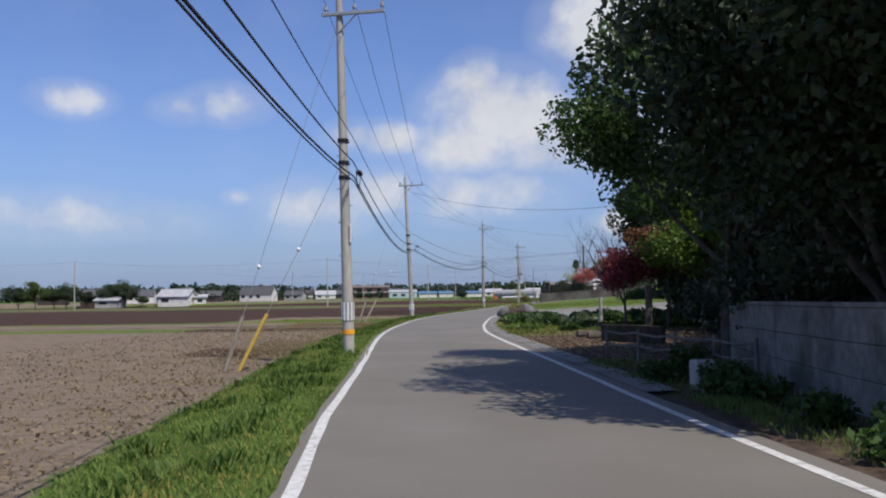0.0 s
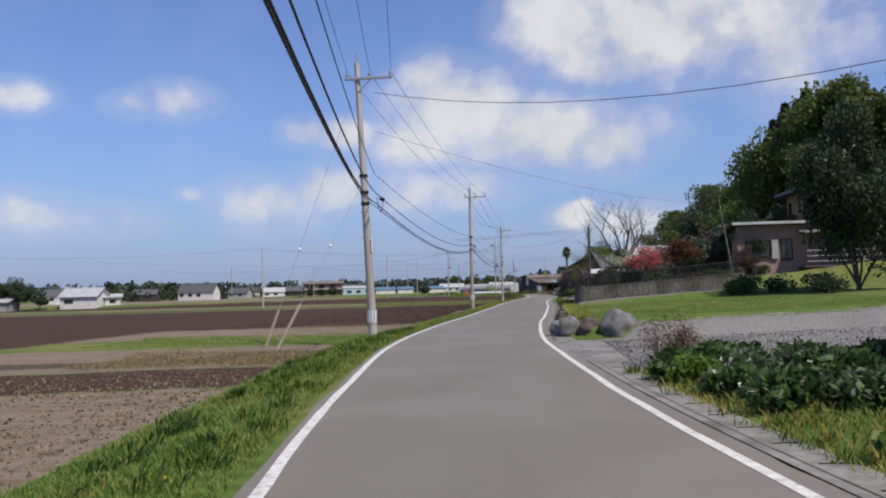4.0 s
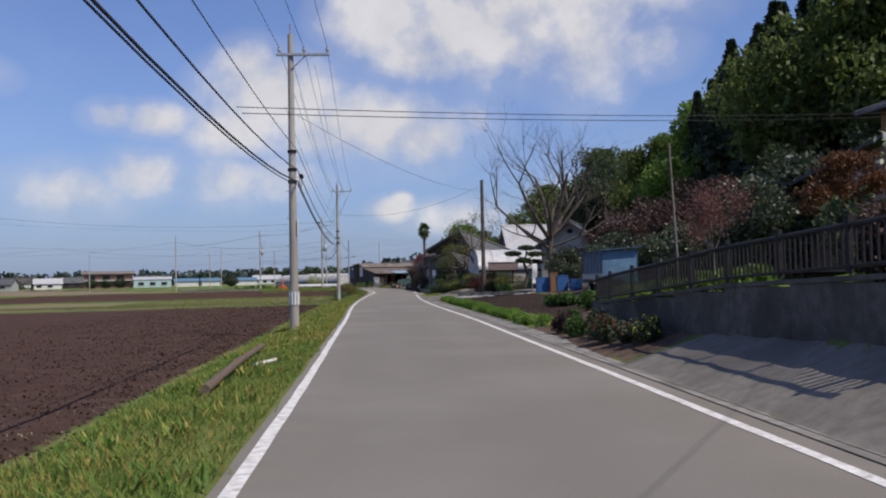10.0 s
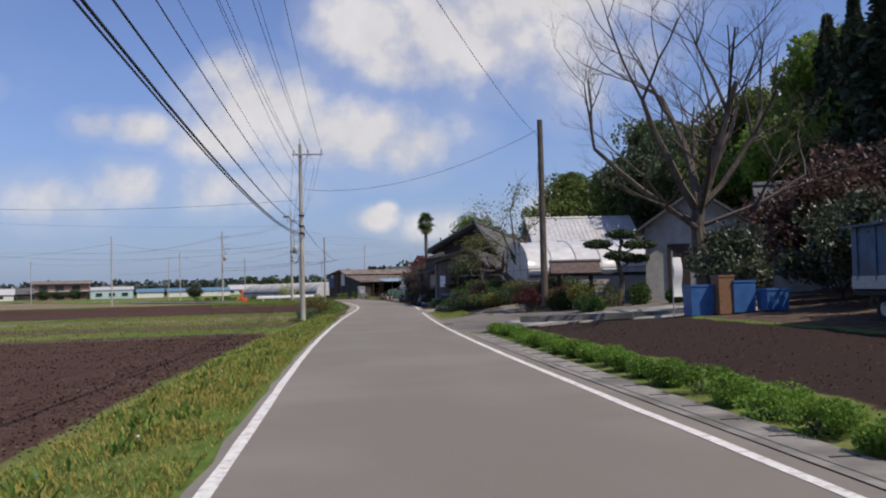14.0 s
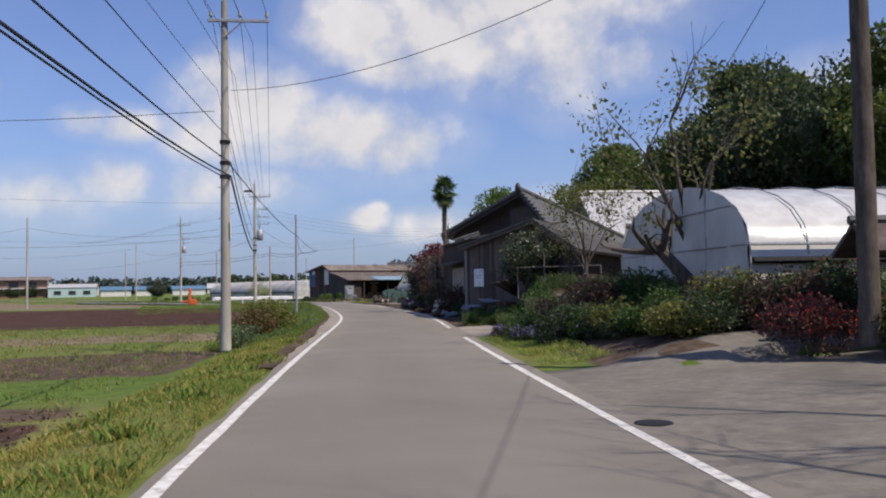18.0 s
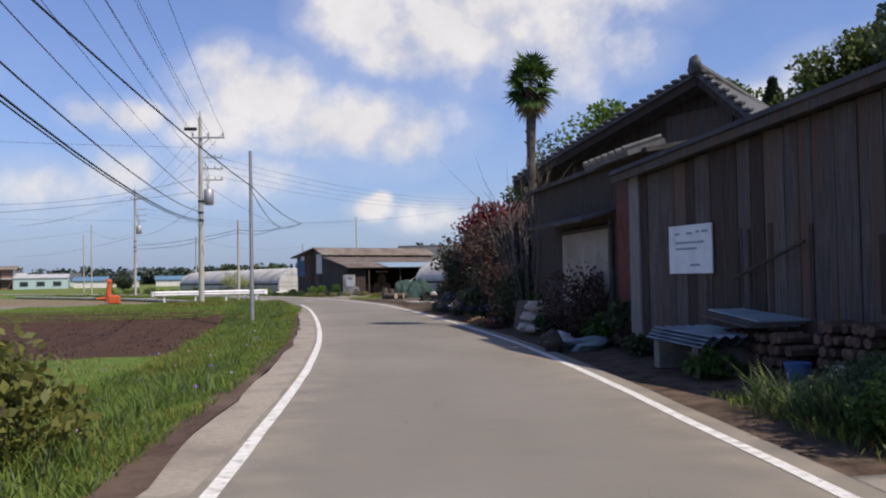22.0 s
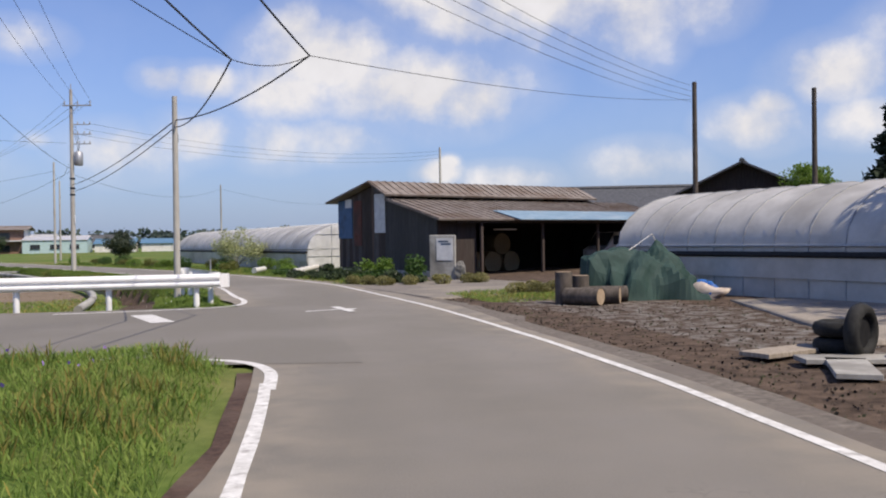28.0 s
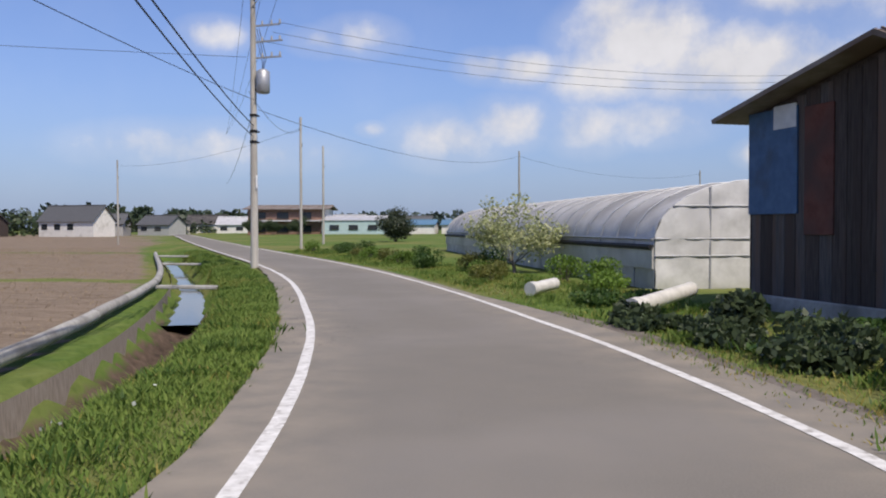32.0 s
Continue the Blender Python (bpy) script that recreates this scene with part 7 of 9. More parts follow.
plant("rust", "tree", "small tree with rusty spring leaves", 9.9, 31.0, 0.8, 0, 0.0)
plant("red", "tree", "small tree with deep magenta-red leaves", 8.0, 30.5, 0.6, 40, 0.0, sz=0.7)
plant("spring", "tree", "bright green young tree in the garden", 11.0, 28.0, 0.62, 10, 0.1)
plant("near_green", "tree", "leafy green tree beside the garden", 15.0, 32.5, 0.62, 60)
plant("near_dark", "tree", "tall dark evergreen tree above the lawn", 21.4, 66.5, 0.62, 15, 0.3, sz=0.86)
plant("near_dark", "tree", "tall dark evergreen tree behind the vegetable garden", 12.2, 36.5, 0.7, 65, 0.0, sz=0.8)

# the wooded hill
fr = random.Random(77)
kinds = {"cedar": "tall dark cedar on the wooded hill", "cedar2": "dark conifer on the wooded hill", "cedar3": "tall slim dark cedar on the wooded hill", "spring": "fresh green broadleaf tree on the wooded hill", "spring2": "green broadleaf tree on the wooded hill", "dark": "dark leafy tree on the wooded hill"}


TALL = {"cedar": 14.0, "cedar2": 12.0, "cedar3": 15.0, "spring": 9.0, "spring2": 10.0, "dark": 10.0}
for row, (d0, lift) in enumerate(((31.0, 0.0), (37.0, -0.8), (44.0, -0.6))):
    y = 66.0
    while y < 205:
        yy_ = y + fr.uniform(-1.0, 1.0)
        d = d0 + fr.uniform(-1.5, 1.5) + float(np.interp(yy_, [108, 118], [8.0, 0.0]))
        top = np.interp(yy_, [66, 85, 100, 106, 116, 122, 130, 135, 142, 146, 149, 151, 154, 162, 167, 171, 174, 177, 183, 187, 193, 197, 205, 216],
                        [14, 19, 21.5, 21.5, 21.2, 22.0, 23.6, 23.0, 21.6, 19.2, 18.6, 20.6, 18.2, 17.6, 16.0, 18.0, 16.6, 19.0, 18.6, 16.2, 14.8, 16.4, 13.4, 11])
        if 122 <= yy_ <= 149:
            key = fr.choice(("cedar", "cedar3", "cedar", "cedar2"))
        elif yy_ < 122:
            key = fr.choice(("spring2", "spring", "spring2", "spring2"))
        elif yy_ < 165:
            key = fr.choice(("spring", "spring2", "spring", "spring2", "cedar2", "spring"))
        else:
            key = fr.choice(("dark", "cedar3", "cedar2", "dark", "cedar", "spring2"))
        p = beside(yy_, d)
        zg = ground_z(p.x, p.y)
        s_ = max(0.45, (top + lift - zg) / TALL[key]) * fr.uniform(0.93, 1.03)
        plant(key, "hill_tree", kinds[key], p.x, p.y, s_ * (0.82 if key == "cedar3" else 0.9 if key[0] == "c" else 0.85), fr.uniform(0, 360), group="trees on the hill", sz=s_)
        y += 3.6 if key[0] == "c" else 4.8
plant("dark", "tree", "dark round tree behind the farmhouse", 41.0, 193.5, 0.95, 40, 0.3)
plant("spring", "tree", "bright green tree behind the barn", 35.5, 176.0, 0.85, 40, 0.3)


# big bare tree
bt = thing("bare_tree", "large bare deciduous tree with fine grey branches", "tree", Matrix.Translation((23.4, 118.2, 0.4)) @ Matrix.Diagonal((1.2, 1.2, 0.93, 1)))
g = Geo()
rb = random.Random(41)
g.tube([(0, 0, -0.3), (0.05, 0, 0.6), (-0.05, 0.05, 1.8), (-0.1, 0.1, 3.0), (-0.1, 0, 3.9)], [0.3, 0.22, 0.2, 0.19, 0.16], 12)
part("trunk", g, bark, bt)
for k, (dx, dy, dz, ln, r, z0_) in enumerate(((-0.85, 0.3, 0.62, 3.9, 0.12, 3.1), (-0.55, -0.2, 0.9, 4.2, 0.13, 3.5), (-0.15, 0.3, 1.0, 4.3, 0.14, 3.8), (0.2, -0.2, 1.0, 4.2, 0.14, 3.8), (0.62, 0.2, 0.85, 4.3, 0.13, 3.4), (0.95, -0.35, 0.42, 3.4, 0.09, 3.0), (-1.0, -0.3, 0.35, 3.3, 0.09, 2.9), (0.35, 0.7, 0.8, 3.8, 0.1, 3.4), (-0.3, -0.75, 0.8, 3.8, 0.1, 3.4), (0.75, -0.2, 0.75, 3.9, 0.11, 3.6))):
    g = Geo()
    limb(g, rb, (-0.08, 0.05, z0_), (dx, dy, dz), ln, r, 6, 0.32, None, (2, 4), 0.64, 0.16)
    part("limb", g, bark, bt)

# gnarled pruned tree and others on the mound
gt = thing("gnarled_tree", "old gnarled pruned tree with twisted dark limbs", "tree", Matrix.Translation((23.4, 134.9, 0.6)) @ Matrix.Diagonal((1.05, 1.05, 1.05, 1)))
g = Geo()
rb = random.Random(8)
g.tube([(0, 0, -0.2), (-0.15, 0.1, 0.7), (-0.6, 0.3, 1.25), (-0.95, 0.45, 1.7)], [0.18, 0.16, 0.14, 0.12], 9)
for dx, dy, dz, ln in ((-0.9, 0.5, 0.1, 0.9), (-0.8, -0.5, 0.25, 0.9), (0.1, 0.2, 1.0, 0.9), (-0.3, -0.6, 0.8, 0.8), (-0.9, 0.1, 0.5, 0.8), (0.5, 0.3, 0.9, 0.9)):
    limb(g, rb, (-0.75 + 0.2 * dx, 0.4 + 0.1 * dy, 1.5), (dx, dy, dz), ln, 0.085, 2, 0.6, None, (1, 2), 0.6, 0.12)
part("trunk", g, bark, gt)
nr = np.random.default_rng(5)
pts = clump_points(nr, [(-0.8 + 0.7 * nr.normal(), 0.5 + 0.7 * nr.normal(), 2.3 + 0.4 * nr.normal(), 0.2, 0.2, 0.18) for _ in range(9)], 14)
part("foliage", quads("foliage", leaf_quads(nr, pts, 0.08), [leaf_olive]), None, gt)
broad_tree("sparse", 17, 5.6, 1.9, leaf_olive, 0.08, 520, bark, base=0.35, clump=0.3)
plant("persimmon", "tree", "persimmon tree with sparse young olive leaves", 23.2, 140.5, 0.66, 20, 0.85, sz=0.74)
plant("sparse", "tree", "tall thin tree with bare twigs and few leaves", 23.7, 136.0, 1.05, 120, 0.6)
plant("coral", "tree", "coral-pink flowering tree behind the block wall", 13.9, 75.9, 0.58, 0, 1.6)
plant("dogwood", "tree", "white flowering dogwood behind the block wall", 12.9, 76.8, 0.62, 60, 1.4)
plant("weeping", "tree", "weeping cherry with reddish brown twigs", 20.9, 95.9, 0.46, 0, 1.3, sz=0.76)
plant("camellia", "tree", "dark evergreen tree behind the garden", 24.5, 98.0, 1.1, 90, 1.3)
plant("rust", "tree", "small maple with rusty leaves", 19.6, 87.5, 0.55, 90, 1.8)
plant("maroon", "tree", "dark maroon shrub beside the house", 24.0, 86.5, 0.38, 30, 2.2)
for x, y, s in ((23.5, 108.8, 0.8), (25.5, 107.0, 0.9), (24.8, 112.5, 0.85), (27.8, 109.5, 1.0), (26.6, 115.8, 0.85), (29.5, 114.0, 0.95), (24.2, 117.8, 0.7), (28.5, 105.0, 1.0), (24.5, 103.6, 0.8), (31.5, 109.5, 1.1)):
    plant("camellia", "camellia_bush", "dark glossy camellia bush", x, y, s, fr.uniform(0, 360), 0.7, "camellias behind the farm path")
plant("camellia", "camellia_bush", "dark glossy camellia against the shed", 24.4, 148.1, 0.62, 50, 1.2)
for key, x, y, s in (("maroon", 30.5, 112.0, 1.25), ("maroon", 33.5, 116.0, 1.3), ("dark", 34.5, 108.0, 0.7), ("maroon", 29.5, 118.5, 1.1), ("maroon", 33.0, 121.5, 1.2), ("dark", 29.5, 103.0, 0.55), ("dark", 33.5, 101.5, 0.7), ("camellia", 27.5, 99.5, 1.5), ("dark", 28.0, 94.5, 0.5)):
    plant(key, "tree", "leafy tree at the shaded forest edge", x, y, s, x * 40, None, "trees at the forest edge")
# the shrub belt before the yard
for key, x, y, s, lab in (("maroon", 28.8, 171.4, 0.84, "tall dark maroon shrub"), ("maroon", 29.7, 175.8, 0.92, "tall dark maroon shrub"), ("camellia", 29.6, 178.8, 0.95, "dark evergreen shrub"), ("maroon", 30.6, 181.2, 0.74, "tall reddish shrub"), ("camellia", 30.8, 184.6, 0.72, "dark evergreen shrub"), ("camellia", 31.0, 187.6, 0.6, "low dark evergreen shrub"),
                          ("spring", 32.6, 177.5, 0.52, "bright green tree above the shrubs"), ("red", 30.2, 177.0, 0.95, "reddish-leaved tree above the shrubs"), ("near_dark", 35.5, 183.5, 0.5, "dark tree behind the shrubs"), ("camellia", 27.6, 173.2, 0.5, "dark evergreen shrub"), ("maroon", 28.1, 170.4, 0.6, "tall dark maroon shrub")):
    plant(key, "shrub", lab + " at the roadside", x, y, s, fr.uniform(0, 360), 0.05)
plant("cedar2", "tree", "dark conifer beside the farm yard", 37.5, 191.0, 0.5, 30, 0.0)
plant("dark", "tree", "leafy tree behind the greenhouse", 53.0, 214.0, 0.6, 30, 0.0)
plant("cedar2", "tree", "dark conifer behind the greenhouse", 52.5, 218.5, 0.72, 70, 0.0)
plant("spring", "tree", "bright green tree behind the greenhouse", 51.0, 222.0, 0.55, 30, 0.0)
plant("blossom", "tree", "pale blossoming tree beside the greenhouse", 21.6, 236.8, 0.95, 30, 0.0)
plant("camellia", "tree", "round dark bush in the far field", 7.0, 288.6, 0.95, 30, -0.2)

# palm
pm = thing("palm_tree", "tall windmill palm with a shaggy trunk", "tree", Matrix.Translation((26.75, 166.5, 0.0)))
g = Geo().tube([(0, 0, -0.2), (0.05, 0, 2.0), (-0.03, 0.05, 4.8), (0, 0, 6.9)], [0.13, 0.115, 0.12, 0.17], 10)
part("trunk", g, bark, pm)
nr = np.random.default_rng(9)
c0 = np.array([0, 0, 7.0])
for k in range(36):
    a, up = k * 2.4 + nr.uniform(-0.3, 0.3), 1.35 - 2.6 * k / 35 + nr.uniform(-0.12, 0.12)
    d = np.array([math.cos(a) * math.cos(up), math.sin(a) * math.cos(up), math.sin(up)])
    hub = c0 + np.array([0, 0, 0.25 * math.sin(up)]) + d * nr.uniform(0.16, 0.46)
    side = np.array([-math.sin(a), math.cos(a), 0.0])
    upv = np.cross(side, d)
    roll = nr.uniform(-1.0, 1.0)
    side = side * math.cos(roll) + upv * math.sin(roll)
    upv = np.cross(side, d)
    q = []
    for j in range(19):
        th = -1.75 + 3.5 * j / 18
        tip = hub + (d * math.cos(th) + side * math.sin(th)) * nr.uniform(0.42, 0.58) - np.array([0, 0, 0.05 + 0.14 * nr.random()])
        w_ = np.cross(tip - hub, upv)
        w_ = w_ / np.linalg.norm(w_) * 0.032
        mid = (hub + tip) / 2 + upv * 0.02
        q.append([hub, mid + w_, tip, mid - w_])
    part("frond", quads("frond", np.array(q), [leaf_green if up > -0.75 else straw_mat]), None, pm)
    part("leaf_stalk", Geo().tube([tuple(c0), tuple(hub)], 0.014, 4), bark, pm)
g = Geo()
for k in range(46):
    a, z = nr.random() * 6.283, nr.uniform(3.6, 6.95)
    r_ = 0.13 + 0.04 * (z - 3.6) / 3
    g.tube([(r_ * math.cos(a), r_ * math.sin(a), z), (1.5 * r_ * math.cos(a), 1.5 * r_ * math.sin(a), z + 0.09)], [0.035, 0.012], 4)
tagged(part("leaf_base", g, bark, pm, "shaggy old leaf bases"), kind="stuff")

# cloud-pruned pine, domed bushes
pine = thing("pruned_pine", "cloud-pruned garden pine with flat dark pads", "tree", Matrix.Translation((24.5, 126.3, 0.7)))
g = Geo().tube([(0, 0, -0.2), (0.2, 0.1, 0.9), (-0.1, 0, 1.7), (0.25, 0.1, 2.5)], [0.14, 0.11, 0.09, 0.05], 8)
part("trunk", g, bark, pine)
for dx, dy, z, r in ((0.2, 0.1, 2.75, 0.6), (-0.8, 0.3, 2.35, 0.55), (0.8, -0.3, 2.3, 0.65), (-0.3, -0.5, 1.85, 0.5), (0.9, 0.4, 1.75, 0.6)):
    nr = np.random.default_rng(int(z * 100))
    pts = clump_points(nr, [(dx, dy, z, r, r, 0.16)], 900, 0.4)
    part("foliage_pad", quads("foliage_pad", leaf_quads(nr, pts, 0.1), [leaf_dark]), None, pine)
    part("branch", Geo().tube([(0.1, 0.05, z - 0.4), (dx, dy, z - 0.05)], 0.04, 5), bark, pine)


def bush(x, y, rx, ry, h, leaf, size=0.07, n=1600, name="bush", label="rounded leafy bush", z=None, group="", lumps=5, seed=None, petal=None, share=0.25):
    seed = int(abs(x * 31 + y * 17) * 10) % 99991 if seed is None else seed
    nr = np.random.default_rng(seed)
    z = ground_z(x, y) if z is None else z
    t = thing(name, label, "bush", Matrix.Translation((x, y, z)), group)
    cl = [(0, 0, h * 0.5, rx * 0.8, ry * 0.8, h * 0.5)]
    for k in range(lumps):
        a = nr.random() * 6.283
        q = nr.uniform(0.3, 0.65)
        cl.append((math.cos(a) * rx * q, math.sin(a) * ry * q, h * nr.uniform(0.3, 0.72), rx * 0.45, ry * 0.45, h * 0.32))
    pts = clump_points(nr, cl, max(10, n // len(cl)))
    pts[:, 2] = np.maximum(pts[:, 2], 0.02)
    part("foliage", quads("foliage", leaf_quads(nr, pts, size), [leaf]), None, t)
    if petal is not None:
        pk = pts[(nr.random(len(pts)) < share) & (pts[:, 2] > h * 0.35)] * np.array([1.03, 1.03, 1.02])
        part("blossom", quads("blossom", leaf_quads(nr, pk, size * 0.9, 0, 1.1), [petal]), None, t)
    g = Geo()
    for k in range(5):
        a = k * 1.26
        g.tube([(0, 0, -0.1), (math.cos(a) * rx * 0.3, math.sin(a) * ry * 0.3, h * 0.5)], 0.02, 4)
    tagged(part("stem", g, bark, t), kind="stuff")
    return t


for x, y, r, h in ((23.6, 126.6, 1.2, 1.15), (25.2, 126.0, 0.6, 0.9), (22.8, 128.4, 0.8, 0.8), (25.9, 124.2, 0.5, 0.6), (22.3, 124.6, 0.7, 0.7)):
    bush(x, y, r, r, h, leaf_olive if r > 1 else leaf_green, 0.06, 3000, label="clipped domed garden bush", group="clipped garden bushes", lumps=1)
bush(21.9, 129.6, 0.9, 0.8, 1.0, leaf_maroon, 0.045, 2600, label="red azalea bush at the forecourt", petal=petal_azalea, share=0.4)
bush(22.7, 128.3, 0.8, 0.8, 1.1, leaf_dark, 0.045, 2600, label="red azalea bush at the forecourt", petal=petal_azalea, share=0.4)
bush(23.5, 131.0, 0.9, 0.8, 1.2, leaf_dark, 0.045, 2600, label="dark azalea bush at the forecourt", petal=petal_azalea, share=0.15)


# ---- planting ----
pr = random.Random(23)
# hedge of moss phlox along the soil plot
y = 90.5
while y < 120.5:
    p = beside(y, HALF[60] + 1.25 + 0.12 * pr.uniform(-1, 1))
    r = pr.uniform(0.28, 0.42)
    if not 93.6 < y < 94.6:
        bush(p.x, p.y, r * 0.95, r * 1.15, 0.3 * pr.uniform(0.85, 1.25), moss_mat, 0.026, 2000, "hedge_plant", "low bright green mounded edging plant", group="edging plants along the plot", lumps=2)
    y += r * 1.55
# mound beside the forecourt
for k in range(52):
    x, y = pr.uniform(20.6, 24.6), pr.uniform(132.0, 141.5)
    d, _ = road_d(x, y)
    if d[0] < 3.4:
        continue
    bush(x, y, pr.uniform(0.5, 0.9), pr.uniform(0.5, 0.9), pr.uniform(0.55, 0.9) if x < 21.8 else pr.uniform(0.8, 1.3), pr.choice((leaf_dark, leaf_dark, leaf_green, leaf_olive, leaf_maroon, leaf_maroon)), 0.05, 1700, label="unkempt dark shrub on the roadside mound", group="shrubs on the mound")
for k in range(26):
    u = k / 25
    x, y = 21.1 + 3.6 * u + pr.uniform(-0.2, 0.3), 132.7 - 1.7 * math.sin(u * 2.2) + pr.uniform(-0.3, 0.5)
    bush(x, y, pr.uniform(0.45, 0.75), pr.uniform(0.45, 0.75), pr.uniform(0.6, 1.1), pr.choice((leaf_dark, leaf_green, weed_grey, leaf_maroon)), 0.045, 1500, label="unkempt shrub at the foot of the mound", group="shrubs at the foot of the mound", lumps=8)
for k in range(14):
    x, y = 21.0 + pr.uniform(0, 1.6), 133.4 + 0.22 * k
    if road_d(x, y)[0][0] > 3.4:
        bush(x, y, 0.5, 0.55, pr.uniform(0.45, 0.75), (weed_grey, leaf_green, leaf_dark)[k % 3], 0.045, 1300, label="low weedy growth on the front of the mound", group="weeds on the mound front", lumps=8)
for k in range(30):
    x, y = 21.6 + pr.uniform(-1.0, 0.9), 138.4 + pr.uniform(-3.0, 3.2)
    if road_d(x, y)[0][0] < 3.1:
        continue
    bush(x, y, 0.4, 0.4, 0.4, leaf_green, 0.04, 900, "flower_clump", "clump of violet flowers", group="violet flower clumps", petal=petal_purple, share=0.6)
for k in range(12):
    y = 154 + k * 1.05
    p = beside(y, 3.4 + pr.uniform(0, 0.9))
    bush(p.x, p.y, 0.4, 0.4, pr.uniform(0.3, 0.7), pr.choice((leaf_dark, leaf_green, leaf_maroon)), 0.07, 500, label="low dark weeds along the barn", group="weeds along the barn")
bush(25.35, 160.5, 0.95, 1.0, 1.65, leaf_maroon, 0.06, 3200, label="dark bush in front of the lean-to")
bush(25.6, 158.6, 0.6, 0.6, 0.9, leaf_dark, 0.08, 900, label="small dark bush in front of the lean-to")
for k in range(17):
    y = 171 + k * 0.9
    p = beside(y, 3.3 + pr.uniform(0, 1.6))
    bush(p.x, p.y, 0.5, 0.5, pr.uniform(0.35, 0.8), leaf_dark, 0.07, 550, "flower_clump", "dark ground cover with violet flowers", group="violet ground cover", petal=petal_purple if pr.random() < 0.8 else petal_magenta, share=0.42)
tw = thing("bare_shrub", "tall bare shrub with pale upright twigs", "bush", Matrix.Translation((26.45, 166.2, 0.95)))
for k in range(52):
    g = Geo()
    a, q = pr.uniform(0, 6.283), pr.uniform(0.06, 0.3)
    limb(g, pr, (math.cos(a) * 0.3, math.sin(a) * 0.3, -0.8), (math.cos(a) * q, math.sin(a) * q, 1), pr.uniform(2.4, 3.6), 0.018, 1, 0.12, None, (1, 3), 0.5, 0.1)
    part("stem", g, bark_grey, tw)
bush(26.3, 166.6, 0.8, 0.8, 1.6, leaf_dark, 0.06, 2600, label="dark shrub below the bare twigs", lumps=7)
bush(26.8, 168.8, 0.9, 0.9, 1.9, leaf_maroon, 0.06, 2600, label="dark shrub below the bare twigs", lumps=7)
bush(26.6, 165.6, 0.6, 0.6, 1.0, leaf_green, 0.07, 1200, label="leafy weed against the lean-to")
for k in range(7):
    x, y = 25.75 + pr.uniform(-0.3, 0.35), 166.4 + k * 0.5
    bush(x, y, 0.32, 0.32, pr.uniform(0.14, 0.26), straw_mat if k % 2 else leaf_maroon, 0.06, 500, "petal_litter", "dry litter strewn with fallen red petals", group="red petal litter", petal=petal_red, share=0.22)
# left verge bushes
bush(14.7, 149.9, 0.95, 1.1, 1.05, leaf_bronze, 0.07, 2600, label="brownish leafy bush on the road verge", z=-0.25, lumps=8)
bush(15.35, 151.4, 1.1, 1.2, 1.35, leaf_olive, 0.075, 4200, label="large yellow-green bush on the road verge", z=-0.25, lumps=9)
bush(13.9, 145.2, 0.75, 0.8, 0.65, weed_grey, 0.05, 1800, label="low grey-green weeds on the road verge", z=-0.25, lumps=9)
# planting strip under the railing
for x, y, pt in ((10.55, 82.6, petal_red), (10.35, 81.6, petal_red), (10.9, 84.0, None), (11.1, 85.2, None), (10.7, 83.4, None), (11.4, 86.6, None), (11.75, 87.6, None), (10.5, 80.9, petal_yellow)):
    bush(x - 0.3 + pr.uniform(-0.15, 0.2), y, 0.32, 0.36, pr.uniform(0.3, 0.6), pr.choice((leaf_dark, leaf_maroon, leaf_green)) if pt is None else leaf_dark, 0.045, 1400, label="small shrub in the planting strip" if pt is None else "small shrub with bright flowers in the planting strip", group="planting strip shrubs", petal=pt, share=0.14)
# vegetable garden and leafy edge
for k in range(150):
    row = k % 5
    x, y = pr.uniform(3.4, 13.5), (31.2, 32.6, 36.0, 38.0, 40.0)[row] + pr.uniform(-0.5, 0.5)
    d, _ = road_d(x, y)
    if d[0] < 3.3:
        continue
    bush(x, y, pr.uniform(0.3, 0.55), pr.uniform(0.3, 0.55), pr.uniform(0.3, 0.55) * (0.6 if row < 2 else 1.15), pr.choice((leaf_spring, leaf_olive, leaf_green)) if row < 2 else pr.choice((leaf_green, leaf_green, weed_grey)), 0.09, 420, "garden_plant", "leafy green vegetable plant", group="garden plants", petal=petal_white if pr.random() < 0.2 else None, share=0.08)
dry_bush = thing("dry_bush", "dry brown twiggy bush beside the gravel drive", "bush", Matrix.Translation((4.75, 42.6, ground_z(4.75, 42.6))))
for k in range(46):
    g = Geo()
    a, q = pr.uniform(0, 6.283), pr.uniform(0.15, 0.75)
    limb(g, pr, (math.cos(a) * 0.16, math.sin(a) * 0.16, -0.05), (math.cos(a) * q, math.sin(a) * q, 1), pr.uniform(0.45, 0.7), 0.009, 2, 0.3, None, (2, 3), 0.55, 0.1)
    part("stem", g, twig_brown, dry_bush)
nr = np.random.default_rng(12)
pts = clump_points(nr, [(0, 0, 0.55, 0.55, 0.55, 0.45), (0.25, -0.2, 0.4, 0.35, 0.35, 0.3)], 1300, 0.3)
part("foliage", quads("foliage", leaf_quads(nr, pts, 0.028), [leaf_brown]), None, dry_bush)
for x, y, h in ((4.3, 40.3, 0.5), (5.0, 40.8, 0.55), (4.1, 39.4, 0.45), (5.6, 41.4, 0.5)):
    bush(x, y, 0.5, 0.5, h, leaf_spring if h < 0.5 else leaf_green, 0.07, 1100, label="leafy green plant beside the drive", group="plants beside the drive", lumps=7)
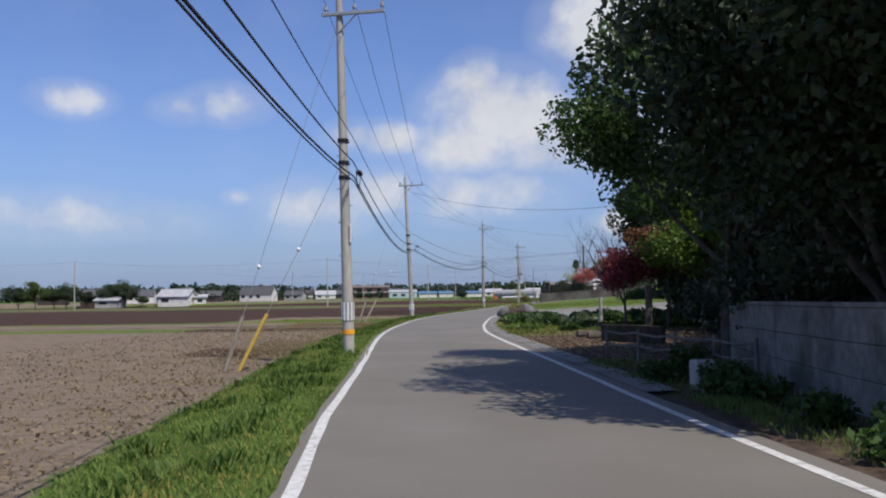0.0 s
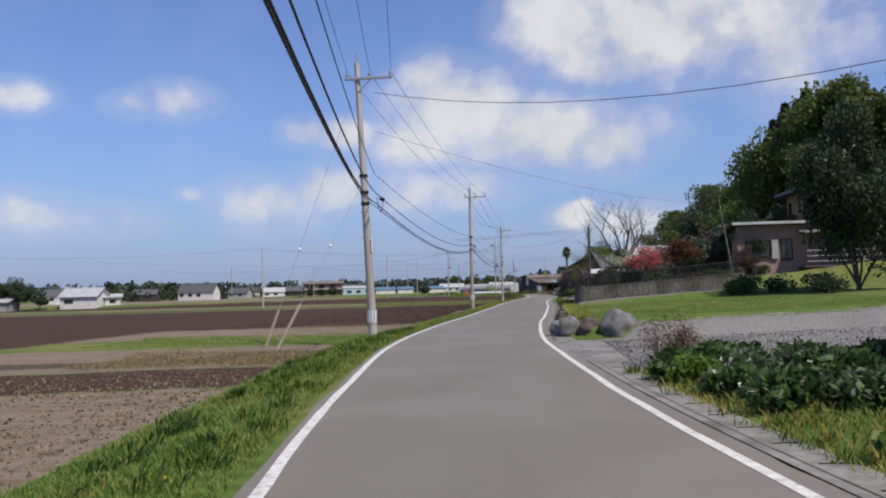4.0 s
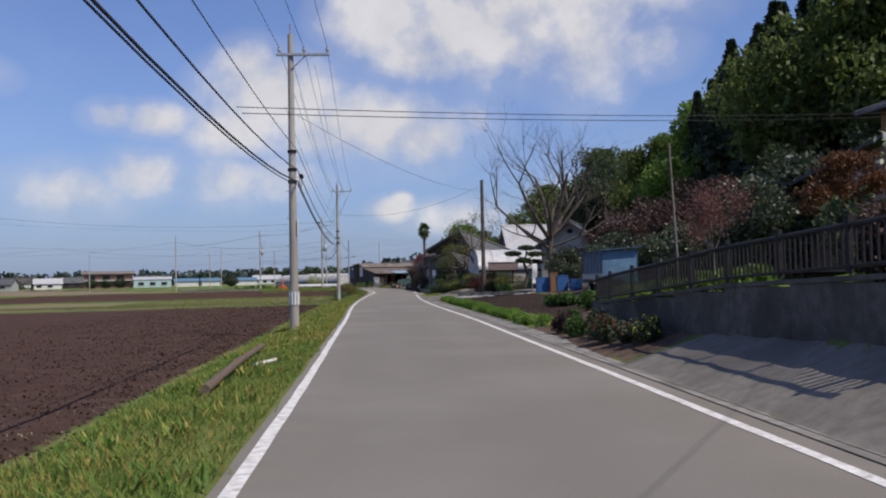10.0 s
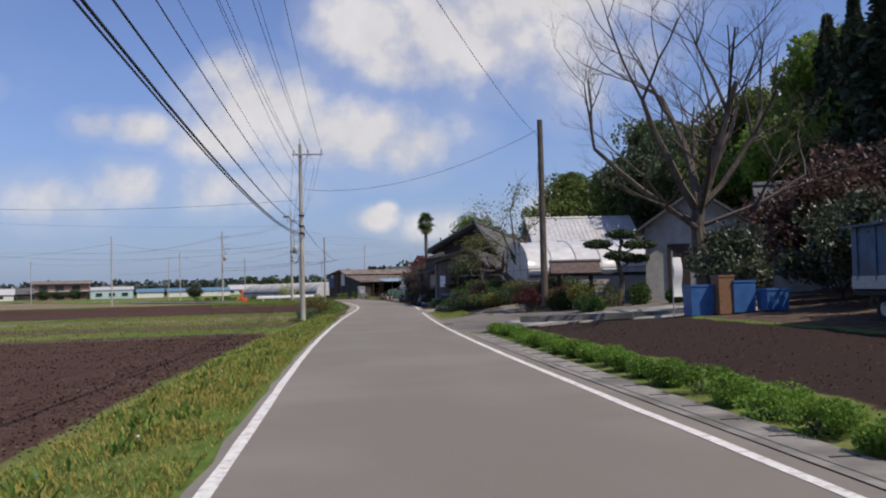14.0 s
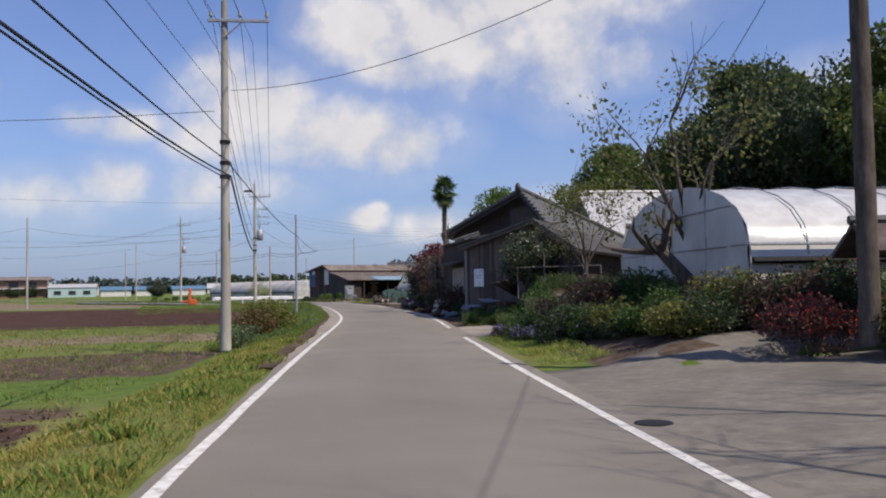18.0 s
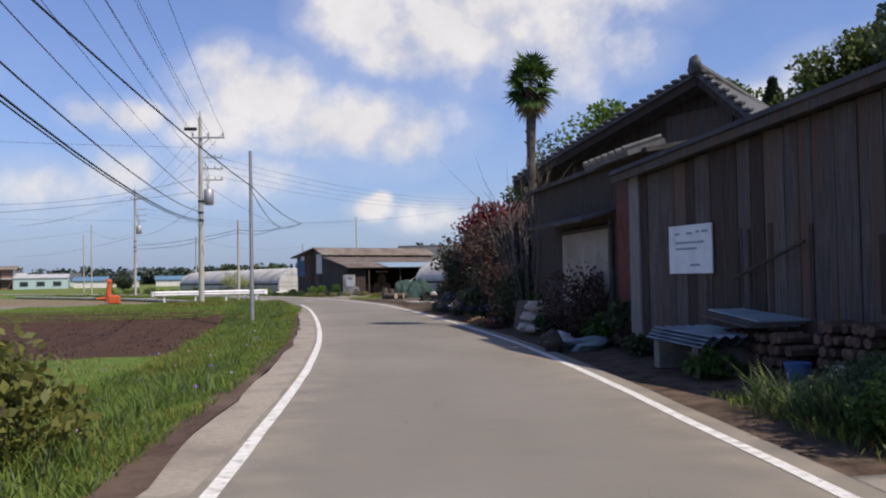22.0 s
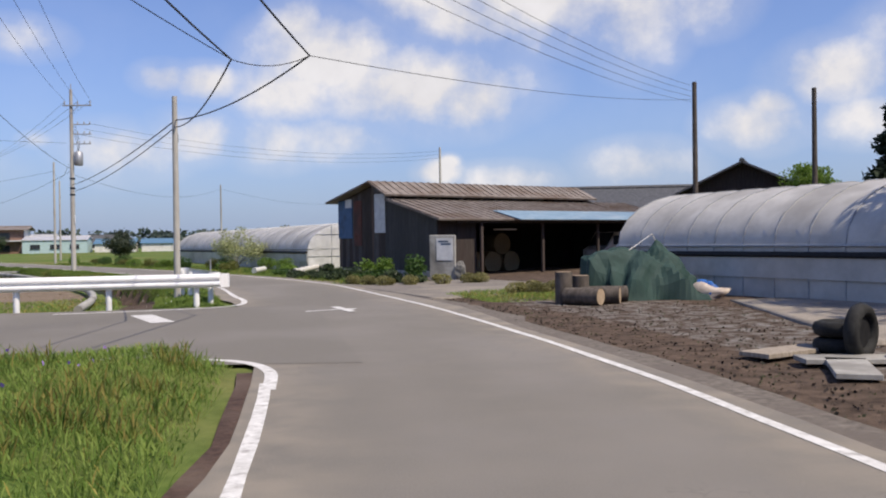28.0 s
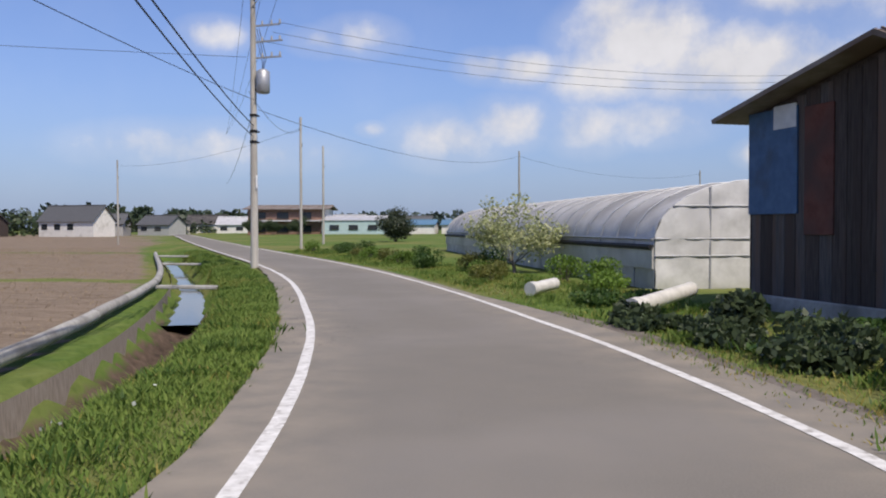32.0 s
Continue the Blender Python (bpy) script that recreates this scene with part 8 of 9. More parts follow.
for k in range(10):
    x, y = pr.uniform(6.4, 8.4), pr.uniform(2, 13)
    d, _ = road_d(x, y)
    bush(4.7 + pr.uniform(-0.2, 1.0), y, 0.45, 0.45, pr.uniform(0.3, 0.6), leaf_green, 0.07, 500, label="green undergrowth below the block wall", group="undergrowth")
# behind the railing: dark hedge, garden greens
for k in range(9):
    bush(10.9 + 0.42 * k + pr.uniform(-0.2, 0.2), 75.6 + pr.uniform(-0.3, 0.5) + 0.24 * k, 0.6, 0.55, pr.uniform(0.8, 1.2), pr.choice((leaf_dark, leaf_dark, leaf_maroon)), 0.05, 1800, label="dark hedge shrub behind the railing", group="hedge behind the railing")
for k in range(12):
    x, y = pr.uniform(13.5, 17.0), pr.uniform(82, 94)
    bush(x, y, 0.6, 0.6, 0.6, pr.choice((leaf_spring, leaf_green)), 0.09, 700, label="green garden plant behind the railing", group="garden greens")
for k in range(46):
    x, y = pr.uniform(15.8, 21.0), pr.uniform(94.0, 101.5)
    bush(x, y, 0.5, 0.5, pr.uniform(0.3, 0.5), pr.choice((leaf_green, leaf_spring)), 0.075, 700, label="broad green vegetable plants", group="vegetable bed")
for k in range(9):
    bush(18 + k * 0.9, 84 + 0.35 * k + pr.uniform(-0.8, 0.8), 0.7, 0.7, 0.9, pr.choice((leaf_dark, leaf_green, leaf_maroon)), 0.08, 900, label="garden shrub before the house", group="shrubs before the house")
for k in range(7):
    bush(17 + pr.uniform(-1, 6), 66 + pr.uniform(-4, 8), 0.9, 0.9, 0.9, pr.choice((leaf_dark, leaf_green)), 0.09, 1000, label="shrub at the top of the lawn", group="shrubs above the lawn")
MOUNDS = ((26.3, 214.2), (26.75, 213.3), (27.2, 212.6), (28.1, 212.5), (29.2, 212.2), (30.2, 212.5), (30.6, 212.4), (29.9, 205.6), (30.5, 206.0), (31.1, 205.8), (30.4, 205.1))
# shed front bushes and the right verge after the bend
for k in range(16):
    p = Vector((27.9, 216.2)) + Vector((-0.38, 0.92)) * (k * 0.62 - 2.8)
    tall = k % 3 == 1
    bush(p.x - (0.3 if tall else 0.75) + pr.uniform(-0.25, 0.25), p.y, pr.uniform(0.4, 0.65), pr.uniform(0.45, 0.8), (pr.uniform(0.75, 1.05) if tall else pr.uniform(0.3, 0.6)) * (1.0 if k < 9 else 0.6), leaf_spring if k in (4, 7) else (leaf_green if k % 2 and k < 10 else leaf_dark), 0.085, 700, label="leafy bush in front of the shed wall", group="bushes before the shed", lumps=9)
for x, y in MOUNDS:
    bush(x, y, 0.36, 0.36, 0.36, leaf_mound, 0.035, 1900, "grass_mound", "clipped yellow-green grass mound", group="grass mounds", lumps=1)
for k in range(26):
    y = 219 + k * 1.6
    p = beside(y, 3.6 + pr.uniform(0, 2.2))
    bush(p.x, p.y, 0.6, 0.6, pr.uniform(0.2, 0.5) if y < 226 else pr.uniform(0.35, 0.8), pr.choice((leaf_green, leaf_green, leaf_spring, leaf_olive)), 0.055, 1100, label="weedy green growth on the verge", group="verge weeds")


# ---- grass ----
def blades(rng, pts, length, width, lean=1.1):
    """Bent grass blades as slim quads at the points."""
    n = len(pts)
    a = rng.random(n) * 6.283
    d = np.stack([np.cos(a), np.sin(a), np.zeros(n)], 1)
    l = (length * rng.uniform(0.5, 1.2, n))[:, None]
    tip = pts + d * l * lean * rng.uniform(0.2, 1.0, (n, 1)) + np.array([0, 0, 0.85]) * l
    s = np.stack([-np.sin(a), np.cos(a), np.zeros(n)], 1) * (width * rng.uniform(0.7, 1.3, n))[:, None]
    mid = pts * 0.45 + tip * 0.55 + np.array([0, 0, 0.12]) * l
    return np.stack([pts - s * 0.6, mid - s * 0.6, tip, mid + s * 0.6], 1)


def grass_strip(name, label, y0, y1, d0, d1, n, length, width, mats, seed, keepout=None, weights=None, clumpy=0.5):
    rng = np.random.default_rng(seed)
    sel = np.where((CL[:, 1] >= y0) & (CL[:, 1] <= y1))[0]
    i = rng.choice(sel, n)
    f = rng.random(n)
    d = d0 + (d1 - d0) * rng.random(n)
    x = CL[i, 0] + NOR[i, 0] * d + TAN[i, 0] * (f - 0.5)
    y = CL[i, 1] + NOR[i, 1] * d + TAN[i, 1] * (f - 0.5)
    dens = np.array([noise.noise(Vector((a * 0.8, b * 0.8, seed))) for a, b in zip(x, y)])
    keep = rng.random(n) < np.clip(0.75 + clumpy * 1.6 * dens, 0.08, 1)
    if keepout is not None:
        keep &= ~keepout(x, y)
    x, y, dens = x[keep], y[keep], dens[keep]
    z = height(x, y)
    pts = np.stack([x, y, z - 0.01], 1)
    tall = length * (1 + 0.7 * np.clip(dens, -0.6, 1))
    q = blades(rng, pts, tall, width)
    me = quads(name, q, mats)
    pick = rng.random(len(q))
    patch = np.array([noise.noise(Vector((a * 0.45, b * 0.3, seed + 40))) for a, b in zip(x, y)])
    pick = np.clip(pick + 0.55 * patch, 0, 0.999)
    edges = np.cumsum(weights or [1.0 / len(mats)] * len(mats))
    me.polygons.foreach_set("material_index", np.clip(np.searchsorted(edges, pick), 0, len(mats) - 1).astype(np.int32))
    return tagged(new(name, me), label, "grass", kind="stuff")


def off_side_road(x, y):
    return side_road(x, y) > 0


EDGE_L = np.array([edge_l(CL[i, 1], i) for i in range(len(CL))])


def on_paving(x, y):
    return (side_road(x, y) > 0) | (road_d(x, y)[0] > np.interp(y, CL[:, 1], EDGE_L) - 0.02)


grass_strip("grass", "fresh green grass on the left road verge", -6, 40, -4.9, -2.35, 90000, 0.1, 0.012, [grass_mat, grass_dry], 1, weights=[0.93, 0.07])
grass_strip("grass", "green grass on the left road verge", 40, 88, -4.7, -2.35, 80000, 0.11, 0.013, [grass_mat, grass_dry], 2, weights=[0.85, 0.15])
grass_strip("grass", "yellowing grass on the left road verge", 86, 146, -4.6, -2.35, 90000, 0.1, 0.013, [grass_mat, grass_dry], 3, weights=[0.45, 0.55])
grass_strip("grass", "tall green grass on the left road verge", 144, 186, -5.8, -2.85, 150000, 0.13, 0.01, [grass_mat, grass_dry], 4, weights=[0.95, 0.05], keepout=off_side_road)
grass_strip("grass", "bright green grass bank beside the ditch", 203, 262, -3.95, -2.3, 170000, 0.13, 0.013, [grass_mat, grass_dry], 5, weights=[0.95, 0.05], keepout=on_paving, clumpy=0.3)
grass_strip("straw", "dry stubble on the field beyond the ditch", 208, 290, -24, -6.4, 26000, 0.07, 0.016, [straw_mat], 18, clumpy=0.9)
grass_strip("grass", "green grass beside the farm track", 185, 216, -12, -5.0, 46000, 0.14, 0.016, [grass_mat, grass_dry], 6, weights=[0.85, 0.15], keepout=off_side_road)
grass_strip("grass", "short green lawn above the stones", 51.3, 69.2, 3.6, 15, 70000, 0.045, 0.014, [grass_mat, grass_dry], 7, weights=[0.88, 0.12])
grass_strip("grass", "grass and weeds at the foot of the mound", 133.5, 141.6, 2.75, 4.0, 7000, 0.13, 0.012, [grass_mat, grass_dry], 8, weights=[0.75, 0.25])
grass_strip("grass", "rough grass on the verge after the shed", 213.6, 262, 2.3, 5.5, 50000, 0.11, 0.013, [grass_mat, grass_dry], 9, weights=[0.8, 0.2], keepout=lambda x, y: (y < 214.5) & (x > 26.5))
grass_strip("grass", "grass patch in the farm yard", 202.2, 206.4, 3.9, 7.0, 7000, 0.14, 0.013, [grass_mat, grass_dry], 10, weights=[0.85, 0.15])
grass_strip("grass", "shaded weeds below the block wall", -4, 15, 2.75, 4.2, 9000, 0.15, 0.012, [grass_mat], 11)
grass_strip("grass", "weeds on the garden edge", 29.5, 41, 2.8, 9.0, 16000, 0.16, 0.013, [grass_mat, grass_dry], 12, weights=[0.7, 0.3])
grass_strip("straw", "dry straw and stubble on the near field", -4, 47, -11, -5.2, 22000, 0.05, 0.012, [straw_mat], 13, clumpy=0.8)
grass_strip("straw", "brown dead grass along the field edge", 22, 34, -7.0, -4.6, 9000, 0.12, 0.01, [straw_mat], 14)
grass_strip("straw", "dry straw and stubble on the field", 47, 78, -12, -4.8, 14000, 0.06, 0.012, [straw_mat, grass_mat], 15, weights=[0.8, 0.2], clumpy=0.9)
grass_strip("grass", "weeds between the ploughed fields", 131, 165, -24, -5.2, 34000, 0.12, 0.018, [grass_mat, grass_dry, straw_mat], 16, weights=[0.6, 0.2, 0.2], clumpy=1.0)
grass_strip("grass", "short grass between the field strips", 58, 66, -16, -4.6, 16000, 0.08, 0.014, [grass_mat, grass_dry], 17, weights=[0.85, 0.15])


def dots(name, label, mat, pts, size, cat="flower"):
    nr_ = np.random.default_rng(len(pts))
    return tagged(new(name, quads(name, leaf_quads(nr_, pts, size, 0.0, 1.0), [mat])), label, cat, kind="stuff")


def scatter(y0, y1, d0, d1, n, z, seed):
    nr_ = np.random.default_rng(seed)
    out = []
    for k in range(n):
        p = beside(nr_.uniform(y0, y1), nr_.uniform(d0, d1))
        out.append((p.x, p.y, ground_z(p.x, p.y) + z * nr_.uniform(0.7, 1.2)))
    return np.array(out)


dots("cornflowers", "scattered blue cornflowers in the verge grass", petal_purple, scatter(150, 193, -6, -3, 110, 0.26, 1), 0.05)
dots("dandelions", "scattered yellow flowers in the verge grass", petal_yellow, scatter(5, 60, -4.4, -2.8, 60, 0.15, 2), 0.03)
dots("clover", "scattered small white flowers in the grass", petal_white, scatter(86, 140, -4.2, -2.7, 90, 0.14, 3), 0.03)
dots("clover", "scattered small white flowers on the bank", petal_white, scatter(205, 225, -5, -2.8, 40, 0.16, 4), 0.035)
dots("lawn_flowers", "scattered pale flowers on the lawn", petal_white, scatter(51, 69, 4, 13, 90, 0.08, 5), 0.03)

# dense tall grass on the corner of the side road
rng_c = np.random.default_rng(51)
xc, yc = rng_c.uniform(9, 23.2, 150000), rng_c.uniform(181, 197.5, 150000)
dc, _ = road_d(xc, yc)
ok = (dc < -2.5 - 0.2 * rng_c.random(len(dc))) & (side_road(xc, yc) < 0.5)
far_edge = 194.6 - np.clip(xc - 20.5, 0, 3) * 0.25
ok &= (yc < far_edge) & (rng_c.random(len(xc)) < np.clip(1.25 - 0.09 * (23 - xc), 0.25, 1))
xc, yc = xc[ok], yc[ok]
tall = 0.15 * (1 + 0.8 * np.array([noise.noise(Vector((a * 0.7, b * 0.7, 4))) for a, b in zip(xc, yc)]))
me = quads("grass", blades(rng_c, np.stack([xc, yc, height(xc, yc) - 0.01], 1), tall, 0.01), [grass_mat, grass_dry])
me.polygons.foreach_set("material_index", (rng_c.random(len(xc)) > 0.96).astype(np.int32))
tagged(new("grass", me), "dense tall green grass on the junction corner", "grass", kind="stuff")

for k in range(4):
    bush(11.0 + 0.2 * k + pr.uniform(0, 0.5), 74.4 + 0.95 * k, 0.75, 0.75, pr.uniform(1.0, 1.4), leaf_dark, 0.09, 1500, label="dense dark bush above the retaining wall", group="bushes above the wall")
grass_strip("grass", "mossy grass hanging over the edging stones", 53, 69.6, 3.1, 3.9, 34000, 0.19, 0.012, [grass_mat, grass_dry], 31, weights=[0.5, 0.5])

g_rng = np.random.default_rng(77)
for (xa, xb), (ya, yb), n, ln, lab in (((22.95, 26.0), (144.6, 150.5), 15000, 0.3, "tall grey-green weeds on the terrace above the stone wall"), ((22.6, 26.2), (143.6, 144.4), 3000, 0.3, "tall weeds at the foot of the stone wall"), ((22.7, 24.6), (148.0, 151.0), 6000, 0.4, "tall grey-green weeds in front of the shed")):
    xt, yt = g_rng.uniform(xa, xb, n), g_rng.uniform(ya, yb, n)
    dens = np.array([noise.noise(Vector((a * 1.1, b * 1.1, 8))) for a, b in zip(xt, yt)])
    ok = (dens > -0.12) & (road_d(xt, yt)[0] > 3.0)
    xt, yt, dens = xt[ok], yt[ok], dens[ok]
    me = quads("weeds", blades(g_rng, np.stack([xt, yt, height(xt, yt) - 0.01], 1), ln * (1 + 1.2 * dens), 0.014), [weed_grey, grass_mat, leaf_green])
    me.polygons.foreach_set("material_index", g_rng.choice(3, len(xt), p=[0.62, 0.13, 0.25]).astype(np.int32))
    tagged(new("weeds", me), lab, "weeds", kind="stuff")
for k in range(16):
    x, y = pr.uniform(22.7, 24.4), pr.uniform(148.2, 151.0)
    if road_d(x, y)[0][0] > 3.1:
        bush(x, y, 0.4, 0.45, pr.uniform(0.35, 0.7), pr.choice((weed_grey, leaf_green, weed_grey)), 0.045, 1000, label="tall soft weed clump before the shed", group="weed clumps before the shed", lumps=6)
for k in range(10):
    x, y = pr.uniform(23.2, 25.6), pr.uniform(145.0, 149.5)
    bush(x, y, 0.45, 0.45, pr.uniform(0.4, 0.75), pr.choice((weed_grey, leaf_green, leaf_green)), 0.05, 1000, label="leafy weed on the terrace", group="weeds on the terrace", lumps=6)
solid("fallen_pole", Geo().tube([(2.7, 78.9, 0.02), (3.22, 82.4, 0.06), (3.85, 86.6, 0.02)], [0.068, 0.064, 0.055], 9), twig_brown, "weathered wooden pole lying on the verge", "pole", smooth=True)
solid("old_pipe", Geo().tube([(3.48, 82.1, 0.02), (3.9, 82.85, 0.03)], 0.035, 8), pipe_grey, "short grey pipe lying in the grass", "pipe", smooth=True)

grass_strip("grass", "tall lush weeds on the left verge", 150, 174, -5.6, -3.7, 26000, 0.3, 0.013, [grass_mat, grass_dry], 81, weights=[0.9, 0.1], clumpy=1.0)
grass_strip("grass", "sparse grey-green weeds before the shed", 148.2, 152.5, 2.9, 3.8, 1600, 0.2, 0.012, [grass_mat, grass_dry], 82, weights=[0.7, 0.3], clumpy=1.0)


def weed_clumps(label, y0, y1, d0, d1, n, length, width, mats, seed, each=46, spread=0.16):
    """Taller weeds in separate clumps."""
    rng = np.random.default_rng(seed)
    out = []
    for k in range(n):
        p = beside(rng.uniform(y0, y1), rng.uniform(d0, d1))
        q = rng.normal(size=(each, 2)) * spread * rng.uniform(0.5, 1.3)
        out.append(np.stack([p.x + q[:, 0], p.y + q[:, 1], np.zeros(each)], 1))
    pts = np.concatenate(out)
    pts[:, 2] = height(pts[:, 0], pts[:, 1]) - 0.01
    me = quads("weeds", blades(rng, pts, np.full(len(pts), length), width, 0.9), mats)
    me.polygons.foreach_set("material_index", rng.integers(0, len(mats), len(pts)).astype(np.int32))
    return tagged(new("weeds", me), label, "weeds", kind="stuff")


weed_dark = leafy("weed_leaf", (0.06, 0.13, 0.025), (0.13, 0.22, 0.04), 0.45)
weed_clumps("broad-leaved weeds scattered over the left verge", -2, 60, -4.6, -2.6, 190, 0.24, 0.026, [weed_dark, grass_mat], 61)
weed_clumps("broad-leaved weeds scattered over the left verge", 60, 142, -4.4, -2.6, 150, 0.2, 0.026, [weed_dark, grass_mat, grass_dry], 62)
weed_clumps("tall grass tufts on the left verge", 145, 186, -5.4, -3.4, 160, 0.34, 0.012, [grass_mat, weed_grey, grass_mat], 63, 70, 0.2)
weed_clumps("grass tufts on the junction corner", 184, 194, -9, -2.9, 110, 0.3, 0.012, [grass_mat, grass_dry], 64, 60, 0.18)
weed_clumps("weeds on the verge after the shed", 214, 262, 2.6, 5.0, 110, 0.22, 0.02, [weed_dark, grass_mat], 65)
weed_clumps("weeds on the bank beside the ditch", 206, 262, -3.9, -2.4, 120, 0.2, 0.02, [weed_dark, grass_mat], 66)
weed_clumps("weeds at the edge of the garden", 28, 42, 2.9, 4.4, 60, 0.22, 0.022, [weed_dark, grass_dry], 67)
grass_strip("straw", "brown dead grass beside the dark soil", 50, 54.5, -11, -4.2, 14000, 0.16, 0.012, [straw_mat, grass_dry], 68, weights=[0.85, 0.15])


def clods(label, y0, y1, d0, d1, n, size, mat, seed):
    rng = np.random.default_rng(seed)
    i = rng.choice(np.where((CL[:, 1] >= y0) & (CL[:, 1] <= y1))[0], n)
    d = d0 + (d1 - d0) * rng.random(n) ** 1.6
    x, y = CL[i, 0] + NOR[i, 0] * d + rng.normal(size=n) * 0.4, CL[i, 1] + NOR[i, 1] * d + rng.normal(size=n) * 0.4
    pts = np.stack([x, y, height(x, y) + 0.01], 1)
    return tagged(new("clods", quads("clods", leaf_quads(rng, pts, size, 0.4, 1.2), [mat])), label, "soil", kind="stuff")


clods("crumbled clods on the ploughed field", 76, 131, -5.0, -16, 30000, 0.05, soil_dark, 71)
clods("crumbled clods on the ploughed field", 166, 186, -5.4, -16, 5000, 0.05, soil_dark, 72)
clods("crumbled clods on the garden plot", 90, 122, 4.6, 8.6, 4000, 0.035, stone_brown, 73)
clods("scattered straw and lumps on the bare field", -4, 47, -5.2, -16, 16000, 0.07, straw_mat, 74)
clods("loose stones and dirt at the yard edge", 187, 213, 3.0, 9.0, 7000, 0.04, stone_brown, 75)
clods("gravel stones on the drive", 42.5, 51, 3.2, 12, 9000, 0.04, stone, 76)


# ---- yard and roadside clutter ----
def crate(t, name, c, s, mat, label=""):
    """An open-topped plastic bin with a rim."""
    x, y, z = c
    w, d, h = s
    g = Geo()
    rings = ((0.94, 0.0), (1.0, h - 0.07), (1.05, h - 0.06), (1.05, h), (0.93, h), (0.88, 0.05))
    for k, zz_ in rings:
        g.v += [(x - w / 2 * k, y - d / 2 * k, z + zz_), (x + w / 2 * k, y - d / 2 * k, z + zz_), (x + w / 2 * k, y + d / 2 * k, z + zz_), (x - w / 2 * k, y + d / 2 * k, z + zz_)]
    for r in range(len(rings) - 1):
        for q in range(4):
            g.f.append((4 * r + q, 4 * r + (q + 1) % 4, 4 * r + 4 + (q + 1) % 4, 4 * r + 4 + q))
    g.f += [(3, 2, 1, 0), (20, 21, 22, 23)]
    return part(name, g, mat, t, label)


def bin_thing(x, y, z, s, mat, label, turn=-11, group=""):
    t = thing("crate", label, "crate", local(x, y, z, turn), group)
    crate(t, "shell", (0, 0, 0), s, mat)
    return t


trailer_blue = surf("blue_painted_sheet", (0.05, 0.1, 0.17), (0.075, 0.14, 0.23), 4, 0.55, 0.1, c3=(0.06, 0.08, 0.1), scale2=1.3, amount3=0.4)
# lighter copy of the trailer blue: sunlight on the ends put into the colour
trailer_sunlit = surf("sunlit_blue_sheet", (0.1, 0.2, 0.32), (0.14, 0.26, 0.4), 4, 0.5, 0.1, c3=(0.09, 0.15, 0.22), scale2=1.3, amount3=0.3)
turquoise = surf("turquoise_plastic", (0.02, 0.3, 0.3), (0.04, 0.38, 0.37), 5, 0.5, 0.05)

# the blue box trailer on the plot's far side
run = Vector((2.0, 8.0))
tm = Matrix.Translation((20.3, 104.4, ground_z(21, 107))) @ pose(0, 0, 0, 0, 0, math.degrees(math.atan2(run.y, run.x)) - 90) @ Matrix.Diagonal((1, 1, 0.86, 1))
tr = thing("box_trailer", "old blue sheet-metal box trailer with a pale lower band", "trailer", tm)
LT, WT = 5.2, 1.7
part("floor_frame", Geo().box((WT / 2, LT / 2, 0.72), (WT, LT, 0.12), cut=0.01), dark_metal, tr)
part("side_panel", Geo().box((0.03, LT / 2, 1.62), (0.05, LT, 1.6), cut=0.008), trailer_blue, tr)
part("side_panel", Geo().box((WT - 0.03, LT / 2, 1.62), (0.05, LT, 1.6), cut=0.008), trailer_blue, tr)
part("end_panel", Geo().box((WT / 2, 0.03, 1.6), (WT - 0.12, 0.05, 1.56), cut=0.008), trailer_sunlit, tr, "blue end door, colour lightened for the sun on it")
part("end_panel", Geo().box((WT / 2, LT - 0.03, 1.6), (WT - 0.12, 0.05, 1.56), cut=0.008), trailer_sunlit, tr, "blue end door, colour lightened for the sun on it")
part("lower_band", Geo().box((-0.005, LT / 2, 0.98), (0.03, LT, 0.32), cut=0.004), steel, tr, "grey lower band")
part("roof", Geo().slab([(-0.15, -0.2, 2.42), (WT + 0.15, -0.2, 2.58), (WT + 0.15, LT + 0.2, 2.58), (-0.15, LT + 0.2, 2.42)], 0.05), trailer_blue, tr)
for k in range(7):
    part("rib", Geo().box((-0.012, 0.25 + k * 0.78, 1.7), (0.03, 0.05, 1.35)), trailer_blue, tr)
for y in (1.0, 4.2):
    for x in (0.25, WT - 0.25):
        w_ = part("wheel", Geo().tube([(x - 0.09, y, 0.33), (x + 0.09, y, 0.33)], 0.33, 16), tyre_black, tr)
        part("rim", Geo().tube([(x - 0.1, y, 0.33), (x + 0.1, y, 0.33)], 0.17, 10), steel, w_)
    part("axle", Geo().box((WT / 2, y, 0.45), (WT - 0.3, 0.08, 0.1)), dark_metal, tr)
part("tow_bar", Geo().box((WT / 2, -0.6, 0.66), (0.1, 1.2, 0.1), cut=0.01), dark_metal, tr)
shelf = thing("crate_stand", "low wooden stand beside the trailer end", "stand", tm @ Matrix.Translation((1.2, -0.75, 0)))
part("top", Geo().box((0, 0, 0.62), (1.2, 0.5, 0.05), cut=0.008), wood_dark, shelf)
for sx in (-0.5, 0.5):
    part("leg", Geo().box((sx, 0, 0.3), (0.07, 0.4, 0.6)), wood_dark, shelf)
o = thing("crate", "turquoise plastic crate at the trailer end", "crate", tm @ Matrix.Translation((1.2, -0.75, 0.65)))
crate(o, "shell", (0, 0, 0), (0.62, 0.42, 0.3), turquoise)

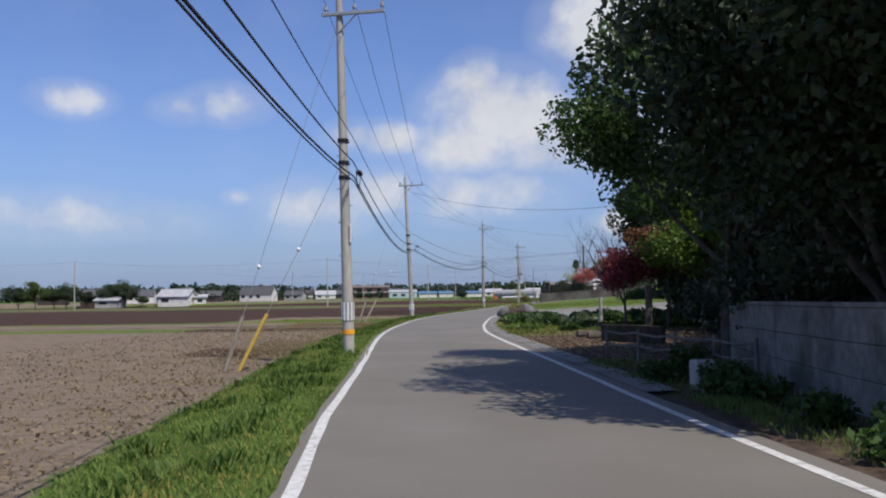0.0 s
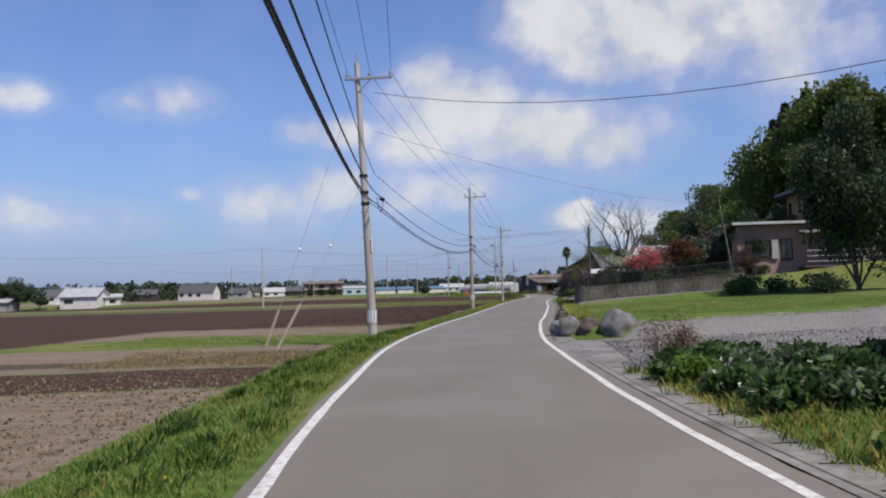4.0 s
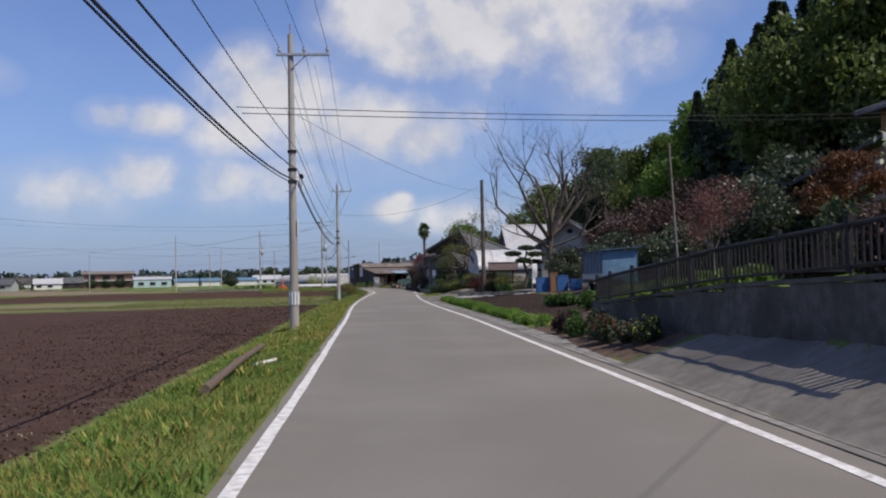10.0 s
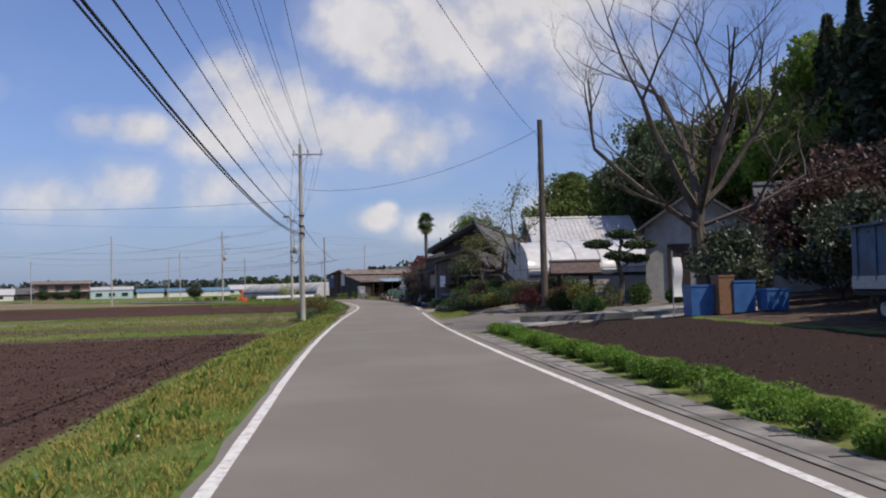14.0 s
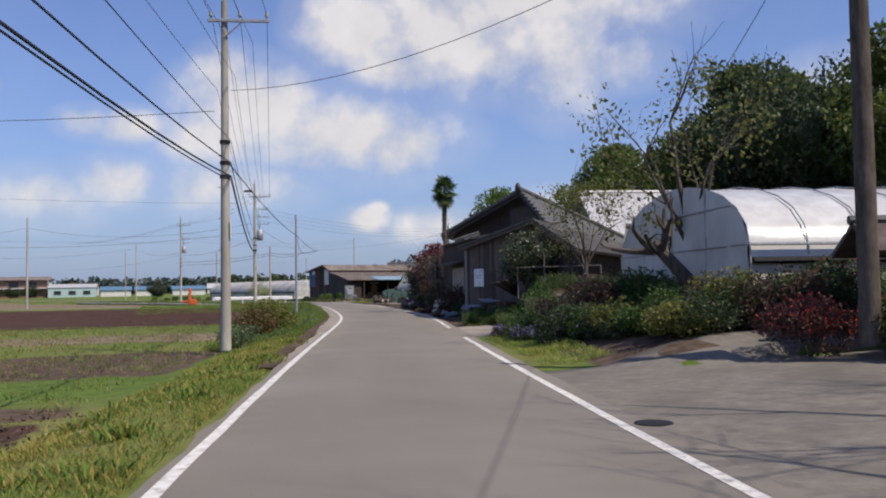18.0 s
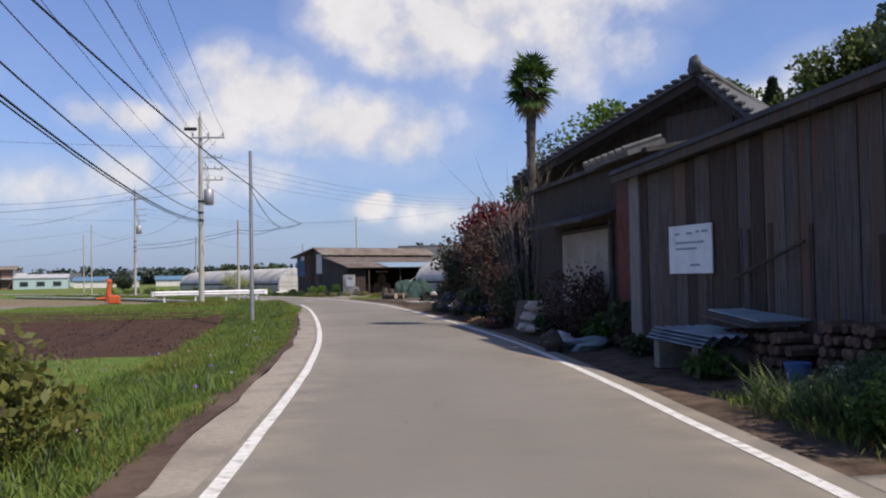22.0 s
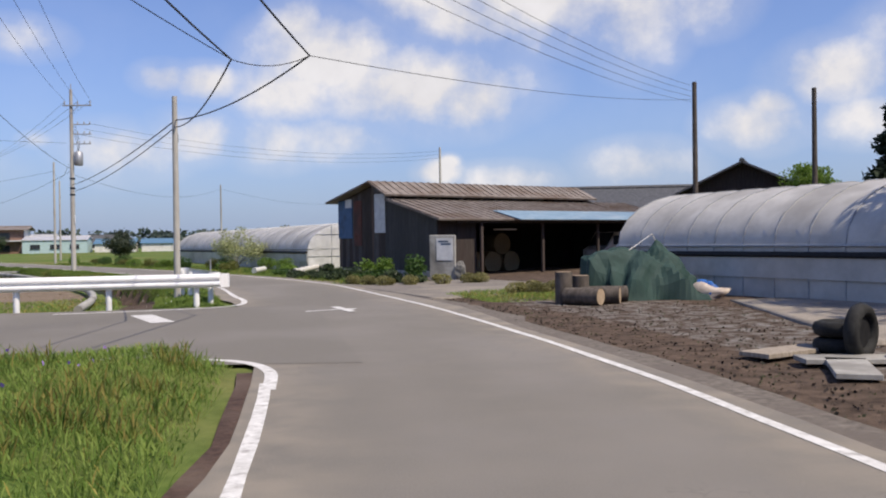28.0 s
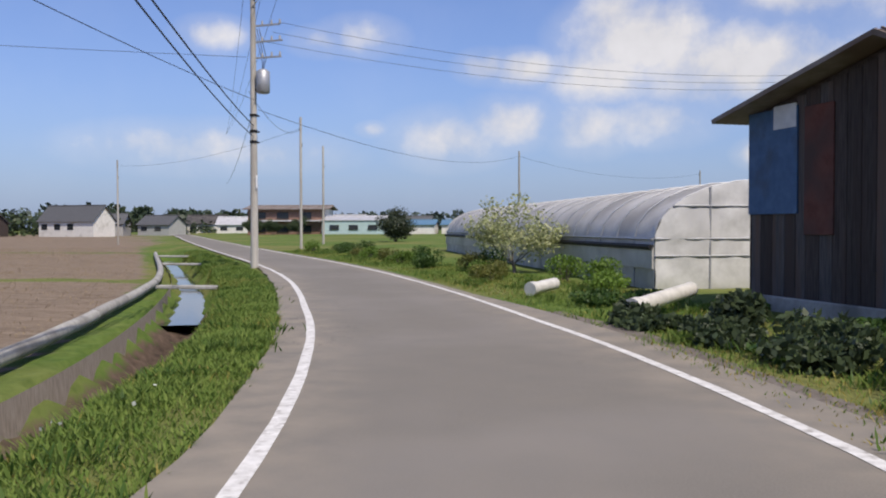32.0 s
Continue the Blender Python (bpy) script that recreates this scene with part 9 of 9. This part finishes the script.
for x, y, s, mt, lab in ((21.9, 116.2, (0.7, 0.7, 0.9), plastic_blue, "tall blue plastic harvest bin"), (22.9, 115.6, (0.66, 0.7, 0.92), plastic_blue, "tall blue plastic harvest bin"), (22.4, 115.7, (0.46, 0.6, 1.12), crate_orange, "stack of orange-brown crates"), (23.5, 114.9, (0.66, 0.7, 0.62), plastic_blue, "low blue plastic harvest bin")):
    bin_thing(x, y, ground_z(x, y) + 0.02, s, mt, lab + " on the farm path", group="harvest bins")
banner = thing("banner", "white narrow banner on a thin pole", "banner", Matrix.Translation((21.6, 117.1, ground_z(21.6, 117.1))))
part("pole", Geo().tube([(0, 0, -0.1), (0, 0, 2.0)], 0.02, 6), steel, banner)
g = Geo()
for k in range(9):
    w_ = 0.05 * math.sin(k * 0.9)
    g.v += [(0.02, w_, 0.6 + 0.15 * k), (0.34, w_ + 0.03, 0.6 + 0.15 * k)]
g.f += [(2 * k, 2 * k + 1, 2 * k + 3, 2 * k + 2) for k in range(8)]
part("cloth", g, sheet_white, banner, smooth=True)

# small tiled well roof in the garden
well = thing("well_roof", "small tiled roof on posts over a garden well", "well", local(23.9, 129.4, ground_z(23.9, 129.4), -20))
for x in (-0.7, 0.7):
    for y in (-0.5, 0.5):
        part("post", Geo().box((x, y, 0.8), (0.1, 0.1, 1.6), cut=0.01), wood_dark, well)
for s in (-1, 1):
    part("roof", Geo().slab([(-1.1, 0, 2.05), (1.1, 0, 2.05), (1.1, s * 0.95, 1.55), (-1.1, s * 0.95, 1.55)], 0.08), roof_brown, well, "brown tiles")
part("ridge_cap", Geo().tube([(-1.15, 0, 2.08), (1.15, 0, 2.08)], 0.08, 8), roof_tile, well)
part("well_ring", Geo().tube([(0, 0, 0), (0, 0, 0.7)], 0.5, 16), concrete, well)

# garden wing: pale posts on the terrace above the stone wall
rail = thing("pipe_rail", "thin weathered pole rail above the stone wall", "rail", None)
for a, b in (((23.8, 147.4), (25.8, 144.8)),):
    part("bar", Geo().tube([(a[0], a[1], 2.1), (b[0], b[1], 2.1)], 0.018, 6), bark_grey, rail)
    for k in range(4):
        q = Vector(a).lerp(Vector(b), k / 3)
        part("post", Geo().tube([(q.x, q.y, 1.0), (q.x, q.y, 2.6 if k == 1 else 2.12)], 0.018, 6), bark_grey, rail)

# firewood, sheets and planks along the store
cr = random.Random(61)
for base, n, rows in (((24.55, 152.6), 9, 4), ((24.75, 151.3), 6, 5)):
    t = thing("woodpile", "stack of split firewood against the shed", "firewood", Matrix.Translation((base[0], base[1], ground_z(*base))), "firewood stacks")
    for r in range(rows):
        for k in range(n):
            r_ = cr.uniform(0.055, 0.085)
            yk = k * 0.165 + (0.08 if r % 2 else 0) + cr.uniform(-0.015, 0.015)
            zk = 0.08 + r * 0.15
            x0 = cr.uniform(-0.05, 0.05)
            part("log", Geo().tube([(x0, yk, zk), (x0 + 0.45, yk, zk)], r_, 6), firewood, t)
st = thing("sheet_stack", "stack of faded blue corrugated sheets on blocks", "sheets", Matrix.Translation((24.45, 154.3, ground_z(24.4, 154.3))) @ pose(0, 0, 0, 0, 0, -8))
sheet_pale = surf("faded_blue_sheet", (0.2, 0.27, 0.31), (0.3, 0.37, 0.4), 3, 0.5, 0.1, c3=(0.16, 0.2, 0.23), scale2=1.0)
for k in range(4):
    g = Geo()
    for i in range(25):
        x = -0.5 + i / 24
        z = 0.42 + 0.05 * k + 0.025 * math.sin(i * 1.57)
        g.v += [(x + 0.03 * k, -1.0 - 0.04 * k, z), (x + 0.03 * k, 1.0 - 0.03 * k, z + 0.03)]
    g.f += [(2 * i, 2 * i + 2, 2 * i + 3, 2 * i + 1) for i in range(24)]
    part("corrugated_sheet", g, sheet_pale, st, smooth=True)
for y in (-0.7, 0.7):
    part("block", Geo().box((0, y, 0.2), (0.9, 0.2, 0.42), cut=0.01), concrete_dark, st)
st2 = thing("sheet_stack", "grey board cover on the woodpile", "sheets", Matrix.Translation((24.7, 153.6, ground_z(24.7, 153.6) + 0.74)) @ pose(0, 0, 0, 4, 0, -8))
for k in range(3):
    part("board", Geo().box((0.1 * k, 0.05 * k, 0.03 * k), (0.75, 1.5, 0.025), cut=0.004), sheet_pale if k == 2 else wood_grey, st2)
for k in range(6):
    o = solid("plank", Geo().box((0, 0, 0), (0.16, 3.0, 0.035), cut=0.004), wood_pale if k % 2 else wood_grey, "long weathered plank lying on the heap by the shed", "plank", group="planks by the shed")
    o.matrix_world = pose(24.0 + 0.13 * k, 149.3 + 0.1 * k, 1.32 + 0.03 * k, -10, 4, -38 + 3 * k)
for x, y, r, h, mt in ((24.35, 152.1, 0.16, 0.28, plastic_blue), (24.5, 151.5, 0.15, 0.26, sack_white), (24.7, 151.0, 0.16, 0.3, crate_orange)):
    o = thing("bucket", "small plastic bucket at the foot of the woodpile", "bucket", Matrix.Translation((x, y, ground_z(x, y))), "buckets by the woodpile")
    part("pail", Geo().tube([(0, 0, 0), (0, 0, h)], [r * 0.8, r], 12), mt, o, smooth=True)
    part("rim", Geo().tube([(0, 0, h - 0.01), (0, 0, h + 0.02)], r * 1.06, 12), mt, o)
# sacks and plastic at the roadside
for k in range(9):
    lay = 0 if k < 4 else (1 if k < 7 else 2)
    j = k - (0, 4, 7)[lay]
    o = solid("sack", Geo().lump((0, 0, 0), (0.32, 0.2, 0.14), k + 2, 0.22, 16, 12), sack_white, "full pale woven sack in a roadside heap", "sack", group="heap of sacks", smooth=True)
    o.matrix_world = pose(25.4 + 0.32 * ((j + lay) % 2) + 0.05 * lay, 162.95 + 0.34 * j + 0.2 * lay, 0.16 + 0.26 * lay, 14 * (k % 3) - 14, 9 * (k % 2) - 4, (k * 67) % 110 - 40)
lb = solid("loose_board", Geo().box((0, 0, 0.4), (0.7, 0.03, 0.8), cut=0.005), wood_grey, "grey board leaning behind the sacks", "board")
lb.matrix_world = pose(25.75, 165.05, 0.0, -14, 0, -70)
for k, (x, y, a) in enumerate(((24.75, 158.9, 20), (24.6, 159.9, 70))):
    o = solid("plastic_sheet", Geo().lump((0, 0, 0.1), (0.55, 0.3, 0.14), k + 11, 0.7, 20, 10), sheet_white if k else sheet_pale, "crumpled plastic sheet on the roadside dirt", "sheet", group="roadside plastic", smooth=True)
    o.matrix_world = pose(x, y, 0.0, 0, 0, a)
for x, y, r in ((23.9, 158.6, 0.2), (24.3, 159.6, 0.24), (26.0, 167.2, 0.2)):
    solid("stone", Geo().lump((x, y, r * 0.5), (r, r * 1.2, r * 0.8), x, 0.3, 10, 8), stone_brown, "dark stone at the edge of the road", "stone", group="roadside stones", smooth=True)
# ---- the farm yard ----
tarp = thing("covered_heap", "heap covered with a dark green tarpaulin", "tarpaulin", Matrix.Translation((32.4, 203.0, 0)) @ pose(0, 0, 0, 0, 0, -14))
g = Geo()
NX, NY = 28, 22
for j in range(NY + 1):
    for i in range(NX + 1):
        u, w_ = i / NX * 2 - 1, j / NY * 2 - 1
        r_ = max(abs(u), abs(w_))
        rr_ = math.hypot(u, w_)
        peak = max(1.25 * max(0.0, 1 - max(abs(u + 0.3), abs(w_)) ** 2.2 * 0.8), 1.5 * max(0.0, 1 - 1.15 * math.hypot(u - 0.3, w_ * 0.8)), 0.9 * max(0.0, 1 - rr_ ** 3))
        fold = (0.2 * math.sin(math.atan2(w_, u) * 7 + 1.5 * rr_) + 0.3 * noise.noise(Vector((u * 4, w_ * 4, 7)))) * rr_
        z = max(0.02, (peak if r_ < 0.98 else 0.03) + fold * 0.6 * (r_ < 0.95))
        g.v.append((u * 1.35 * (1 + fold * 0.5), w_ * 1.15 * (1 + fold * 0.5), z))
for j in range(NY):
    for i in range(NX):
        a = j * (NX + 1) + i
        g.f.append((a, a + 1, a + NX + 2, a + NX + 1))
part("tarpaulin", g, tarp_green, tarp)
part("rope", Geo().tube([(-1.2, -0.9, 0.15), (-0.4, -0.3, 1.18), (0.3, 0.1, 1.62), (1.1, 0.8, 0.3)], 0.015, 5), pipe_grey, tarp)
for k, (x, y) in enumerate(((33.7, 202.2), (33.9, 202.6), (33.5, 201.9))):
    o = solid("crumpled_sheet", Geo().lump((0, 0, 0.18), (0.22, 0.5, 0.22), k + 31, 0.5, 12, 8), tarp_blue if k < 2 else sack_white, "crumpled blue sheeting beside the covered heap", "sheeting", group="crumpled sheeting", smooth=True)
    o.matrix_world = pose(x, y, 0, 0, 0, 25 * k)
for k, (x, y, up) in enumerate(((30.0, 202.0, True), (30.5, 202.2, True), (30.3, 201.5, False), (30.8, 201.7, False), (31.1, 202.0, False))):
    t = thing("cut_log", "short cut log with a pale sawn end", "log", pose(x, y, 0, 0, 0, 20 * k), "cut logs in the yard")
    if up:
        part("bark", Geo().tube([(0, 0, 0), (0, 0, 0.75 - 0.1 * k)], 0.2, 12, caps=False), bark, t, smooth=True)
        part("sawn_end", Geo().tube([(0, 0, 0.73 - 0.1 * k), (0, 0, 0.752 - 0.1 * k)], 0.19, 12), log_wood, t)
    else:
        part("bark", Geo().tube([(0, -0.45, 0.2), (0, 0.45, 0.2)], 0.2, 12, caps=False), bark, t, smooth=True)
        part("sawn_end", Geo().tube([(0, -0.452, 0.2), (0, -0.44, 0.2)], 0.19, 12), log_wood, t)
        part("sawn_end", Geo().tube([(0, 0.44, 0.2), (0, 0.452, 0.2)], 0.19, 12), log_wood, t)


def tyre(x, y, z, turn, flat, label="old black tyre in a heap"):
    t = thing("tyre", label, "tyre", pose(x, y, z, 0 if flat else 90, 0, turn), "heap of old tyres")
    g = Geo()
    for i in range(20):
        a = i * math.pi / 10
        for j in range(8):
            b_ = j * math.pi / 4
            r_ = 0.27 + 0.085 * math.cos(b_)
            g.v.append((r_ * math.cos(a), r_ * math.sin(a), 0.1 * math.sin(b_)))
    for i in range(20):
        for j in range(8):
            g.f.append((i * 8 + j, ((i + 1) % 20) * 8 + j, ((i + 1) % 20) * 8 + (j + 1) % 8, i * 8 + (j + 1) % 8))
    part("rubber", g, tyre_black, t, smooth=True)
    part("rim", Geo().tube([(0, 0, -0.03), (0, 0, 0.03)], 0.19, 12), dark_metal, t)


for x, y, z, a, f in ((30.6, 191.0, 0.12, 0, True), (30.62, 191.05, 0.33, 40, True), (31.3, 190.8, 0.12, 70, True), (31.3, 190.85, 0.33, 10, True), (30.95, 190.9, 0.55, 20, True), (30.2, 191.8, 0.34, 30, False), (31.8, 191.4, 0.12, 70, True), (31.0, 191.6, 0.12, 70, True), (30.3, 192.3, 0.12, 15, True), (30.32, 192.33, 0.33, 50, True), (31.0, 191.62, 0.33, 25, True)):
    tyre(x, y, z, a, f)
for k, (x, y, a) in enumerate(((29.6, 192.4, 20), (29.9, 191.5, -15), (30.3, 190.2, 35), (29.4, 190.9, 60))):
    o = solid("board", Geo().box((0, 0, 0.04), (1.3, 0.45, 0.06), cut=0.006), concrete if k % 2 else wood_pale, "pale board lying on the yard dirt", "board", group="boards on the ground")
    o.matrix_world = pose(x, y, 0.02, 0, 0, a)

# small van parked at the open end of the shed
tk = thing("van", "small silver van parked at the open end of the shed", "van", sh_m @ Matrix.Translation((7.2, 11.6, 0)))
body = Geo().prism([(-1.6, 0.4), (1.6, 0.4), (1.6, 1.75), (1.45, 1.85), (-0.75, 1.85), (-1.3, 1.15), (-1.6, 1.0)], Matrix.Translation((-0.7, 0, 0)) @ Matrix(((0, 1, 0, 0), (1, 0, 0, 0), (0, 0, 1, 0), (0, 0, 0, 1))), 1.4)
part("body", body, roof_silver, tk)
part("windscreen", Geo().slab([(-0.62, -1.33, 1.2), (0.62, -1.33, 1.2), (0.62, -0.8, 1.82), (-0.62, -0.8, 1.82)], 0.02), glass, tk)
for sx in (-1, 1):
    part("side_window", Geo().box((sx * 0.705, -0.3, 1.45), (0.02, 1.3, 0.45), cut=0.006), glass, tk)
    part("side_window", Geo().box((sx * 0.705, 0.95, 1.45), (0.02, 0.9, 0.45), cut=0.006), glass, tk)
    part("headlight", Geo().tube([(sx * 0.5, -1.63, 0.85), (sx * 0.5, -1.59, 0.85)], 0.1, 10), porcelain, tk)
    for yk in (-1.05, 1.05):
        w_ = part("wheel", Geo().tube([(sx * 0.62 - 0.08, yk, 0.28), (sx * 0.62 + 0.08, yk, 0.28)], 0.28, 14), tyre_black, tk)
        part("rim", Geo().tube([(sx * 0.62 - 0.09, yk, 0.28), (sx * 0.62 + 0.09, yk, 0.28)], 0.14, 8), steel, w_)
part("bumper", Geo().box((0, -1.64, 0.52), (1.36, 0.08, 0.2), cut=0.03), plaster_grey, tk)
for k, (x, y, z) in enumerate(((5.2, 5.0, 0.5), (5.2, 6.1, 0.5), (5.2, 5.55, 1.35), (5.2, 3.9, 0.5))):
    o = solid("round_bale", Geo().tube([(-0.5, 0, 0), (0.5, 0, 0)], 0.5, 16), straw_mat, "round straw bale stored in the shed", "bale", group="bales in the shed", smooth=True)
    o.matrix_world = sh_m @ Matrix.Translation((x, y, z))
g = Geo()
g.slab([tuple(sh_m @ Vector(p)) for p in ((0.1, 0.1, 0.03), (W + 1.6, 0.1, 0.03), (W + 1.6, L + 2.6, 0.03), (0.1, L + 2.6, 0.03))], 0.1)
solid("shed_floor", g, soil_dark, "bare trodden earth floor of the open shed", "floor", kind="structure")
# pipes beside the verge, pump in the field
for x, y, z, ln in ((25.05, 223.5, 0.3, 1.15), (22.9, 227.6, 0.2, 0.5)):
    o = thing("pipe", "pale plastic pipe lying on the verge", "pipe", pose(x, y, z, 4, 0, -30), "pipes on the verge")
    part("tube", Geo().tube([(0, -ln, 0), (0, ln, 0)], 0.13, 14), pipe_grey, o, smooth=True)
    part("collar", Geo().tube([(0, -ln - 0.01, 0), (0, -ln + 0.16, 0)], 0.15, 14), pipe_grey, o, smooth=True)
pump = thing("field_pump", "orange-red field pump on a frame", "machine", Matrix.Translation((12.7, 197.6, 0.0)))
part("base_plate", Geo().box((0, 0, 0.12), (1.3, 0.6, 0.12), cut=0.02), dark_metal, pump)
part("engine", Geo().box((0.2, 0, 0.45), (0.65, 0.45, 0.5), cut=0.06), machine_red, pump, "orange-red engine block")
part("column", Geo().tube([(-0.1, 0, 0.3), (-0.1, 0, 1.2), (-0.02, 0, 1.5)], [0.2, 0.13, 0.12], 12), machine_red, pump, smooth=True)
part("cap", Geo().tube([(-0.1, 0, 1.5), (-0.1, 0, 1.66)], [0.19, 0.14], 12), machine_red, pump)
part("outlet", Geo().tube([(-0.1, 0, 0.55), (-0.75, 0, 0.5)], 0.09, 10), machine_red, pump)

# ---- far houses, woods and hills ----
blue_roof = surf("blue_roof", (0.08, 0.17, 0.26), (0.12, 0.22, 0.32), 2, 0.5, 0.05)
brown_wall = surf("brown_wall", (0.2, 0.12, 0.09), (0.27, 0.17, 0.13), 2, 0.9, 0.05)
bh = gable_house("house", "distant brown two-storey house with a flat overhanging roof", local(-37, 365, 0, 6), 14.5, 9, -0.4, 4.9, 5.5, brown_wall, roof_rust, "x", 0.9)
for k in range(3):
    window(bh, Matrix.Translation((1.2 + 4.3 * k, 0, 3.1)) @ FACE, 2.2, 1.2)
    window(bh, Matrix.Translation((1.2 + 4.3 * k, 0, 0.6)) @ FACE, 2.2, 1.2)
part("balcony", Geo().box((7.2, -0.6, 2.7), (14.2, 1.2, 0.2)), sheet_white, bh)
part("end_wall", Geo().box((14.4, 4.0, 3.6), (0.4, 8.0, 2.6)), plaster_white, bh, "white end wall")
fc = gable_house("factory", "distant pale teal workshop with small dark windows", local(-21.8, 362, 0, 4), 11.5, 9, -0.4, 2.7, 3.4, teal_wall, roof_silver, "x", 0.2)
for k in range(3):
    window(fc, Matrix.Translation((1.4 + 3.5 * k, 0, 1.1)) @ FACE, 1.7, 0.8)
for x, y, w_ in ((-9.5, 366, 7.5), (-1.0, 369, 6.0), (8.5, 380, 9.0)):
    gable_house("workshop", "distant low workshop with a blue roof", local(x, y, 0, 3), w_, 8, -0.4, 1.9, 2.7, plaster_white, blue_roof, "x", 0.3)
for x, y, w_, e_, r_, wm, rm, lab in ((-61.5, 187, 6.5, 1.9, 3.3, plaster_white, roof_silver, "distant white farmhouse with a pale roof"), (-54.5, 190, 2.6, 1.6, 2.0, plaster_white, roof_silver, "distant small white outbuilding"), (-78, 186, 7.0, 2.0, 3.6, wood_dark, roof_tile, "distant farmhouse with a grey tiled roof"), (-72, 179, 4.5, 1.2, 1.9, film_grey, roof_silver, "distant pale field shelter"),
                                   (-88, 378, 15, 3.0, 6.0, plaster_white, roof_tile, "distant farmhouse with a large grey roof"), (-104, 372, 9, 2.4, 4.2, wood_dark, roof_tile, "distant dark farmhouse"), (-70, 386, 8, 2.2, 4.0, plaster_grey, roof_tile, "distant low house"), (-58, 400, 9, 2.2, 3.8, plaster_white, roof_silver, "distant low white house"),
                                   (-86, 395, 7, 2.5, 4.6, plaster_grey, roof_tile, "distant grey house"), (-70, 410, 9, 2.5, 4.4, plaster_white, roof_dark, "distant white house"), (-52, 420, 8, 2.4, 4.2, wood_dark, roof_tile, "distant dark house"), (-40, 430, 9, 2.6, 4.6, plaster_grey, roof_silver, "distant grey house"), (-120, 330, 10, 2.6, 4.8, plaster_white, roof_tile, "distant white house"), (-140, 300, 9, 2.6, 4.6, wood_dark, roof_tile, "distant dark house"), (-30, 470, 10, 2.6, 4.8, plaster_white, roof_tile, "distant white house"), (20, 470, 12, 2.4, 4.0, plaster_white, roof_silver, "distant low white building"), (45, 460, 12, 2.4, 4.0, plaster_grey, roof_silver, "distant low grey building")):
    hh = gable_house("house", lab + " beyond the fields", local(x, y, 0, fr.uniform(-15, 15)), w_, 6.0, -0.5, e_, r_, wm, rm, "x", 0.4)
    for k in range(max(1, int(w_ / 4))):
        window(hh, Matrix.Translation((0.8 + 3.6 * k, 0, e_ * 0.35)) @ FACE, min(1.6, w_ * 0.4), e_ * 0.4, sill=False)
for x, y, s in ((-87, 177, 0.5), (-84, 178, 0.56), (-81, 180, 0.5), (-78, 179, 0.55), (-75, 182, 0.42), (-70, 183, 0.6), (-67.5, 184, 0.58), (-65, 187, 0.3), (-26, 361, 0.4), (-30, 359, 0.35), (-34, 360, 0.4)):
    plant("dark" if s != 0.56 else "spring2", "tree", "distant round tree beside a farmhouse", x, y, s, x * 33, -0.45, "distant trees")


def far_wood(name, label, pts, leaf, size, per=26, gap=4.0):
    """A far wood: crowns packed along a line of (x, y, top)."""
    nr = np.random.default_rng(len(name) + int(abs(pts[0][0])))
    cl = []
    for (x0, y0, h0), (x1, y1, h1) in zip(pts[:-1], pts[1:]):
        n = max(2, int(math.hypot(x1 - x0, y1 - y0) / gap))
        for k in range(n):
            u = (k + nr.random()) / n
            h = (h0 + (h1 - h0) * u) * nr.uniform(0.84, 1.06)
            for lvl in (0.12, 0.34, 0.58, 0.8):
                cl.append((x0 + (x1 - x0) * u + nr.normal() * 1.5, y0 + (y1 - y0) * u + nr.normal() * 3, h * lvl, gap * 0.8 * (1.25 - 0.5 * lvl), gap, h * 0.26))
    pts_ = clump_points(nr, cl, per * 2, 0.3)
    return tagged(new(name, quads(name, leaf_quads(nr, pts_, size, 0.2, 1.3), [leaf])), label, "woods", kind="stuff")


leaf_far = leafy("hazy_wood_leaf", (0.04, 0.06, 0.05), (0.075, 0.1, 0.08), 0.2)
far_wood("far_woods", "dark woods on the horizon", [(-150, 472, 8.8), (-108, 483, 8.5), (-96, 488, 3)], leaf_conifer, 1.6)
far_wood("far_woods", "dark woods on the horizon", [(-21, 560, 5.5), (28, 560, 7.5)], leaf_far, 1.6)
far_wood("far_woods", "dark woods on the horizon", [(31, 560, 8.8), (80, 555, 8.6), (100, 552, 7)], leaf_dark, 1.6)
far_wood("far_woods", "wooded low hill on the horizon", [(88, 655, 8), (105, 652, 13), (136, 645, 18.6), (200, 630, 21), (280, 600, 24), (380, 560, 22), (480, 500, 18)], leaf_far, 2.6, 40, 7.0)
far_wood("far_woods", "dark woods on the horizon", [(-140, 545, 9), (-116, 556, 9)], leaf_conifer, 1.6)
far_wood("far_woods", "thin line of far trees along the plain", [(-700, 300, 12), (-420, 560, 12), (-220, 680, 11), (-60, 720, 10), (60, 720, 11)], leaf_far, 2.6, 16, 8.0)
far_wood("far_woods", "thin line of far trees along the plain", [(-500, -200, 9), (-600, 60, 9), (-700, 300, 9)], leaf_far, 2.6, 14, 9.0)
far_wood("far_woods", "trees of a village beyond the fields", [(-125, 335, 4.5), (-100, 385, 4.5), (-60, 420, 4), (-30, 445, 4.5)], leaf_dark, 0.9, 20, 5.0)
